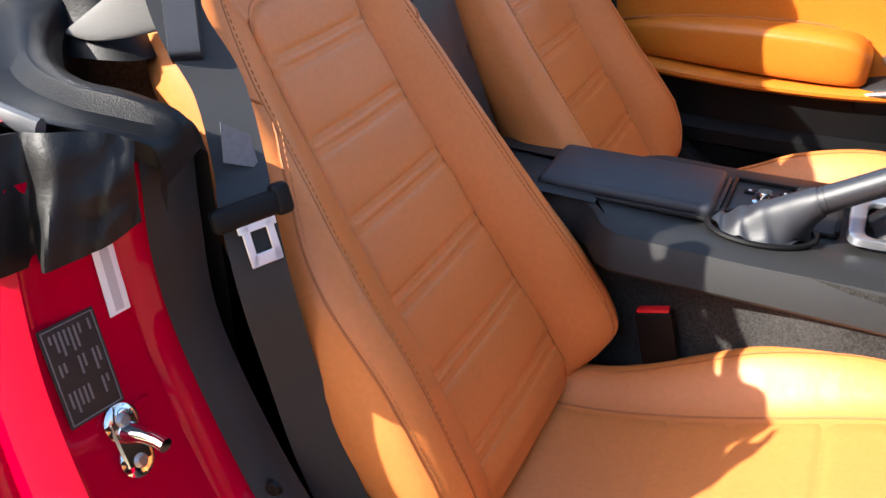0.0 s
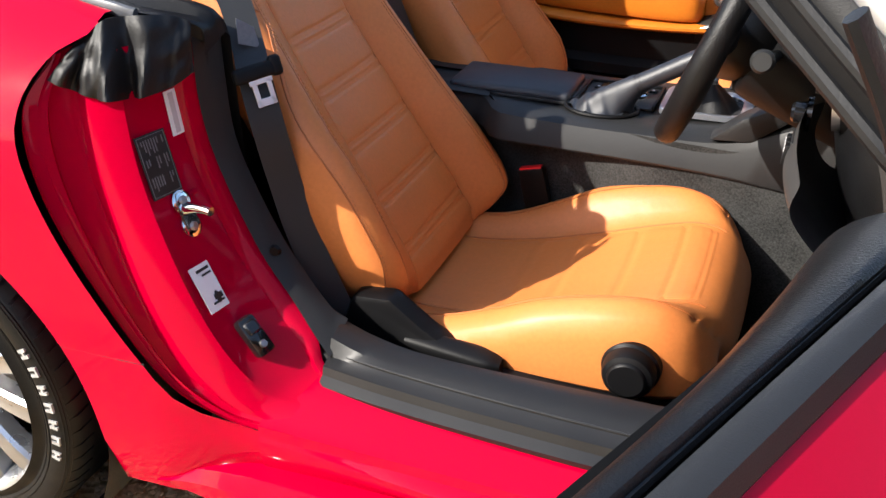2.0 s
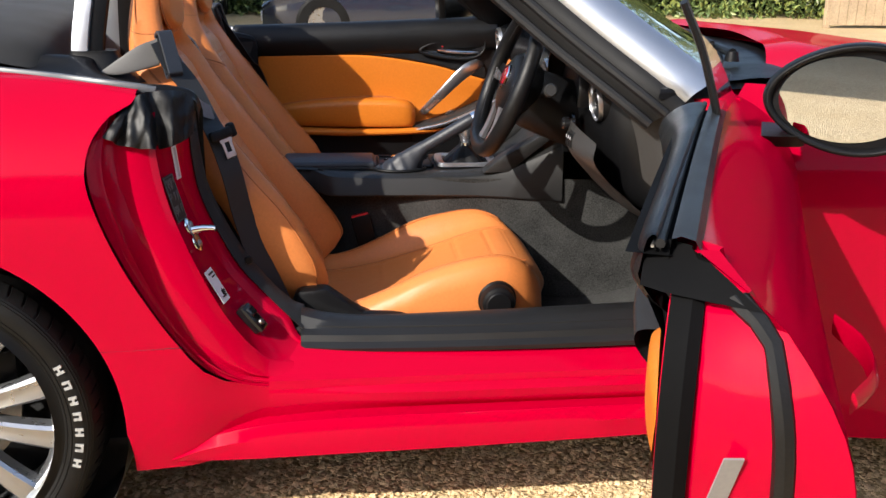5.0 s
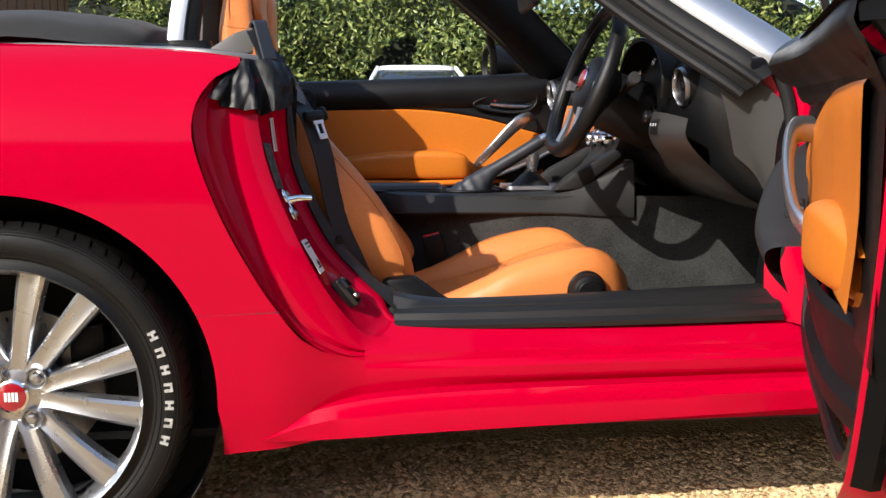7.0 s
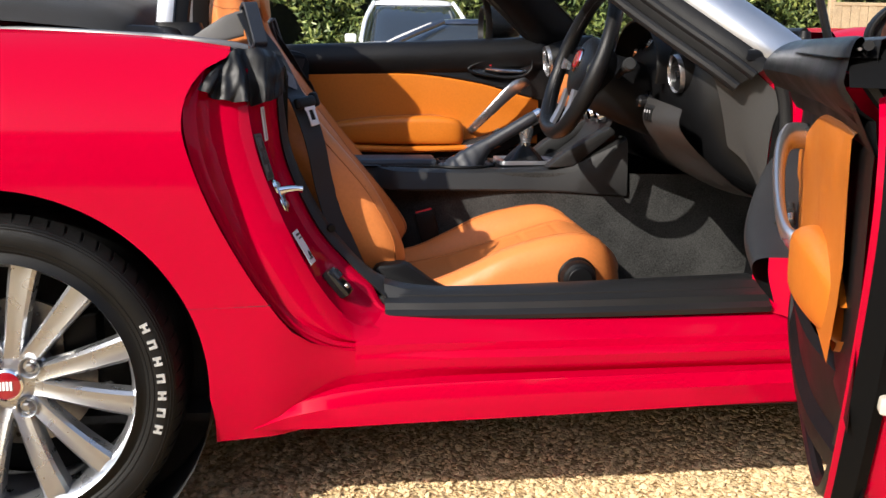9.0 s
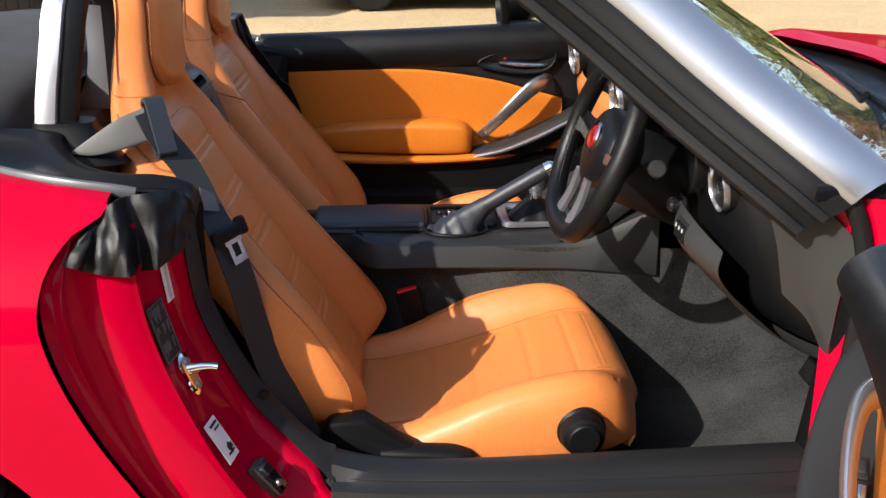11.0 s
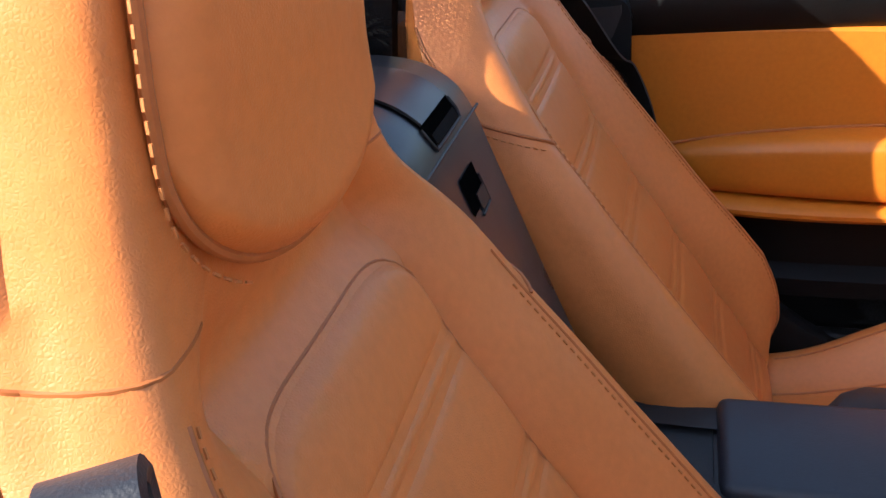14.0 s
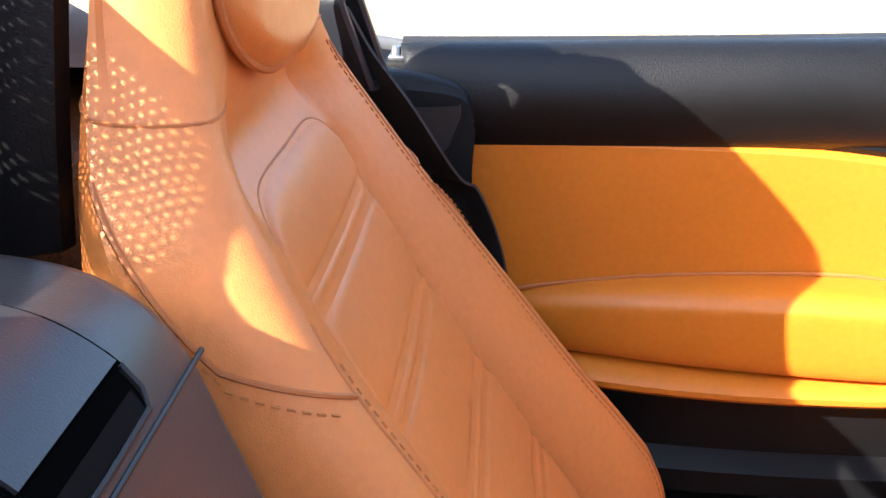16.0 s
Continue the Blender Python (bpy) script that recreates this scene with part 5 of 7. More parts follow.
def ring(n=72):
    rows = []
    R = 0.171
    for i in range(n):
        a = 2 * math.pi * i / n
        rr = R
        g = 0.0155 + 0.0016 * math.exp(-((abs(math.degrees(a) % 180 - 15)) / 22) ** 2) + 0.0012 * max(0, -math.sin(a))
        flatb = 0.010 * max(0, -math.sin(a) - 0.85) / 0.15
        c = np.array((0, (rr - flatb) * math.cos(a), (rr - flatb) * math.sin(a)))
        e = np.array((0, math.cos(a), math.sin(a)))
        rows.append([c + g * (math.cos(q) * e + 1.08 * math.sin(q) * np.array((1, 0, 0))) for q in np.linspace(0, 2 * math.pi, 16, endpoint=False)])
    rows.append(rows[0])
    bm = grid(rows, True)
    bmesh.ops.remove_doubles(bm, verts=bm.verts, dist=1e-6)
    return bm


sw = part("steering_wheel", turned(ring(), SW), BLACK_SOFT, car, "black leather three-spoke steering wheel with red badge")
part("hub", turned(loft([[(x, w * math.cos(q) * (1 + 0.10 * math.cos(2 * q)), -0.006 + h * math.sin(q)) for q in np.linspace(0, 2 * math.pi, 28, endpoint=False)] for x, w, h in ((-0.006, 0.012, 0.012), (-0.004, 0.045, 0.045), (0.002, 0.066, 0.064), (0.016, 0.076, 0.072), (0.045, 0.07, 0.066), (0.075, 0.05, 0.05))], 22, 48, True, True), SW), BLACK_SOFT, sw, "black steering wheel hub")
part("badge", turned(lathe([(0.0, -0.0125), (0.018, -0.0115), (0.0205, -0.009), (0.021, -0.002)], 40, "x", (0, 0, 0.006)), SW), BADGE, sw, "round red badge")
part("badge_ring", turned(lathe([(0.0255, -0.0105), (0.0285, -0.008), (0.029, -0.002), (0.0255, -0.002)], 40, "x", (0, 0, 0.006), True), SW), CHROME, sw)
for s in (-1, 1):
    part("spoke", turned(loft([[(0.010, s * 0.055, 0.03), (0.006, s * 0.055, 0.0), (0.010, s * 0.055, -0.03), (0.022, s * 0.055, 0.0)], [(0.012, s * 0.11, 0.022), (0.008, s * 0.11, 0.0), (0.012, s * 0.11, -0.018), (0.024, s * 0.11, 0.0)],
                               [(0.006, s * 0.165, 0.026), (0.002, s * 0.165, 0.004), (0.006, s * 0.165, -0.018), (0.014, s * 0.165, 0.004)]], 14, 16, True, True), SW), BLACK, sw)
    part("spoke_trim", turned(thick(loft([[(0.006, s * 0.075, -0.018), (0.004, s * 0.075, -0.002)], [(0.006, s * 0.115, -0.014), (0.003, s * 0.115, 0.004)], [(0.0, s * 0.150, -0.016), (-0.002, s * 0.150, 0.01)]], 10, 4), 0.003), SW), SATIN, sw)
for s in (-1, 1):
    part("lower_spoke", turned(thick(loft([[(0.0075, s * 0.036 - 0.012, -0.060), (0.0055, s * 0.036, -0.060), (0.0075, s * 0.036 + 0.012, -0.060)], [(0.010, s * 0.040 - 0.013, -0.105), (0.007, s * 0.040, -0.105), (0.010, s * 0.040 + 0.013, -0.105)],
                                           [(0.004, s * 0.046 - 0.02, -0.158), (0.001, s * 0.046, -0.160), (0.004, s * 0.046 + 0.018, -0.158)]], 14, 8), 0.008), SW), SILVER, sw, "satin silver lower spoke")
for r_ in (0.1555,):
    part("stitching", turned(stitches([(0.0 - 0.003, r_ * math.cos(a), r_ * math.sin(a)) for a in np.linspace(0, 2 * math.pi, 160)], 0.005, 0.004, 0.0006), SW), FAINT, sw)
part("column", turned(loft([[(x, w * math.cos(q), -0.02 + h * math.sin(q)) for q in np.linspace(0, 2 * math.pi, 20, endpoint=False)] for x, w, h in ((0.045, 0.05, 0.055), (0.06, 0.062, 0.066), (0.12, 0.066, 0.07), (0.26, 0.07, 0.075))], 16, 32, True, True), SW), BLACK, sw, "black steering column shroud")
for s in (-1, 1):
    b = Vector((0.075, s * 0.06, 0.0))
    e = Vector((0.055, s * 0.185, 0.022))
    stk = part("stalk", turned(tube([b, b.lerp(e, 0.5), b.lerp(e, 0.8)], [0.007, 0.008, 0.011], 14), SW), BLACK, sw, "black column stalk")
    part("stalk_end", turned(tube([b.lerp(e, 0.78), b.lerp(e, 0.98), b.lerp(e, 1.02)], [0.0125, 0.0145, 0.011], 20), SW), GREY_PLASTIC, stk)
for k, (y, z) in enumerate(((-0.478, 0.795),)):
    part("key_switch", lathe([(0.0, -0.016), (0.010, -0.016), (0.013, -0.012), (0.013, 0.0), (0.022, 0.002), (0.023, 0.008)], 30, "x", (1.238, y, z)), GLOSS, car)
part("interior_mirror", turned(rbox(-0.012, 0.008, -0.105, 0.105, -0.03, 0.03, 0.012, 3), Matrix.Translation((1.06, 0.0, 1.10)) @ pose(0, 0, 0, 0, -10, 0)), BLACK, car, "black interior mirror")
part("stem", tube([(1.068, 0, 1.115), (1.075, 0, 1.165), (1.06, 0, 1.185)], 0.008, 10), BLACK, car)
# pedals
for y, h in ((-0.30, 0.40), (-0.40, 0.42), (-0.48, 0.42)):
    part("pedal", turned(rbox(-0.006, 0.006, -0.025, 0.025, -0.04, 0.04, 0.003), Matrix.Translation((1.60, y, h)) @ pose(0, 0, 0, 0, 25, 0)), RUBBER, car)


# ---- windscreen frame, mirrors, hoops, belts ----
P0 = Vector((1.40, -0.715, 0.915))
# outer lower edge of the pillar cover
PILLAR = [(1.372, -0.752, 0.868), (1.326, -0.728, 0.905), (1.205, -0.650, 1.0), (1.085, -0.585, 1.10), (0.955, -0.535, 1.20)]


def pillar_line(f, out=0.0, fwd=0.0, up=0.0):
    a = Vector(catmull(PILLAR, 61)[int(round(f * 60))])
    return a + Vector((fwd, -out, up))


def pillar_cover():
    rows = []
    for i in range(31):
        f = i / 30
        rows.append([pillar_line(f, -0.006, 0.016, 0.008), pillar_line(f, 0.001, 0.021, 0.016), pillar_line(f, 0.003, 0.030, 0.026), pillar_line(f, 0.0, 0.052, 0.040), pillar_line(f, -0.008, 0.076, 0.048), pillar_line(f, -0.020, 0.090, 0.048), pillar_line(f, -0.03, 0.092, 0.040)])
    return grid(rows)


def pillar_inner():
    rows = []
    for i in range(31):
        f = i / 30
        w = 0.03 * (1 - f) ** 2
        rows.append([pillar_line(f, -0.025, 0.090, 0.042), pillar_line(f, -0.06, 0.050, 0.01), pillar_line(f, -0.07, -0.005, -0.018), pillar_line(f, -0.055, -0.036, -0.036), pillar_line(f, -0.035, -0.042, -0.038),
                     pillar_line(f, -0.018, -0.030, -0.024), pillar_line(f, -0.004, -0.006, -0.006), pillar_line(f, 0.0, 0.006, 0.003), pillar_line(f, -0.002, 0.018, 0.011)])
    return grid(rows)


def pillar_seal():
    return join(tube([pillar_line(i / 30, -0.010, -0.012, -0.012) for i in range(31)], 0.010, 10), tube([pillar_line(i / 30, -0.026, -0.038, -0.034) for i in range(31)], 0.011, 10))


for flip in (False, True):
    for nm, mk, m_, lab in (("pillar_cover", pillar_cover, SILVER, "satin silver windscreen pillar"), ("pillar_lining", pillar_inner, BLACK, "black windscreen pillar lining"), ("pillar_seal", pillar_seal, RUBBER, "black rubber windscreen pillar seal")):
        b = mk()
        part(nm, mirrored(b) if flip else b, m_, car, lab)


def header(pts, m_, nm, lab):
    rows = []
    for s in np.linspace(-1, 1, 31):
        y = 0.535 * s
        bow = 0.05 * (1 - s * s)
        rows.append([(p[0] + bow, y, p[1] + 0.022 * (1 - s * s)) for p in pts])
    return part(nm, grid(rows, True, True), m_, car, lab)


header([(0.92, 1.175), (0.915, 1.195), (0.935, 1.222), (0.98, 1.245), (1.04, 1.248), (1.045, 1.235), (0.97, 1.185)], SILVER, "screen_header", "satin silver windscreen header rail")


def screen():
    rows = []
    for s in np.linspace(-1, 1, 33):
        row = []
        for f in np.linspace(0, 1, 17):
            a = pillar_line(0.04 + 0.96 * f, -0.022, 0.088, 0.046)
            bow = (1 - s * s)
            x = a.x + bow * (0.19 * (1 - f) + 0.055 * f)
            row.append((x, a.y * -s, a.z + bow * (0.03 * (1 - f) + 0.018 * f) - 0.0))
        rows.append(row)
    return thick(grid(rows), 0.005)


ws = part("windscreen", screen(), GLASS, car, "clear raked windscreen reflecting the sky")
ws.visible_shadow = False
part("screen_edge", tube([(P0.x + 0.03 + 0.19 * (1 - s * s), 0.722 * s, 0.917 + 0.03 * (1 - s * s)) for s in np.linspace(-1, 1, 31)], 0.009, 8), RUBBER, car)
for y0, y1 in ((-0.45, 0.10), (0.08, 0.58)):
    wp = part("wiper", tube([(1.585, y0 - 0.02, 0.942), (1.60, (y0 + y1) / 2, 0.95), (1.56, y1, 0.955)], [0.010, 0.007, 0.004], 10, smooth=16), BLACK, car, "black windscreen wiper")
    part("blade", tube([(1.57, y0 + 0.06, 0.955), (1.585, (y0 + y1) / 2, 0.965), (1.53, y1 + 0.03, 0.965)], 0.006, 8, smooth=16), RUBBER, wp)
    part("pivot", lathe([(0, 0.02), (0.012, 0.02), (0.016, 0.0)], 16, "z", (1.585, y0 - 0.02, 0.925)), BLACK, wp)
for s in (-1, 1):
    part("pillar_foot", loft([[(1.34, s * 0.744, 0.885), (1.40, s * 0.742, 0.884), (1.48, s * 0.735, 0.89)], [(1.345, s * 0.738, 0.902), (1.40, s * 0.735, 0.908), (1.48, s * 0.725, 0.912)], [(1.36, s * 0.70, 0.91), (1.42, s * 0.69, 0.92), (1.50, s * 0.68, 0.922)]], 10, 12), BLACK, car, "black plastic pillar foot cap")
    # body post ahead of the door
    part("hinge_post", thick(loft([[(1.375, s * 0.705, 0.88), (1.43, s * 0.74, 0.885), (1.475, s * 0.80, 0.895)], [(1.395, s * 0.70, 0.76), (1.44, s * 0.745, 0.76), (1.478, s * 0.815, 0.76)], [(1.405, s * 0.70, 0.6), (1.445, s * 0.755, 0.6), (1.478, s * 0.83, 0.6)], [(1.40, s * 0.72, 0.40), (1.445, s * 0.775, 0.40), (1.48, s * 0.81, 0.38)]], 24, 14), 0.004), PAINT, car, "red front door post")
part("buffer_ball", join(lathe([(0.0, 0.028), (0.010, 0.026), (0.0155, 0.018), (0.0165, 0.010), (0.013, 0.0), (0.008, -0.006)], 24, "z", (1.452, -0.748, 0.872))), RUBBER, car, "black rubber buffer")
# pillar foot trim running from the screen down into the dash side
part("dash_side_trim", thick(loft([[(1.315, -0.70, 0.905), (1.375, -0.712, 0.862), (1.425, -0.735, 0.812)], [(1.30, -0.685, 0.875), (1.36, -0.70, 0.82), (1.41, -0.725, 0.755)], [(1.325, -0.68, 0.80), (1.37, -0.695, 0.74), (1.41, -0.715, 0.66)], [(1.345, -0.675, 0.72), (1.385, -0.69, 0.68), (1.415, -0.705, 0.62)]], 26, 14), 0.004), DASH_GREY, car, "charcoal plastic dash end trim")
# door seal and black liner down the front of the aperture
part("jamb_liner", thick(loft([[(1.405, -0.730, 0.85), (1.435, -0.742, 0.83), (1.462, -0.752, 0.805)], [(1.41, -0.727, 0.76), (1.44, -0.742, 0.745), (1.478, -0.756, 0.725)], [(1.41, -0.716, 0.66), (1.44, -0.738, 0.65), (1.482, -0.754, 0.635)], [(1.412, -0.704, 0.55), (1.44, -0.728, 0.54), (1.478, -0.748, 0.53)], [(1.414, -0.700, 0.46), (1.44, -0.72, 0.45), (1.47, -0.742, 0.44)]], 24, 12), 0.004), MATT, car, "black plastic liner in the front of the door aperture")
part("door_seal", tube([(1.372, -0.716, 0.918), (1.402, -0.735, 0.872), (1.425, -0.742, 0.80), (1.430, -0.742, 0.70), (1.428, -0.734, 0.58), (1.424, -0.724, 0.46)], 0.013, 10, smooth=30, flat=0.7), RUBBER, car, "black rubber door seal")

# latch gear on the far door pillar
lt = part("latch_striker", rbox(0.400, 0.452, 0.640, 0.685, 0.872, 0.896, 0.004), BLACK, car, "black plastic latch housing on the far pillar")
part("striker_plate", rbox(0.405, 0.448, 0.645, 0.682, 0.896, 0.900, 0.001), SATIN, lt, "bright metal striker plate")
for k in range(3):
    part("bolt", lathe([(0.0, 0.008), (0.004, 0.008), (0.006, 0.0)], 12, "z", (0.412 + 0.014 * k, 0.655 + 0.006 * k, 0.900)), STEEL, lt)

# roll hoops


def hoop(s):
    pts = [(0.245, s * 0.492, 0.90), (0.250, s * 0.482, 0.97), (0.262, s * 0.466, 1.05), (0.268, s * 0.445, 1.105), (0.270, s * 0.40, 1.138), (0.270, s * 0.34, 1.145), (0.270, s * 0.27, 1.142), (0.268, s * 0.215, 1.115), (0.262, s * 0.19, 1.06), (0.255, s * 0.175, 0.97), (0.25, s * 0.17, 0.90)]
    pts = [Vector(p) for p in catmull(pts, 60)]
    body, cover, fin = [], [], []
    c = Vector((0.26, s * 0.335, 1.0))
    k = 0.010 if s > 0 else 0.0
    for i, p in enumerate(pts):
        t = (pts[min(i + 1, 59)] - pts[max(i - 1, 0)]).normalized()
        o = (p - c - t * (p - c).dot(t))
        o.x = 0
        o.normalize()
        f = Vector((1, 0, 0))
        body.append([p + f * a + o * b for a, b in ((-0.008, -0.016 - k), (-0.014, 0.0), (-0.009, 0.012), (0.008, 0.016), (0.03, 0.014), (0.044, 0.006), (0.046, -0.006), (0.036, -0.016 - k), (0.012, -0.020 - k))])
        cover.append([p + f * a + o * b for a, b in ((-0.015, -0.004), (-0.018, 0.004), (-0.013, 0.017), (0.004, 0.0215), (0.018, 0.0205), (0.020, 0.015))])
        w = 0.6 + 0.6 * max(0, (i - 50) / 9) ** 2
        fin.append([p + f * a * w + o * b for a, b in ((0.004, -0.0185), (-0.026, -0.0175), (-0.050, -0.009), (-0.056, 0.002), (-0.050, 0.012), (-0.010, 0.0175))])
    return grid(body, True, True), grid(cover[:38]), thick(grid(fin[44:]), 0.002)


for s in (-1, 1):
    b, c, fin = hoop(s)
    h = part("roll_hoop", b, BLACK, car, "black roll hoop with satin silver outer cover")
    part("hoop_cover", c, SILVER, h, "satin silver hoop cover")
    part("inner_cover", fin, SILVER, h, "satin silver cover on the inner hoop leg")
    part("hoop_foot", loft([[(0.262 + a * k, s * 0.482 + b_ * k, z) for a, b_ in ((-0.032, -0.02), (-0.032, 0.024), (0.008, 0.032), (0.052, 0.022), (0.054, -0.02), (0.0, -0.03))] for k, z in ((1.9, 0.885), (1.35, 0.91), (1.02, 0.935), (0.95, 0.945))], 12, 30, True, True), BLACK, h)
# wind net between the hoops
net = part("wind_deflector", tube([(0.245, -0.165, 0.93), (0.248, -0.16, 1.05), (0.25, -0.12, 1.089), (0.25, 0.12, 1.089), (0.248, 0.16, 1.05), (0.245, 0.165, 0.93)], 0.008, 10, smooth=50), BLACK, car, "black mesh wind deflector")


def perforated():
    """A thin panel with rows of round holes round a clear notch."""
    verts, faces, p = [], [], 0.0054
    for r in range(int(0.160 / p)):
        for k in range(int(0.33 / p)):
            y0 = -0.163 + k * p + (p / 2 if r % 2 else 0)
            z0 = 0.932 + r * p
            cy, cz = y0 + p / 2, z0 + p / 2
            if -0.075 < cy < -0.004 + 0.6 * (cz - 1.035) and 1.026 < cz < 1.078:
                continue
            b = len(verts)
            hole = 0.0014 if 0.958 < cz < 0.984 else 0.0009 if cz > 1.006 and cy > 0.014 else 0.0001
            for m_ in range(8):
                a = math.pi / 4 * m_
                sq = 1 / max(abs(math.cos(a)), abs(math.sin(a)))
                verts += [(0.249, cy + p / 2 * sq * math.cos(a), cz + p / 2 * sq * math.sin(a)), (0.249, cy + hole * math.cos(a), cz + hole * math.sin(a))]
            for m_ in range(8):
                n_ = (m_ + 1) % 8
                faces.append((b + 2 * m_, b + 2 * n_, b + 2 * n_ + 1, b + 2 * m_ + 1))
    me = bpy.data.meshes.new("perforated")
    me.from_pydata(verts, [], faces)
    bm = bmesh.new()
    bm.from_mesh(me)
    return bm


part("mesh", perforated(), BLACK, net, "finely perforated black border")["kind"] = "stuff"
pane_ = part("pane", prism([(-0.076, 1.025), (-0.006, 1.025), (0.024, 1.079), (-0.076, 1.079)], "x", 0.2475, 0.2505, 0), GLASS, net, "small clear pane")
pane_.visible_shadow = False
part("pane_rim", tube([(0.249, y, z) for y, z in ((-0.076, 1.026), (-0.04, 1.024), (-0.012, 1.028), (0.000, 1.042), (0.018, 1.070), (0.020, 1.080), (-0.03, 1.082), (-0.076, 1.080))], 0.0045, 8, smooth=40, closed=True), BLACK, net)
part("lower_rail", tube([(0.252, -0.165, 0.950), (0.256, 0.0, 0.953), (0.252, 0.165, 0.950)], 0.009, 10, smooth=20), BLACK, net)

# locker between the seat backs
LK = [Vector((x, 0, z)) for x, _, z in catmull([(0.20, 0, 0.925), (0.28, 0, 0.945), (0.34, 0, 0.943), (0.374, 0, 0.927), (0.392, 0, 0.903), (0.408, 0, 0.862), (0.45, 0, 0.75), (0.50, 0, 0.62), (0.505, 0, 0.58)], 161)]
LK_LEN = [0.0]
for a, b in zip(LK, LK[1:]):
    LK_LEN.append(LK_LEN[-1] + (b - a).length)


def on_locker(k, y, lift):
    """A point of the locker's curved face: k metres down from its rear edge."""
    def at(q):
        return Vector((np.interp(q, LK_LEN, [p.x for p in LK]), y, np.interp(q, LK_LEN, [p.z for p in LK])))
    d = (at(k + 0.006) - at(k - 0.006)).normalized()
    return at(k) + Vector((-d.z, 0, d.x)) * lift


def locker():
    rows = []
    for y, e in ((-0.142, 0.03), (-0.140, 0.012), (-0.134, 0.004), (-0.126, 0.0), (-0.06, 0.0), (0.0, 0.0), (0.060, 0.0), (0.068, 0.003), (0.075, 0.010), (0.078, 0.03)):
        rows.append([on_locker(k, y, -e) for k in np.linspace(0.008, LK_LEN[-1] - 0.008, 80)])
    return grid(rows)


def on_patch(k0, k1, y0, y1, lift, nk=16, ny=10, lean=0.0):
    """A curved patch that follows the locker's face."""
    return grid([[on_locker(k, y + lean * (k - k0), lift) for k in np.linspace(k0, k1, nk)] for y in np.linspace(y0, y1, ny)])


lk = part("centre_locker", locker(), LOCKER_PLASTIC, car, "charcoal plastic locker between the seat backs")
# gap, recess and slot are flat sheets; their black paints the shade
part("lid_shadow_gap", on_patch(0.093, 0.190, -0.0565, 0.0245, 0.0010), RECESS_SHADE, lk)
part("locker_lid", thick(on_patch(0.096, 0.187, -0.053, 0.021, 0.0030), 0.003), LOCKER_PLASTIC, lk, "lid with a finger recess below it, its shade painted black")
part("latch_recess_shade", on_patch(0.188, 0.205, -0.055, 0.0195, 0.0014, 8), RECESS_SHADE, lk, "flat black sheet painted as the shade in the finger recess")
part("recess_floor", on_patch(0.197, 0.206, -0.050, 0.016, 0.0020, 5), MATT, lk)
part("recess_rim", tube([on_locker(k, y, 0.0014) for k, y in ((0.189, -0.058), (0.200, -0.058), (0.2075, -0.055), (0.208, -0.02), (0.2075, 0.018), (0.200, 0.0225), (0.189, 0.0225))], 0.0016, 6), GREY_PLASTIC, lk)
part("locker_seam", tube([on_locker(0.2145, y, 0.0) for y in np.linspace(-0.138, 0.074, 12)], 0.0013, 6), INK, lk)
part("latch_slot_shade", on_patch(0.238, 0.268, -0.046, -0.002, 0.0012, 6, 8), RECESS_SHADE, lk, "flat black sheet painted as the shade in the lock slot")
part("latch_pull", thick(on_patch(0.258, 0.272, -0.024, -0.001, 0.0022, 6, 4), 0.002), GREY_PLASTIC, lk)
part("latch_rim", tube([on_locker(k, y, 0.0012) for k, y in ((0.250, 0.0005), (0.262, 0.0005), (0.274, 0.0005), (0.275, -0.026))], 0.0013, 6), GREY_PLASTIC, lk)
part("lock_ring", tube([on_locker(0.272 + 0.011 * math.sin(q), -0.066 + 0.0085 * math.cos(q), 0.0012) for q in np.linspace(0, 2 * math.pi, 24, endpoint=False)], 0.0015, 6, closed=True), GREY_PLASTIC, lk)
part("lock_barrel", tube([on_locker(0.272 + 0.004 * math.sin(q), -0.066 + 0.0032 * math.cos(q), 0.001) for q in np.linspace(0, 2 * math.pi, 16, endpoint=False)], 0.0014, 6, closed=True), INK, lk)

# seat belts and their guides


def ribbon(pts, widths, t=0.0025, n=40, tw=None):
    """A flat band along a path; each point carries its sideways direction."""
    ps = catmull([p for p, _ in pts], n)
    rows = []
    for i in range(n):
        w = np.interp(i / (n - 1), np.linspace(0, 1, len(widths)), widths)
        d = Vector(ps[min(i + 1, n - 1)] - ps[max(i - 1, 0)]).normalized()
        face = Vector((0.60, math.copysign(0.75, ps[i][1]), 0.42 if ps[i][2] > 0.6 else 0.15))
        s = d.cross(face).normalized()
        k = s.cross(d).normalized() * t
        p = Vector(ps[i])
        rows.append([p - s * w / 2, p + s * w / 2, p + s * w / 2 + k, p - s * w / 2 + k])
    return grid(rows, True, True)


def belt(s, dx):
    o = lambda p: (p[0] + dx, s * p[1], p[2])
    d = lambda p: (p[0], s * p[1], p[2])
    way = [(0.408, 0.518, 0.965), (0.428, 0.526, 0.925), (0.462, 0.530, 0.877), (0.496, 0.556, 0.815), (0.515, 0.579, 0.792), (0.540, 0.595, 0.722), (0.557, 0.590, 0.634), (0.580, 0.592, 0.557), (0.615, 0.593, 0.472), (0.645, 0.590, 0.40)]
    w = part("seat_belt", ribbon([(o(p), None) for p in way], [0.044, 0.047, 0.047], n=60), WEB, car, "dark navy seat belt webbing hanging slack")
    return w


belt_d = belt(-1, 0.0)
belt_p = belt(1, -0.035)
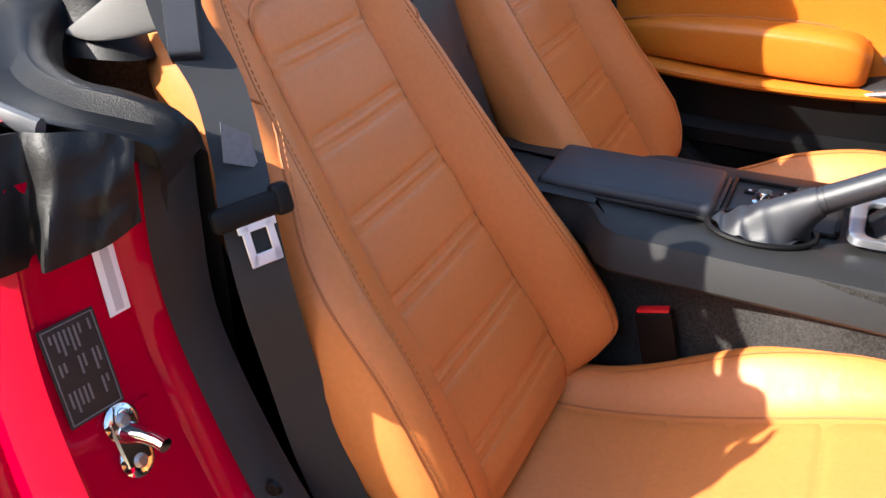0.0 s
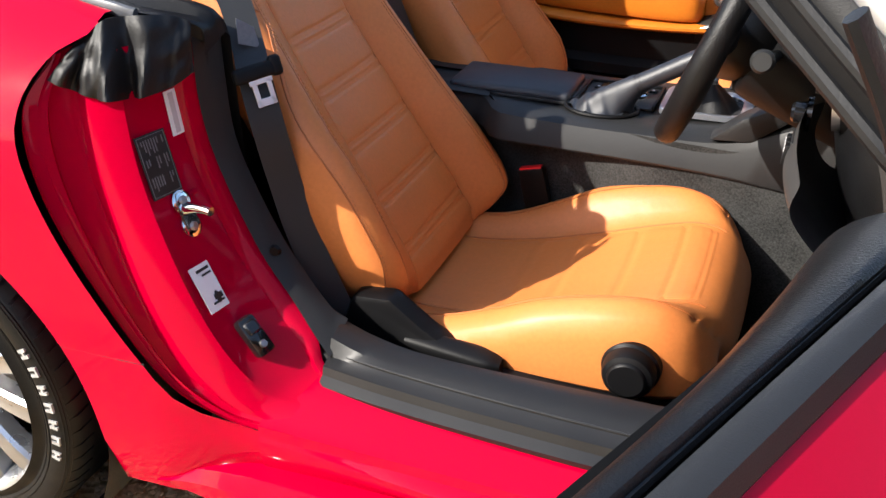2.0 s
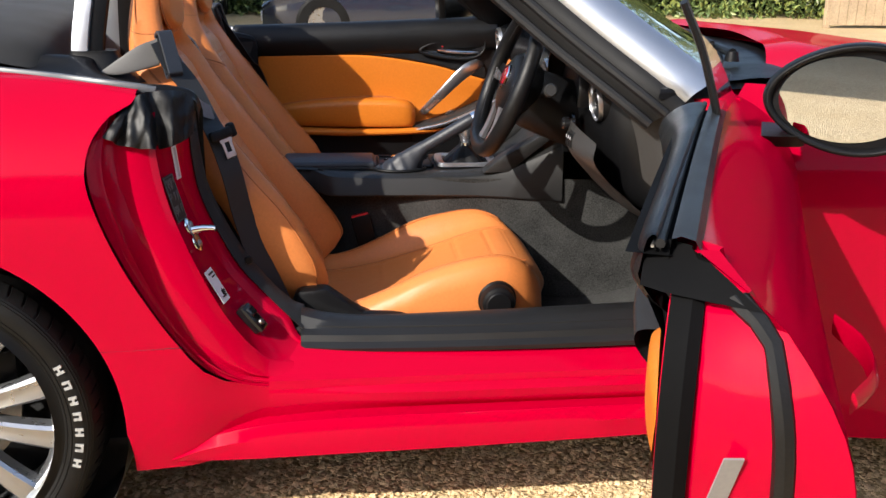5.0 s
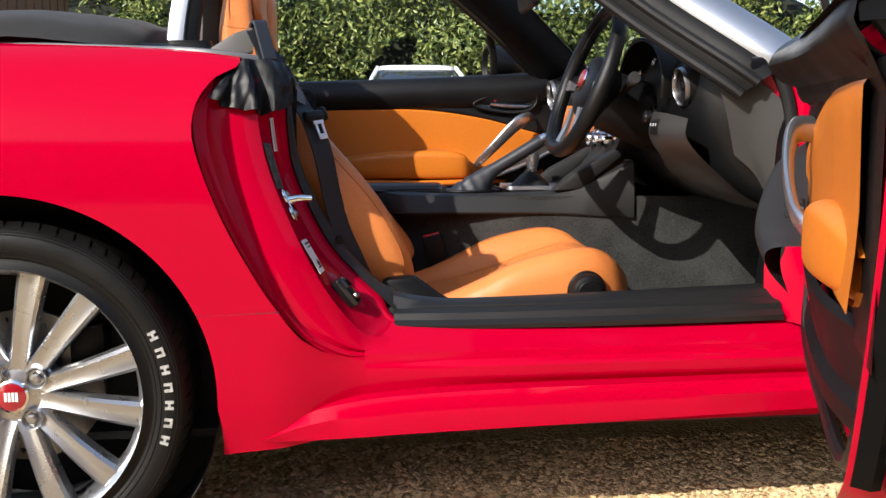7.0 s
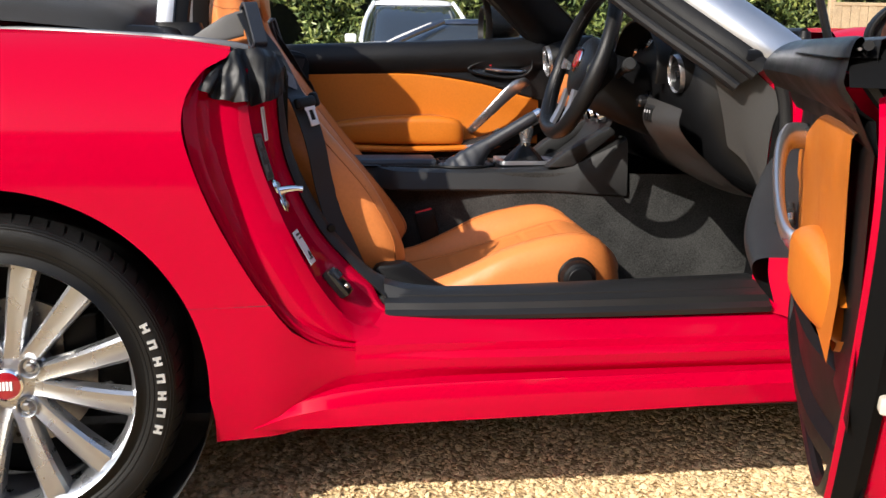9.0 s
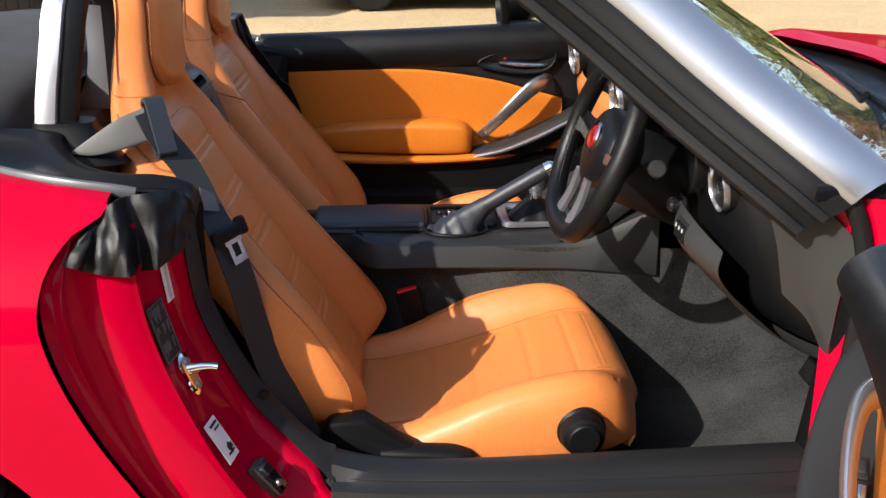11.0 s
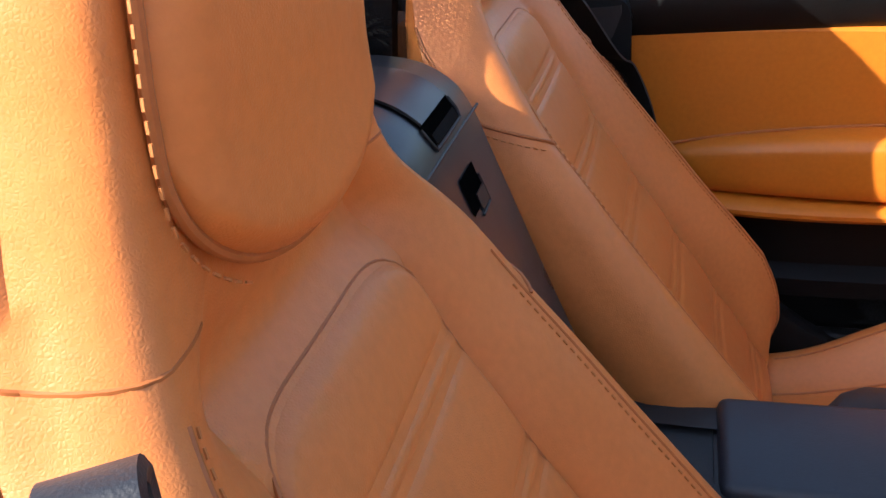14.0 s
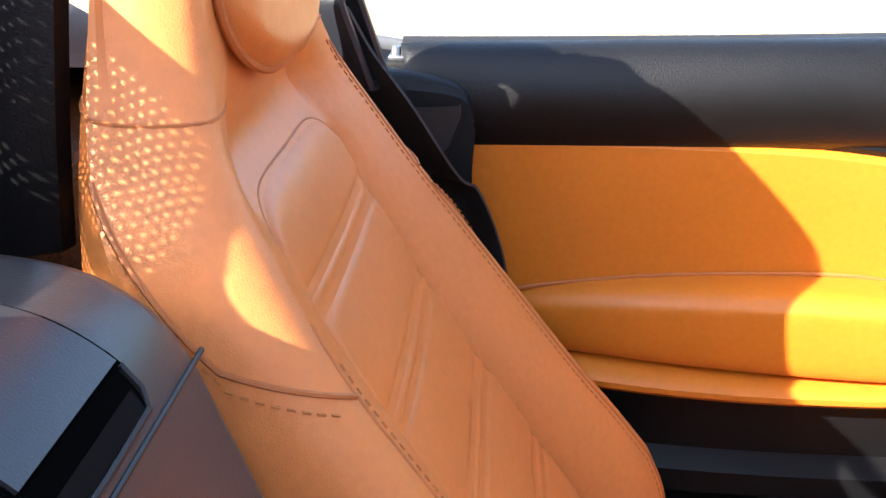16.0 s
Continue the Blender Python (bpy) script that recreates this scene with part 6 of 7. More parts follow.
# tongue: black cross bar with a bright slotted plate below it
tongue_x = Vector((0.037, 0.064, 0.006)).normalized()
tongue_z = Vector((0.016, -0.003, -0.046))
tongue_z = (tongue_z - tongue_x * tongue_z.dot(tongue_x)).normalized()
tongue_y = tongue_z.cross(tongue_x)
TM = Matrix.Translation((0.521, -0.584, 0.792)) @ Matrix((tongue_x, tongue_y, tongue_z)).transposed().to_4x4()
TN = 1 if tongue_y.y < 0 else -1
tg = part("tongue", turned(join(rbox(-0.037, 0.037, -0.007, 0.007, -0.012, 0.010, 0.006, 3), rbox(0.020, 0.038, -0.008, 0.008, -0.017, 0.012, 0.006, 3)), TM @ pose(0, 0.007 * TN, 0)), BLACK, belt_d, "black belt tongue with steel plate")
part("tongue_plate", turned(join(rbox(-0.015, -0.0075, -0.0012, 0.0012, 0.010, 0.046, 0.0008, 1), rbox(0.0075, 0.015, -0.0012, 0.0012, 0.010, 0.046, 0.0008, 1), rbox(-0.015, 0.015, -0.0012, 0.0012, 0.036, 0.047, 0.0008, 1), rbox(-0.018, 0.018, -0.0012, 0.0012, 0.008, 0.016, 0.0008, 1)), TM @ pose(0, 0.010 * TN, 0)), PLATE_STEEL, belt_d, "bright steel tongue plate")
part("belt_patch", turned(prism([(-0.004, -0.018), (0.018, 0.000), (0.018, 0.030), (-0.012, 0.016)], "y", -0.0005, 0.0005, 0), Matrix.Translation((0.486, -0.556, 0.840)) @ TM.to_3x3().to_4x4() @ pose(0, 0.006 * TN, 0)), PATCH, belt_d)


def guide(s, dx):
    """The belt guide arm: a pointed blade and a flat loop round the webbing."""
    def P(x, y, z):
        return Vector((x + dx, s * y, z))
    blade = loft([[P(0.292, 0.532, 0.905), P(0.293, 0.530, 0.908), P(0.292, 0.528, 0.905), P(0.292, 0.530, 0.903)], [P(0.325, 0.534, 0.905), P(0.328, 0.527, 0.932), P(0.326, 0.524, 0.908), P(0.325, 0.528, 0.902)],
                  [P(0.365, 0.532, 0.914), P(0.367, 0.524, 0.957), P(0.366, 0.520, 0.916), P(0.365, 0.526, 0.910)], [P(0.404, 0.524, 0.925), P(0.402, 0.514, 0.970), P(0.403, 0.510, 0.926), P(0.404, 0.517, 0.920)]], 20, 20, True, True)
    gd = part("belt_guide", blade, STRAP, car, "grey belt guide strap beside the head rest")
    # a strap loop: broad front and back faces, bent over at the top and the bottom
    ax = Vector((0.85, 0.50 * s * -1, 0.06)).normalized()
    up = Vector((-0.18, 0.34 * s * -1, 0.90))
    up = (up - ax * up.dot(ax)).normalized()
    fr = Matrix.Translation(P(0.424, 0.520, 0.940)) @ Matrix((ax, up.cross(ax), up)).transposed().to_4x4()
    path = [(0.0, -0.007, -0.040), (0.0, -0.009, -0.034), (0.0, -0.009, 0.0), (0.0, -0.009, 0.036), (0.0, -0.006, 0.043), (0.0, 0.004, 0.045), (0.0, 0.011, 0.042), (0.0, 0.013, 0.036), (0.0, 0.013, -0.034), (0.0, 0.010, -0.041), (0.0, 0.002, -0.043)]
    ring_pts = [Vector(p) for p in catmull(path, 48, True)]
    rows = []
    for i in range(49):
        a, b_ = ring_pts[i % 48], ring_pts[(i + 1) % 48]
        t = (b_ - a).normalized()
        nrm = Vector((1, 0, 0)).cross(t) * 0.0038
        rows.append([fr @ (a + Vector((x, 0, 0)) + nrm * k) for x, k in ((-0.0135, -1), (-0.0150, 0), (-0.0135, 1), (0.0135, 1), (0.0150, 0), (0.0135, -1))])
    lp = grid(rows, True)
    bmesh.ops.recalc_face_normals(lp, faces=lp.faces)
    part("loop", lp, LID_VINYL, gd, "dark grey plastic belt loop")


guide(-1, 0.0)
guide(1, -0.035)


# door mirrors
def door_mirror(m, nm="door_mirror"):
    """A mirror housing in a frame with x to the rear, y inboard."""
    h = part(nm, turned(loft([[(x, -0.10 + w * math.cos(q) * (1.0 if math.cos(q) > 0 else 1.0), 0.0 + hh * math.sin(q) * (1 - 0.18 * math.cos(q))) for q in np.linspace(0, 2 * math.pi, 24, endpoint=False)]
                              for x, w, hh in ((-0.10, 0.02, 0.015), (-0.09, 0.06, 0.04), (-0.05, 0.092, 0.062), (0.0, 0.105, 0.072), (0.03, 0.104, 0.072), (0.034, 0.098, 0.066), (0.022, 0.094, 0.062))], 30, 44, True, True), m), BLACK, car, "black door mirror with glass facing rearward")
    part("mirror_glass", turned(lathe([(0.0, 0.0), (1.0, 0.0)], 44, "x"), m @ Matrix.Translation((0.0245, -0.10, 0.0)) @ Matrix.Diagonal((1, 0.086, 0.056, 1))), MIRROR, h, "mirror glass")
    part("stalk", turned(loft([[(0.0 + a * k, 0.005 + b_, -0.085 + 0.03 * k) for a, b_ in ((-0.05, -0.05), (0.03, -0.05), (0.035, 0.03), (-0.05, 0.04))] for k in (0.6, 1.0, 1.2)], 8, 20, True, True), m), BLACK, h)
    return h


# ---- doors: s from the hinge to the rear, n inward, z up ----
def door_m(theta, left=False):
    shut = Matrix(((-1, 0, 0, 1.475), (0, 1, 0, -0.785), (0, 0, 1, 0), (0, 0, 0, 1)))
    m = Matrix.Translation((1.50, -0.715, 0)) @ pose(0, 0, 0, 0, 0, theta) @ Matrix.Translation((-1.50, 0.715, 0)) @ shut
    return (Matrix.Diagonal((1, -1, 1, 1)) if left else Matrix()) @ m


# rear edge of the skin by height
D_REAR = [(0.345, 0.86), (0.37, 0.915), (0.42, 0.985), (0.54, 1.062), (0.683, 1.125), (0.75, 1.145), (0.788, 1.146), (0.827, 1.135), (0.87, 1.10), (0.90, 1.06)]


def door(theta, left, label):
    M = door_m(theta, left)

    def put(bm, shift=0.028 if left else -0.008):
        for v in bm.verts:
            if not left and shift and v.co.z < 0.84 and v.co.y > 0.09:
                v.co.y = 0.09 + (v.co.y - 0.09) * 0.78
            more = 0.024 * min(1, max(0, (v.co.z - 0.84) / 0.03)) if shift and not left else 0
            v.co.y += (shift + more) * min(1, max(0, (v.co.y - 0.01) / 0.05))
        turned(bm, M)
        bmesh.ops.recalc_face_normals(bm, faces=bm.faces)
        return bm

    def skin_n(s, z):
        return -(interp(z, SIDE) - 0.785) + 0.004 * math.sin(s * 3) + 0.5 * max(0, z - 0.865)
    rows = []
    for f in np.linspace(0, 1, 30):
        row = []
        for z in np.linspace(0.345, 0.90, 26):
            se = interp(z, D_REAR)
            s = 0.012 + f * (se - 0.012)
            row.append((s, skin_n(s, z) + 0.001, z))
        rows.append(row)
    skin = grid(rows)
    d = part("door", put(skin, 0), PAINT, car, label)
    # shut face at the rear end and the front end, and the bottom edge
    zs = np.linspace(0.345, 0.90, 26)
    face = [[(interp(z, D_REAR) - a, skin_n(1, z) * (1 - b) + b * nn, z) for z in zs] for a, b, nn in ((0.0, 0, 0), (0.006, 0.35, 0.03), (0.016, 0.8, 0.055), (0.028, 1.0, 0.075), (0.05, 1.0, 0.10))]
    part("shut_face", put(grid(face), 0), PAINT, d, "dark red rear edge of the door")
    zu = np.linspace(0.42, 0.895, 22)
    part("end_trim", put(grid([[(interp(z, D_REAR) - a + 0.005, skin_n(1, z) * (1 - b) + b * nn, z) for z in zu] for a, b, nn in ((0.026, 1.0, 0.070), (0.020, 1.0, 0.080), (0.030, 1.0, 0.098))]), 0), MATT, d, "black plastic trim on the door end")
    zc_ = np.linspace(0.868, 0.902, 5)
    part("end_cap", put(grid([[(interp(z, D_REAR) - a + 0.005, skin_n(1, z) * (1 - b) + b * nn, z) for z in zc_] for a, b, nn in ((0.000, 0.1, 0.075), (0.010, 0.7, 0.085), (0.022, 1.0, 0.105), (0.035, 1.0, 0.125))]), 0), MATT, d)
    part("front_face", put(grid([[(0.012, skin_n(0, z), z) for z in zs], [(0.02, 0.09, z) for z in zs]])), PAINT, d)
    part("bottom_face", put(grid([[(s, skin_n(s, 0.345), 0.345) for s in np.linspace(0.012, 0.86, 12)], [(s, 0.07, 0.36) for s in np.linspace(0.012, 0.84, 12)]])), PAINT, d)
    # seals
    part("door_seal", put(tube([(interp(z, D_REAR) - 0.012, max(0.018 + skin_n(1, z) * 0.4, skin_n(1, z) + 0.014), z) for z in np.linspace(0.35, 0.87, 24)], 0.010, 8, smooth=40)), RUBBER, d, "black rubber door seal")
    part("door_seal", put(tube([(0.06, 0.094, 0.80), (0.05, 0.094, 0.45), (0.14, 0.094, 0.375), (0.5, 0.094, 0.37), (0.80, 0.094, 0.39), (0.92, 0.092, 0.50), (1.02, 0.092, 0.68), (1.055, 0.090, 0.80), (1.05, 0.088, 0.87)], 0.011, 8, smooth=70)), RUBBER, d)
    # waist strip, window slot and top roll
    top = (lambda s: 0.909 + 0.048 * (1 - s) * (0.6 + 0.4 * (1 - s))) if left else (lambda s: 0.907 + 0.010 * (1 - s))
    ss = np.linspace(0.15 if left else 0.27, 1.06, 40)
    wo = lambda s: skin_n(s, 0.90)
    part("waist_strip", put(grid([[(s, wo(s) - 0.002, 0.893), (s, wo(s) - 0.004, top(s) - 0.010), (s, wo(s) + 0.002, top(s) + 0.001), (s, wo(s) + 0.014, top(s) + 0.004), (s, wo(s) + 0.022, top(s) + 0.001), (s, wo(s) + 0.024, top(s) - 0.03)] for s in ss]), 0), GREY_PLASTIC, d, "satin black waist rail")
    part("glass_slot", put(grid([[(s, wo(s) + 0.020, top(s) - 0.014), (s, wo(s) + 0.060, top(s) - 0.014)] for s in ss]), 0), MATT, d)
    part("glass_slot_seal", put(tube([(s, wo(s) + 0.031, top(s) - 0.004) for s in ss], 0.0045, 8), 0), RUBBER, d)
    part("glass_edge", put(tube([(s, wo(s) + 0.0375, top(s) - 0.007) for s in ss], 0.0016, 6), 0), SATIN, d, "thin bright edge of the lowered window")
    ctrl = []
    s0 = 0.0 if left else 0.085
    for s, e in ((0.215 + s0, 0.62), (0.222 + s0, 0.88), (0.25 + s0, 1.0), (0.44, 1.0), (0.60, 1.0), (0.80, 1.0), (0.96, 1.0), (1.02, 0.97), (1.048, 0.85), (1.058, 0.55)):
        zt = top(s)
        nm = 0.138 if left else interp(s, [(0.30, 0.168), (0.45, 0.148), (0.6, 0.134), (1.06, 0.126)])
        n0_ = 0.092 if left else 0.100
        ctrl.append([(s, n0_ - 0.004, zt - 0.012), (s, n0_, zt + 0.004 * e), (s, n0_ + (nm - n0_) * 0.5 * e, zt - 0.002), (s, n0_ + (nm - 0.006 - n0_) * e, zt - 0.024), (s, n0_ + (nm - n0_) * e, zt - 0.052), (s, n0_ + (nm - 0.008 - n0_) * e, zt - 0.085), (s, n0_ + (nm - 0.020 - n0_) * e, zt - 0.10)])
    part("door_top_roll", put(loft(ctrl, 50, 24)), BLACK_SOFT, d, "padded black vinyl door top")
    # lined panel: tan field, arm rest, pocket
    def tan_top(s):
        return interp(s, [(0.10, 0.70), (0.22, 0.735), (0.32, 0.762), (0.43, 0.792), (0.62, 0.820), (0.81, 0.826), (1.0, 0.824)])
    rows = []
    for s in np.linspace(0.24, 0.985, 40):
        zt = tan_top(s)
        rows.append([(s, 0.112, zt + 0.002), (s, 0.122, zt - 0.001), (s, 0.126, zt - 0.006), (s, 0.125, zt - 0.05), (s, 0.122, 0.70 if zt > 0.76 else zt - 0.06), (s, 0.124, 0.66), (s, 0.13, 0.60)])
    part("leather_panel", put(grid(rows)), TAN_DOOR, d, "tan leather door panel")
    rows = []
    for s in np.linspace(0.12, 1.06, 50):
        zt = tan_top(s)
        rows.append([(s, 0.112, top(s) - 0.095), (s, 0.116, max(zt + 0.03, 0.80 if s < 0.3 else 0)), (s, 0.122, zt + 0.006), (s, 0.112, zt - 0.01), (s, 0.11, 0.62), (s, 0.11, 0.56)])
    part("door_lining", put(grid(rows)), BLACK_SOFT, d, "black vinyl door lining")
    ctrl = []
    a0, n0 = (0.0, 0.0) if left else (0.17, -0.03)
    for s, z1, n1 in ((0.488, 0.645, 0.15), (0.494, 0.660, 0.175), (0.52, 0.678, 0.190), (0.58, 0.686, 0.192), (0.70, 0.685, 0.184), (0.82, 0.676, 0.168), (0.92, 0.661, 0.145), (0.97, 0.650, 0.128)):
        s += a0 * (1 - (s - 0.488) / 0.49)
        n1 += n0
        ctrl.append([(s, 0.118, z1 + 0.004), (s, n1 - 0.025, z1 + 0.004), (s, n1 - 0.006, z1 - 0.004), (s, n1, z1 - 0.02), (s, n1 - 0.002, 0.612 if z1 > 0.65 else z1 - 0.02), (s, n1 - 0.02, 0.600 if z1 > 0.65 else z1 - 0.03), (s, 0.118, 0.600 if z1 > 0.65 else z1 - 0.03)])
    part("arm_rest", put(loft(ctrl, 40, 30)), TAN_DOOR, d, "padded tan leather arm rest")
    if left:
        part("seam", put(tube([(s + a0 * (1 - (s - 0.488) / 0.49), 0.1265, z) for s, z in ((0.50, 0.672), (0.58, 0.691), (0.70, 0.690), (0.82, 0.681), (0.92, 0.666), (0.985, 0.652))], 0.0022, 6, smooth=30)), TAN_SEAM, d)
        part("seam", put(tube([(s, 0.127, 0.607) for s in np.linspace(0.42 + a0, 0.99, 20)], 0.0025, 6)), TAN_SEAM, d)
    rows = []
    for s in np.linspace(0.30 + a0, 1.0, 40):
        n1 = n0 + interp(s - a0 * (1 - s), [(0.30, 0.14), (0.42, 0.185), (0.60, 0.20), (0.85, 0.185), (1.0, 0.14)])
        z1 = interp(s, [(0.30, 0.612), (0.45, 0.600), (0.7, 0.594), (1.0, 0.600)])
        rows.append([(s, 0.118, z1 + 0.003), (s, n1 - 0.008, z1), (s, n1, z1 - 0.006), (s, n1, z1 - 0.012), (s, n1 - 0.006, z1 - 0.018), (s, 0.118, z1 - 0.022)])
    rows.insert(0, [(p[0] - 0.012, 0.118 + 0.3 * (p[1] - 0.118), p[2] - 0.002) for p in rows[0]])
    rows.insert(0, [(p[0] - 0.004, 0.110, p[2]) for p in rows[0]])
    if left:
        part("lower_shelf", put(grid(rows)), TAN_DOOR, d, "tan leather lower shelf of the door")
    rows = []
    for s in np.linspace(0.10, 1.0, 40):
        n1 = n0 * 0.7 + interp(s, [(0.10, 0.125), (0.30, 0.165), (0.5, 0.185), (0.8, 0.18), (1.0, 0.135)])
        lo = interp(s, [(0.10, 0.45), (0.8, 0.445), (0.92, 0.465), (1.0, 0.52)])
        e = 0.0 if left else 1.0
        rows.append([(s, n1 - 0.03, 0.585), (s, n1 - 0.022, 0.575), (s, n1 - 0.022 - 0.02 * e, 0.50), (s, n1 - 0.03 * e, 0.485), (s, n1 + 0.002 - 0.036 * e, 0.46), (s, n1 - 0.012 - 0.036 * e, lo + 0.012), (s, n1 - 0.03 - 0.036 * e, lo), (s, 0.06, lo)])
    rows.insert(0, [(p[0] - 0.01, 0.08 + 0.55 * (p[1] - 0.08), p[2]) for p in rows[0]])
    rows.insert(0, [(p[0] - 0.004, 0.08, p[2]) for p in rows[0]])
    rows.append([(p[0] + 0.01, 0.08 + 0.55 * (p[1] - 0.08), p[2]) for p in rows[-1]])
    rows.append([(p[0] + 0.004, 0.08, p[2]) for p in rows[-1]])
    part("door_pocket", put(grid(rows)), BLACK, d, "black plastic door pocket")
    # switch panel sweeping forward and up
    sb = 0.0 if left else 0.042
    sw_ = part("switch_panel", put(loft([[(s, 0.12, z), (s, n_ - 0.02 + sb * f, z - 0.003), (s, n_ + sb * f, z - 0.016), (s, n_ - 0.01 + sb * f, z - 0.04), (s, n_ - 0.03 + sb * f * 0.5, z - 0.07)]
                                         for s, n_, z, f in ((0.50, 0.182, 0.605, 0.7), (0.40, 0.186, 0.632, 1.0), (0.30, 0.176, 0.672, 1.0), (0.20, 0.158, 0.722, 0.7), (0.13, 0.136, 0.748, 0.2))], 24, 20)), GREY_PLASTIC, d, "charcoal switch panel")
    if left:
        part("switch_trim", put(tube([(0.54, 0.186, 0.578), (0.48, 0.188, 0.594), (0.40, 0.190, 0.612), (0.30, 0.180, 0.650), (0.20, 0.162, 0.698), (0.13, 0.140, 0.728)], [0.002, 0.006, 0.007, 0.006, 0.004], 10, smooth=24)), SATIN, sw_, "thin silver trim line")
    n_sw = 4 if not left else 1
    for k in range(n_sw):
        s0, nn = 0.375 - 0.032 * (k // 2), 0.142 + 0.022 * (k % 2)
        z0 = 0.640 + 0.38 * (0.375 - s0)
        rec = part("window_switch", put(turned(rbox(-0.016, 0.016, -0.009, 0.009, -0.004, 0.0035, 0.0015), Matrix.Translation((s0, nn, z0 + 0.002)) @ pose(0, 0, 0, 0, 20, 0))), INK, sw_)
        part("rocker", put(turned(rbox(-0.009, 0.009, -0.006, 0.006, 0.0, 0.007, 0.002), Matrix.Translation((s0, nn, z0 + 0.002)) @ pose(0, 0, 0, 0, 26, 0))), SATIN if k == 0 else GREY_PLASTIC, sw_)
    # pull handle: slanting satin bar
    if left:
        hp = [(0.466, 0.128, 0.640), (0.452, 0.165, 0.660), (0.410, 0.186, 0.706), (0.360, 0.192, 0.758), (0.325, 0.186, 0.786), (0.292, 0.160, 0.798), (0.270, 0.125, 0.796)]
    else:
        hp = [(0.565, 0.125, 0.632), (0.545, 0.158, 0.648), (0.49, 0.172, 0.686), (0.43, 0.174, 0.738), (0.39, 0.160, 0.770), (0.365, 0.118, 0.772)]
    hr = [0.011, 0.013, 0.016, 0.020, 0.022, 0.017, 0.007] if left else [0.022, 0.017, 0.0165, 0.019, 0.022, 0.02]
    pl = part("pull_handle", put(tube(hp, hr, 18, smooth=40, flat=0.45 if left else 0.62, up=(0.35, 0.2, 0.9))), SATIN, d, "satin silver door pull handle")
    # release lever in its teardrop bowl
    tear = lambda q, r, n_: (0.345 + r * 0.105 * math.cos(q) * (1 + 0.22 * math.cos(q)), n_, 0.850 + r * 0.037 * math.sin(q) * (1 - 0.32 * math.cos(q)) - 0.10 * r * 0.105 * math.cos(q))
    part("lever_bowl_rim", put(tube([tear(q, 1.0, 0.132) for q in np.linspace(0, 2 * math.pi, 48, endpoint=False)], 0.0038, 8, closed=True)), BLACK_SOFT, d)
    part("lever_bowl", put(grid([[tear(q, r, 0.131 - 0.02 * (1 - r)) for q in np.linspace(0, 2 * math.pi, 48, endpoint=False)] for r in (1.0, 0.7, 0.3)], True)), GLOSS, d, "black teardrop bowl")
    part("release_lever", put(loft([[(0.418, 0.128, 0.846), (0.418, 0.137, 0.842), (0.418, 0.128, 0.834)], [(0.37, 0.131, 0.846), (0.37, 0.143, 0.838), (0.37, 0.131, 0.828)], [(0.31, 0.131, 0.842), (0.31, 0.141, 0.835), (0.31, 0.131, 0.827)], [(0.285, 0.128, 0.838), (0.285, 0.133, 0.835), (0.285, 0.128, 0.831)]], 18, 12, True, True)), CHROME, d, "chrome door release lever")
    part("lock_flag", put(rbox(0.398, 0.405, 0.122, 0.132, 0.850, 0.862, 0.001)), RED_PLASTIC, d, "small red lock flag")
    # fixed quarter glass and its frame
    zt = top(0.25)
    part("quarter_frame", put(tube([(0.395, 0.072, top(0.395) - 0.01), (0.405, 0.102, 1.00), (0.425, 0.135, 1.075)], 0.0115, 8, flat=0.55, smooth=16)), RUBBER, d, "black quarter window frame")
    qg = part("quarter_glass", put(thick(grid([[(0.385, 0.070, top(0.39) - 0.01), (0.14, 0.055, top(0.14) - 0.01)], [(0.40, 0.104, 1.01), (0.28, 0.088, 0.995)], [(0.415, 0.128, 1.06), (0.39, 0.124, 1.045)]]), 0.004)), GLASS, d, "small quarter window")
    qg.visible_shadow = False
    part("door_handle", put(loft([[(0.80, -0.062, 0.742), (0.80, -0.068, 0.752), (0.80, -0.062, 0.766)], [(0.87, -0.085, 0.740), (0.87, -0.092, 0.752), (0.87, -0.085, 0.768)], [(0.95, -0.085, 0.742), (0.95, -0.092, 0.754), (0.95, -0.085, 0.770)], [(1.01, -0.062, 0.746), (1.01, -0.068, 0.756), (1.01, -0.062, 0.768)]], 20, 14, True, True)), PAINT, d, "body-coloured outer door handle")
    # latch, bolts, strip on the shut face
    if not left:
        se = lambda z: interp(z, D_REAR) - 0.022
        part("latch_mouth", put(rbox(se(0.60) - 0.015, se(0.60) + 0.016, 0.030, 0.085, 0.588, 0.604, 0.003)), BEIGE, d, "cream plastic latch mouth")
        part("latch_gap", put(rbox(se(0.60) - 0.010, se(0.60) + 0.0185, 0.028, 0.044, 0.592, 0.600, 0.001)), INK, d)
        part("sticker", put(turned(rbox(-0.001, 0.001, -0.010, 0.010, -0.032, 0.032, 0), Matrix.Translation((se(0.725) + 0.012, 0.046, 0.725)) @ pose(0, 0, 0, 4, 24, -20))), FOIL, d, "pale silver foil strip sticker")
        for n_, z_ in ((0.060, 0.640), (0.062, 0.555), (0.035, 0.557)):
            part("bolt", put(lathe([(0, 0.006), (0.005, 0.006), (0.007, 0.0)], 12, "x", (se(z_) + 0.012, n_, z_))), INK, d)
        part("check_block", put(rbox(se(0.44) - 0.03, se(0.44) + 0.016, 0.03, 0.075, 0.415, 0.455, 0.006)), GLOSS, d, "glossy black door wedge")
    # outside mirror
    mm = M @ Matrix.Translation((0.36, 0.0, 0.978) if left else (0.22, 0.02, 0.925)) @ (Matrix() if left else Matrix.Diagonal((1.15, 1.2, 1.2, 1)))
    hm = door_mirror(mm)
    hm.parent = d
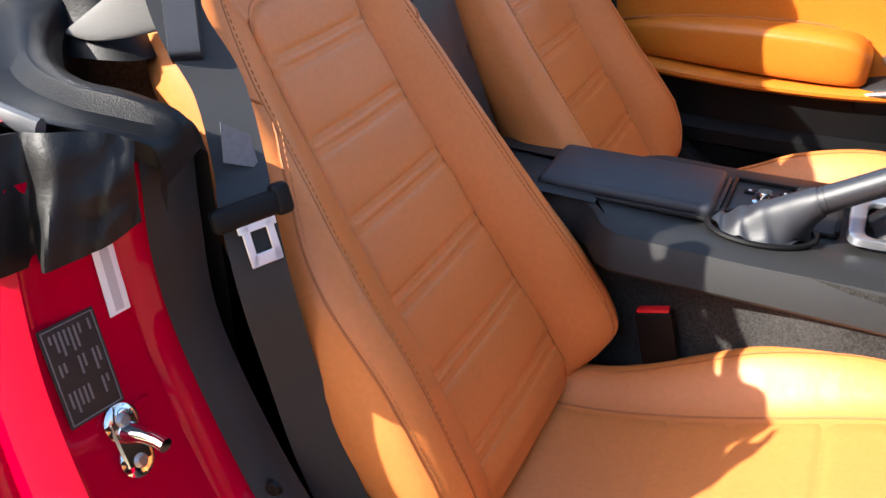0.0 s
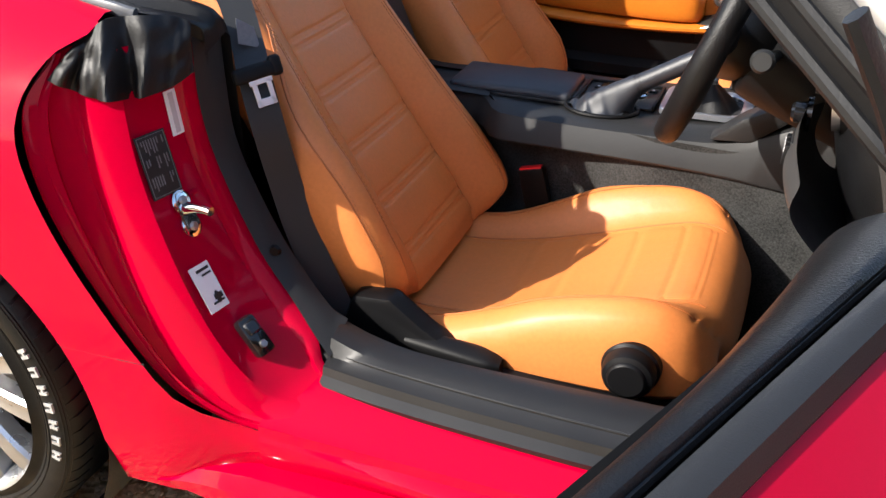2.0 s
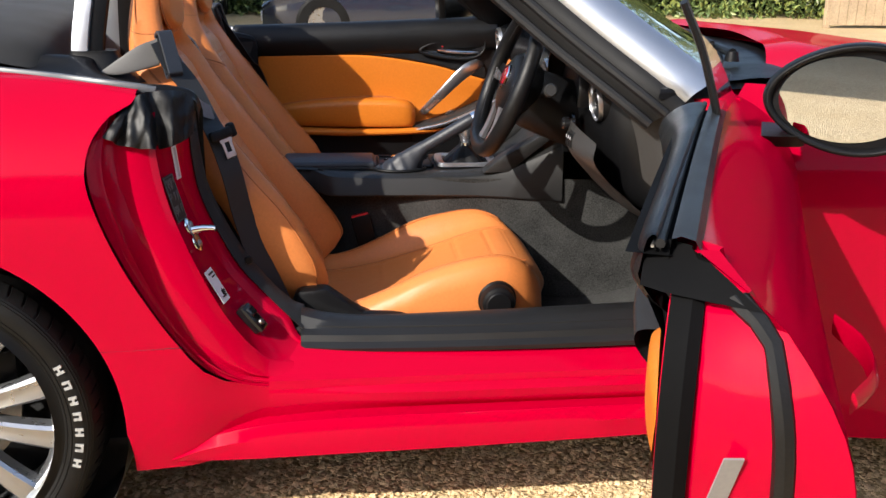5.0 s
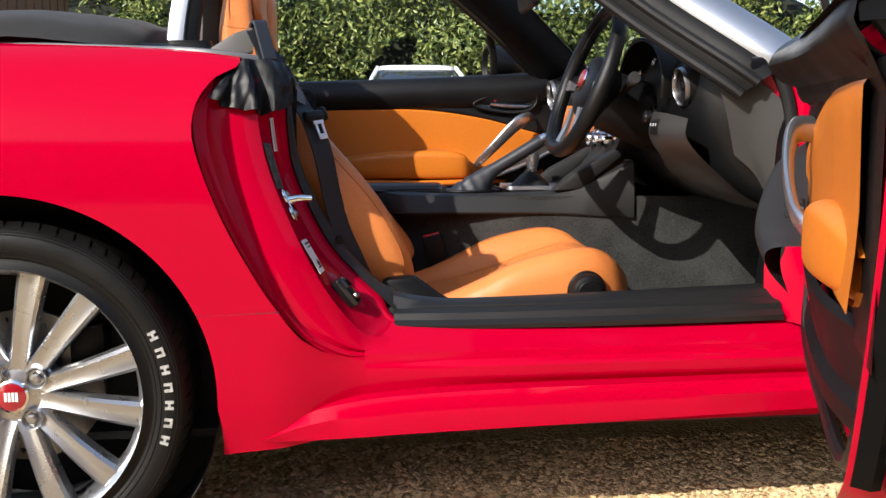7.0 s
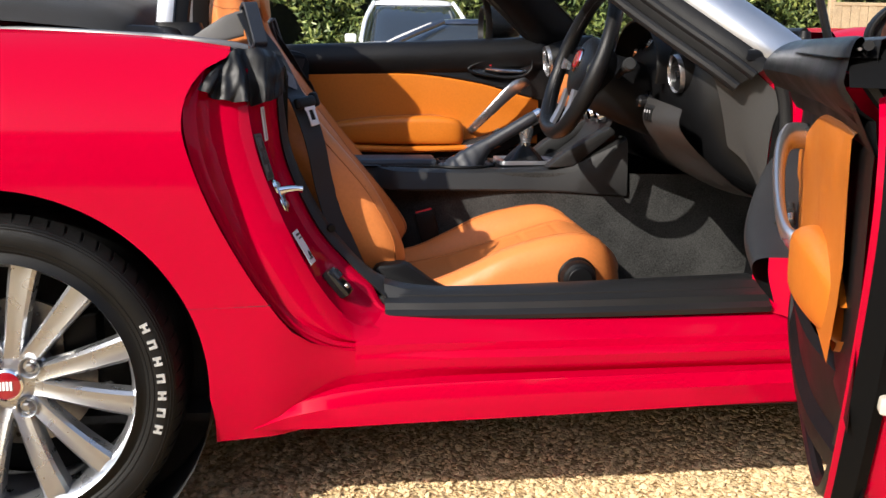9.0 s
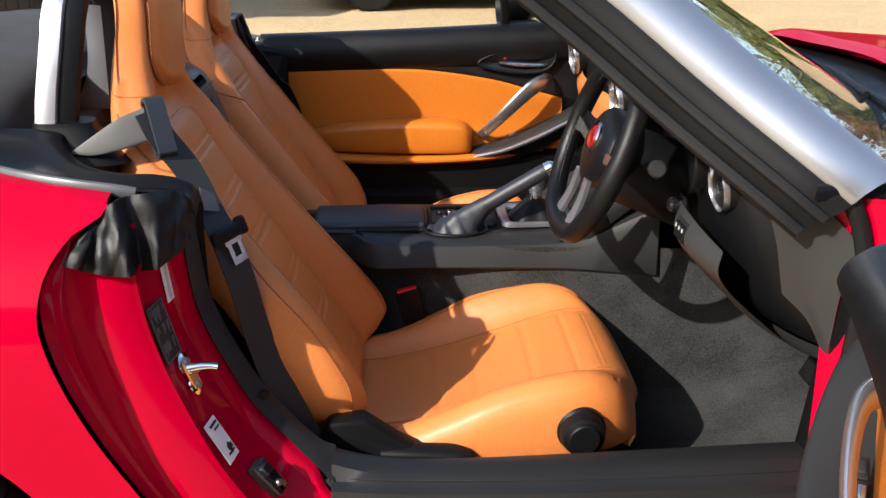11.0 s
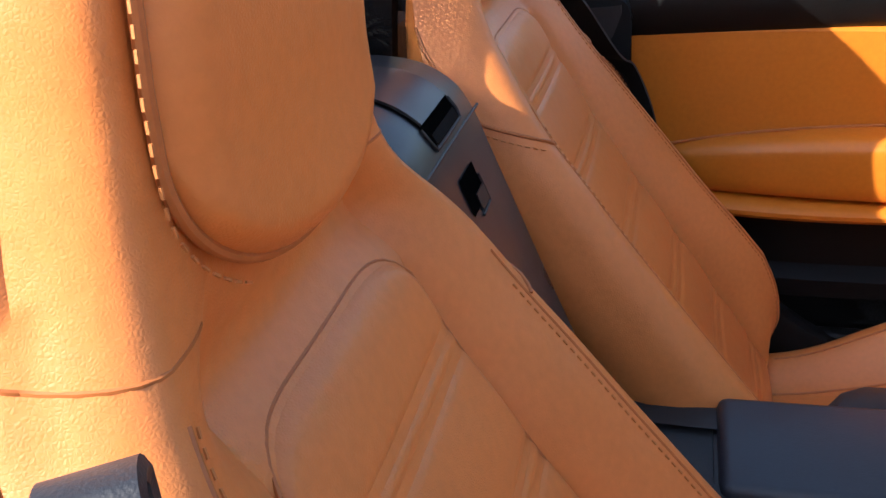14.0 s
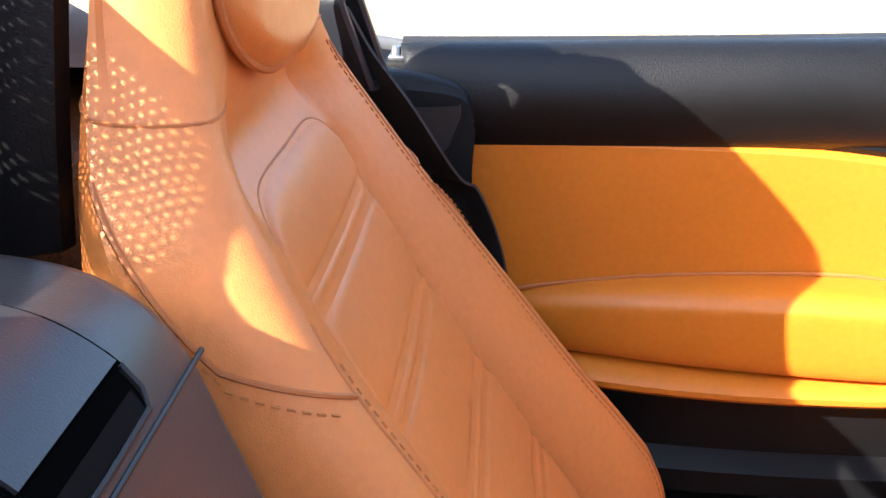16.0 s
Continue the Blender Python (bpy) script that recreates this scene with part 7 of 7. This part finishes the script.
    for c in list(hm.children):
        c.parent = hm
    return d


dr = door(66.8, False, "open red driver's door with tan leather lining")
pd = door(0, True, "closed red passenger door with tan leather lining")


# ---- ground ----
def stone_mat():
    m = mat("gravel", (0.66, 0.49, 0.28), rough=0.85, vary=0.45, patch=40, grain=300, bump=0.5, island=0.9)
    return m


def ground_mat():
    m = mat("gravel_bed", (0.42, 0.30, 0.16), rough=0.95, vary=0.4, patch=1.2, grain=120, bump=1.0)
    nt = m.node_tree
    b = nt.nodes["Principled BSDF"]
    co = nt.nodes.new("ShaderNodeTexCoord")
    v = nt.nodes.new("ShaderNodeTexVoronoi")
    v.inputs["Scale"].default_value = 90
    nt.links.new(co.outputs["Object"], v.inputs["Vector"])
    big = nt.nodes.new("ShaderNodeTexNoise")
    big.inputs["Scale"].default_value, big.inputs["Detail"].default_value = 0.9, 6
    nt.links.new(co.outputs["Object"], big.inputs["Vector"])
    ramp = nt.nodes.new("ShaderNodeValToRGB")
    cr = ramp.color_ramp
    cr.elements[0].position, cr.elements[0].color = 0.0, (0.24, 0.16, 0.085, 1)
    cr.elements[1].position, cr.elements[1].color = 1.0, (0.72, 0.56, 0.34, 1)
    e = cr.elements.new(0.5)
    e.color = (0.56, 0.40, 0.20, 1)
    sep = nt.nodes.new("ShaderNodeSeparateColor")
    nt.links.new(v.outputs["Color"], sep.inputs[0])
    mix = nt.nodes.new("ShaderNodeMath")
    mix.operation = "MULTIPLY_ADD"
    mix.inputs[1].default_value = 0.55
    nt.links.new(sep.outputs[0], mix.inputs[0])
    sc = nt.nodes.new("ShaderNodeMath")
    sc.operation, sc.inputs[1].default_value = "MULTIPLY", 0.45
    nt.links.new(big.outputs["Fac"], sc.inputs[0])
    nt.links.new(sc.outputs[0], mix.inputs[2])
    nt.links.new(mix.outputs[0], ramp.inputs["Fac"])
    nt.links.new(ramp.outputs["Color"], b.inputs["Base Color"])
    bp = nt.nodes.new("ShaderNodeBump")
    bp.inputs["Strength"].default_value, bp.inputs["Distance"].default_value = 0.9, 0.008
    nt.links.new(v.outputs["Distance"], bp.inputs["Height"])
    nt.links.new(bp.outputs[0], b.inputs["Normal"])
    return m


GRAVEL, BED = stone_mat(), ground_mat()
g = bmesh.new()
R_ = 3000
bmesh.ops.create_grid(g, x_segments=2, y_segments=2, size=R_)
tagged(part("ground", g, BED), "golden pea gravel yard in sun", "gravel", kind="structure")
# loose stones on the nearest stretch of the yard
rs = np.random.RandomState(3)
base = bmesh.new()
bmesh.ops.create_icosphere(base, subdivisions=1, radius=1)
BV = np.array([v.co[:] for v in base.verts])
BF = [[v.index for v in f.verts] for f in base.faces]
base.free()


def pebbles(name, n, x0, x1, y0, y1, lo, hi):
    verts, faces = [], []
    for i in range(n):
        s = lo + (hi - lo) * rs.rand() ** 2
        x, y = x0 + (x1 - x0) * rs.rand(), y0 + (y1 - y0) * rs.rand()
        sc = s * np.array((0.75 + 0.6 * rs.rand(), 0.75 + 0.6 * rs.rand(), 0.30 + 0.2 * rs.rand()))
        a, b, c = rs.rand(3) * 6.3
        rm = np.array(Euler((0.5 * math.sin(a), 0.5 * math.sin(b), c)).to_matrix())
        jig = 1 + 0.22 * (rs.rand(len(BV), 1) - 0.5)
        p = (BV * jig * sc) @ rm.T + np.array((x, y, s * 0.10 + 0.0015 * rs.rand()))
        k = len(verts)
        verts.extend(map(tuple, p))
        faces.extend([[q + k for q in f] for f in BF])
    me = bpy.data.meshes.new(name)
    me.from_pydata(verts, [], faces)
    me.materials.append(GRAVEL)
    ob = new(name, me)
    return tagged(ob, "loose golden pea gravel stones on the yard", "gravel", kind="stuff")


pebbles("gravel", 26000, -0.4, 2.4, -1.35, -0.25, 0.0035, 0.0095)


# ---- parked cars across the yard ----
def parked(name, at, yaw, size, paint, label):
    """A parked car: x forward, lower body, cabin with windows, wheels."""
    L, W, H = size
    root = thing(name, label, "car", "parked cars across the yard", at=at)
    root.rotation_euler = (0, 0, radians(yaw))

    def put(nm, bm, m_, par=root, lab=""):
        return part(nm, bm, m_, par, lab)
    hw = W / 2
    secs = []
    for x, w, z1, z0 in ((-0.5, 0.80, 0.52, 0.26), (-0.49, 0.92, 0.60, 0.20), (-0.40, 0.98, 0.62, 0.16), (-0.2, 1.0, 0.61, 0.14), (0.1, 1.0, 0.60, 0.14), (0.25, 0.99, 0.585, 0.14), (0.38, 0.95, 0.545, 0.15), (0.46, 0.88, 0.49, 0.18), (0.5, 0.72, 0.42, 0.22)):
        secs.append([(x * L, -hw * w * 0.92, z0 * H), (x * L, -hw * w, (z0 + 0.1) * H), (x * L, -hw * w, (z1 - 0.08) * H), (x * L, -hw * w * 0.93, z1 * H), (x * L, 0, (z1 + 0.02) * H), (x * L, hw * w * 0.93, z1 * H), (x * L, hw * w, (z1 - 0.08) * H), (x * L, hw * w, (z0 + 0.1) * H), (x * L, hw * w * 0.92, z0 * H)])
    put("body", loft(secs, 30, 33), paint)
    cab = []
    for z, x0, x1, w in ((0.60, -0.46, 0.22, 0.92), (0.70, -0.44, 0.16, 0.88), (0.85, -0.40, 0.07, 0.80), (0.96, -0.33, -0.02, 0.70)):
        q = []
        for a in np.linspace(0, 2 * math.pi, 24, endpoint=False):
            c, s = math.cos(a), math.sin(a)
            ex = lambda v: math.copysign(abs(v) ** 0.45, v)
            q.append((((x0 + x1) / 2 + (x1 - x0) / 2 * ex(c)) * L, hw * w * ex(s), z * H))
        cab.append(q)
    put("window_band", loft(cab, 14, 72, True), DARK_GLASS, lab="dark car windows")
    roof = []
    for z, k in ((0.945, 1.03), (0.985, 0.96), (1.0, 0.70), (1.003, 0.3)):
        q = []
        for a in np.linspace(0, 2 * math.pi, 24, endpoint=False):
            c, s = math.cos(a), math.sin(a)
            ex = lambda v: math.copysign(abs(v) ** 0.45, v)
            q.append(((-0.175 + 0.165 * k * ex(c)) * L, hw * 0.72 * k * ex(s), z * H))
        roof.append(q)
    put("roof", loft(roof, 10, 72, True, True), paint)
    for sx, x0, x1 in ((1, 0.215, -0.015), (-1, -0.455, -0.335)):
        for s in (-1, 1):
            put("pillar", tube([(x0 * L, s * hw * 0.90, 0.61 * H), ((x0 * 0.55 + x1 * 0.45) * L, s * hw * 0.83, 0.80 * H), (x1 * L, s * hw * 0.69, 0.965 * H)], 0.035, 8, smooth=10), paint)
    for s in (-1, 1):
        mi = put("door_mirror", turned(rbox(-0.06, 0.06, -0.09, 0.09, -0.06, 0.07, 0.03, 3), Matrix.Translation((0.14 * L, s * (hw + 0.07), 0.63 * H))), paint)
        put("headlight", turned(rbox(-0.05, 0.05, -0.16, 0.16, -0.06, 0.06, 0.03, 3), Matrix.Translation((0.455 * L, s * hw * 0.66, 0.44 * H)) @ pose(0, 0, 0, 0, 20, -s * 25)), DARK_GLASS)
        for x in (-0.30, 0.32):
            c = (x * L, s * (hw - 0.10), 0.33)
            w_ = put("wheel", lathe([(0.20, -0.10), (0.30, -0.10), (0.33, -0.07), (0.33, 0.07), (0.30, 0.10), (0.20, 0.10)], 36, "y", c, True), TYRE)
            put("rim", lathe([(0.0, s * 0.08), (0.19, s * 0.085), (0.21, s * 0.06)], 30, "y", c), ALLOY, w_)
    put("grille", rbox(0.488 * L, 0.503 * L, -hw * 0.5, hw * 0.5, 0.22 * H, 0.38 * H, 0.01), INK)
    put("number_plate", rbox(0.50 * L, 0.51 * L, -0.26, 0.26, 0.25 * H, 0.25 * H + 0.11, 0.004), PALE)
    put("underside", rbox(-0.46 * L, 0.46 * L, -hw * 0.9, hw * 0.9, 0.12 * H, 0.30 * H, 0.02), PAINT_DARK)
    return root


WHITE_CAR = mat("white_car_paint", (0.75, 0.76, 0.77), rough=0.25, coat=1.0, vary=0.03)
NAVY_CAR = mat("dark_blue_car_paint", (0.015, 0.02, 0.035), rough=0.25, coat=1.0, vary=0.03)
GREY_CAR = mat("dark_grey_car_paint", (0.05, 0.052, 0.055), rough=0.25, coat=1.0, vary=0.03)
parked("parked_car", (1.75, 13.2, 0), -92, (4.5, 1.86, 1.72), WHITE_CAR, "white sport utility car parked facing the yard")
parked("parked_car", (1.75, 9.9, 0), 182, (4.0, 1.74, 1.30), NAVY_CAR, "low dark blue car parked across the yard")
parked("parked_car", (-2.3, 14.6, 0), -88, (4.4, 1.8, 1.55), WHITE_CAR, "white car parked by the hedge")

# ---- hedge and trees ----
LEAF = mat("hedge_leaf", (0.085, 0.125, 0.032), rough=0.5, vary=0.55, patch=1.5, grain=30, island=0.8)
LEAF2 = mat("light_leaf", (0.20, 0.235, 0.06), rough=0.5, vary=0.5, patch=1.5, grain=30, island=0.8)
BROWN_LEAF = mat("copper_leaf", (0.24, 0.11, 0.045), rough=0.6, vary=0.5, patch=1.5, grain=30, island=0.8)
BARK = mat("bark", (0.12, 0.095, 0.07), rough=0.95, vary=0.4, patch=6, grain=60, bump=0.8)


def leaves(name, n, place, size, material, label, category, seed):
    """Many small folded leaves scattered by a rule."""
    r = np.random.RandomState(seed)
    verts, faces = [], []
    for i in range(n):
        c = np.array(place(r))
        s = size * (0.6 + 0.8 * r.rand())
        a = r.randn(3)
        a /= np.linalg.norm(a)
        b = np.cross(a, r.randn(3))
        b /= np.linalg.norm(b)
        k = len(verts)
        nrm = np.cross(a, b) * 0.25 * s
        verts.extend(map(tuple, (c - a * s, c + b * s * 0.45 + nrm, c + a * s, c - b * s * 0.45 + nrm)))
        faces.append((k, k + 1, k + 2))
        faces.append((k, k + 2, k + 3))
    me = bpy.data.meshes.new(name)
    me.from_pydata(verts, [], faces)
    me.materials.append(material)
    ob = new(name, me)
    return ob


def hedge_spot(r):
    while True:
        x, z, d = -14 + 34 * r.rand(), 6.2 * r.rand(), r.rand()
        topz = 4.7 + 1.0 * noise.noise(Vector((x * 0.45, 2.0, 0))) + 0.7 * noise.noise(Vector((x * 1.4, 7.0, 0))) - (1.7 if x < -4.5 else 0) - 1.5 * max(0, min(1, (x - 9) / 3))
        if z > topz or noise.noise(Vector((x * 0.9, z * 0.9, 3))) < -0.28:
            continue
        y = 16.0 + 1.1 * d * d + 0.9 * noise.noise(Vector((x * 0.8, z * 0.8, 0)))
        return x, y, z


hd = tagged(leaves("hedge", 60000, hedge_spot, 0.075, LEAF, "", "", 5), "tall dark evergreen hedge behind the parked cars", "hedge", kind="stuff")


def hedge_spot2(r):
    x, y, z = hedge_spot(r)
    return x, y - 0.35, z


tagged(leaves("hedge_tips", 24000, hedge_spot2, 0.06, LEAF2, "", "", 6), "paler young hedge leaves", "hedge", kind="stuff")
# near-black sheet behind the leaves paints the shade deep in the hedge
tagged(part("hedge_shade_sheet", loft([[(x, 17.6 + 0.3 * math.sin(x * 1.7), 0.0), (x, 17.5 + 0.3 * math.sin(x * 2.3), 1.5), (x, 17.7, 3.0), (x, 18.1, 3.5 + 0.5 * math.sin(x * 0.9))] for x in np.linspace(-14, 20, 20)], 60, 14), mat("hedge_shade", (0.012, 0.016, 0.008), rough=1.0, vary=0.5, patch=3, grain=20)), "near-black sheet painted as the shade inside the hedge", "hedge", kind="stuff")


def tree(x, y, h, seed, spread, leafn, leafmat, label):
    r = random.Random(seed)
    t = thing("tree", label, "tree", at=(x, y, 0))
    trunk = []
    p = Vector((0, 0, -0.1))
    for k in range(8):
        trunk.append(p.copy())
        p += Vector((r.uniform(-0.12, 0.12), r.uniform(-0.12, 0.12), h / 8))
    part("trunk", tube(trunk, [0.16, 0.12, 0.08, 0.04], 10, smooth=24), BARK, t)
    ends = []
    limbs = []
    for k in range(26):
        s0 = trunk[r.randint(2, 7)]
        d = Vector((r.uniform(-1, 1), r.uniform(-1, 1), r.uniform(0.15, 0.9))).normalized()
        l = spread * r.uniform(0.4, 1.0)
        pts = [s0, s0 + d * l * 0.4 + Vector((0, 0, 0.1)), s0 + d * l + Vector((r.uniform(-.2, .2), r.uniform(-.2, .2), 0.3))]
        limbs.append(tube(pts, [0.035, 0.02, 0.007], 6, smooth=8))
        ends += pts[1:]
        for q in range(4):
            d2 = (d + Vector((r.uniform(-1, 1), r.uniform(-1, 1), r.uniform(-0.4, 1)))).normalized()
            e = pts[1].lerp(pts[2], r.random())
            pts2 = [e, e + d2 * l * 0.3, e + d2 * l * 0.5 + Vector((0, 0, r.uniform(-.1, .2)))]
            limbs.append(tube(pts2, [0.010, 0.003], 5))
            ends += pts2[1:]
    part("branch", join(*limbs), BARK, t)
    if leafn:
        def spot(rr):
            e = ends[rr.randint(len(ends))]
            return Vector(e) + Vector(rr.randn(3) * 0.22)
        c = leaves("crown", leafn, spot, 0.06, leafmat, "", "", seed)
        c.parent = t
    return t


tree(-6.0, 17.0, 7.5, 1, 2.4, 0, LEAF, "bare grey tree at the yard's edge")
tree(-9.5, 19.0, 8.5, 2, 2.8, 0, LEAF, "bare grey tree at the yard's edge")
tree(-3.0, 18.8, 9.0, 3, 2.6, 1500, LEAF2, "thinly leaved tree behind the hedge")
tree(11.5, 15.5, 6.0, 4, 2.0, 3500, LEAF2, "fresh green tree beside the fence")
tree(14.5, 15.0, 5.5, 5, 1.9, 4500, BROWN_LEAF, "copper-leaved tree beside the fence")
tree(18.0, 15.5, 6.5, 6, 2.2, 3000, LEAF2, "fresh green tree beside the fence")

# ---- fence, wooden barn, brick house ----
WOOD = mat("weathered_boards", (0.105, 0.066, 0.042), rough=0.85, vary=0.4, patch=4, grain=90, bump=0.6)
FENCE = mat("fence_boards", (0.40, 0.30, 0.19), rough=0.85, vary=0.3, patch=4, grain=90, bump=0.5)
BRICK = mat("red_brick", (0.36, 0.12, 0.065), rough=0.9, vary=0.35, patch=3, grain=60, bump=0.5)
TILE = mat("roof_tiles", (0.19, 0.085, 0.055), rough=0.9, vary=0.4, patch=3, grain=30, bump=0.6)
fence = thing("fence", "weathered board fence at the end of the yard", "fence", at=(9.0, 13.5, 0))
for k in range(46):
    part("board", rbox(k * 0.16, k * 0.16 + 0.15, -0.012 + 0.008 * (k % 2), 0.012 + 0.008 * (k % 2), 0.05, 1.75 + 0.02 * math.sin(k * 3.1), 0.003, 1), FENCE, fence)
for k in range(4):
    part("post", rbox(k * 2.4 - 0.05, k * 2.4 + 0.05, 0.03, 0.13, 0, 1.85, 0.006, 1), FENCE, fence)
part("rail", rbox(0, 7.3, -0.02, 0.03, 1.74, 1.80, 0.005, 1), FENCE, fence)
barn = thing("barn", "timber-clad outbuilding with weathered upright boards", "building", at=(-3.0, 6.5, 0))
part("wall", rbox(-6.0, 0.0, 0.05, 4.0, 0.0, 2.5, 0.01, 1), WOOD, barn)
for k in range(40):
    part("board", rbox(-6.0 + k * 0.15, -6.0 + k * 0.15 + 0.14, 0.0, 0.03 + 0.01 * (k % 2), 0.12, 2.45, 0.004, 1), WOOD, barn)
for k in range(26):
    part("board", rbox(0.0, 0.03 + 0.01 * (k % 2), 0.06 + k * 0.15, 0.06 + k * 0.15 + 0.14, 0.12, 2.45, 0.004, 1), WOOD, barn)
part("plinth", rbox(-6.05, 0.05, -0.03, 4.05, 0.0, 0.14, 0.01, 1), WOOD, barn)
part("roof", prism([(-0.35, 2.45), (4.4, 2.45), (2.0, 3.9)], "x", -6.3, 0.35, 0.02), TILE, barn)
house = thing("house", "red brick house beyond the car's bonnet", "house", at=(13.0, 3.0, 0))
part("wall", rbox(0.0, 7.0, -6.0, 5.0, 0.0, 4.8, 0.01, 1), BRICK, house)
part("roof", prism([(-0.4, 4.8), (7.4, 4.8), (3.5, 7.6)], "y", -6.4, 5.4, 0.02), TILE, house)
for y in (-4.6, -2.2, 0.6, 2.8):
    for z in (0.95, 3.0):
        w_ = part("window", rbox(-0.03, 0.02, y, y + 1.1, z, z + 1.2, 0.004, 1), WHITE_CAR, house, "white framed window")
        for j in (0, 1):
            part("pane", rbox(-0.036, -0.03, y + 0.06 + j * 0.52, y + 0.52 + j * 0.52, z + 0.06, z + 1.14, 0), DARK_GLASS, w_)

near = thing("house", "red brick house with a tiled roof behind the yard", "house", at=(0, -13, 0))
part("wall", rbox(-9.0, 9.0, -6.0, 0.0, 0.0, 4.6, 0.01, 1), BRICK, near)
part("roof", prism([(-6.5, 4.6), (0.5, 4.6), (-3.0, 7.4)], "x", -9.4, 9.4, 0.02), TILE, near)
for x in (-7.2, -4.4, 0.6, 3.2, 6.0):
    for z in (0.9, 3.0):
        w_ = part("window", rbox(x, x + 1.2, -0.02, 0.03, z, z + 1.2, 0.004, 1), WHITE_CAR, near, "white framed window")
        for j in (0, 1):
            part("pane", rbox(x + 0.06 + j * 0.57, x + 0.57 + j * 0.57, 0.03, 0.036, z + 0.06, z + 1.14, 0), DARK_GLASS, w_)
part("door", rbox(-1.9, -1.0, -0.02, 0.04, 0.1, 2.15, 0.004, 1), WOOD, near)
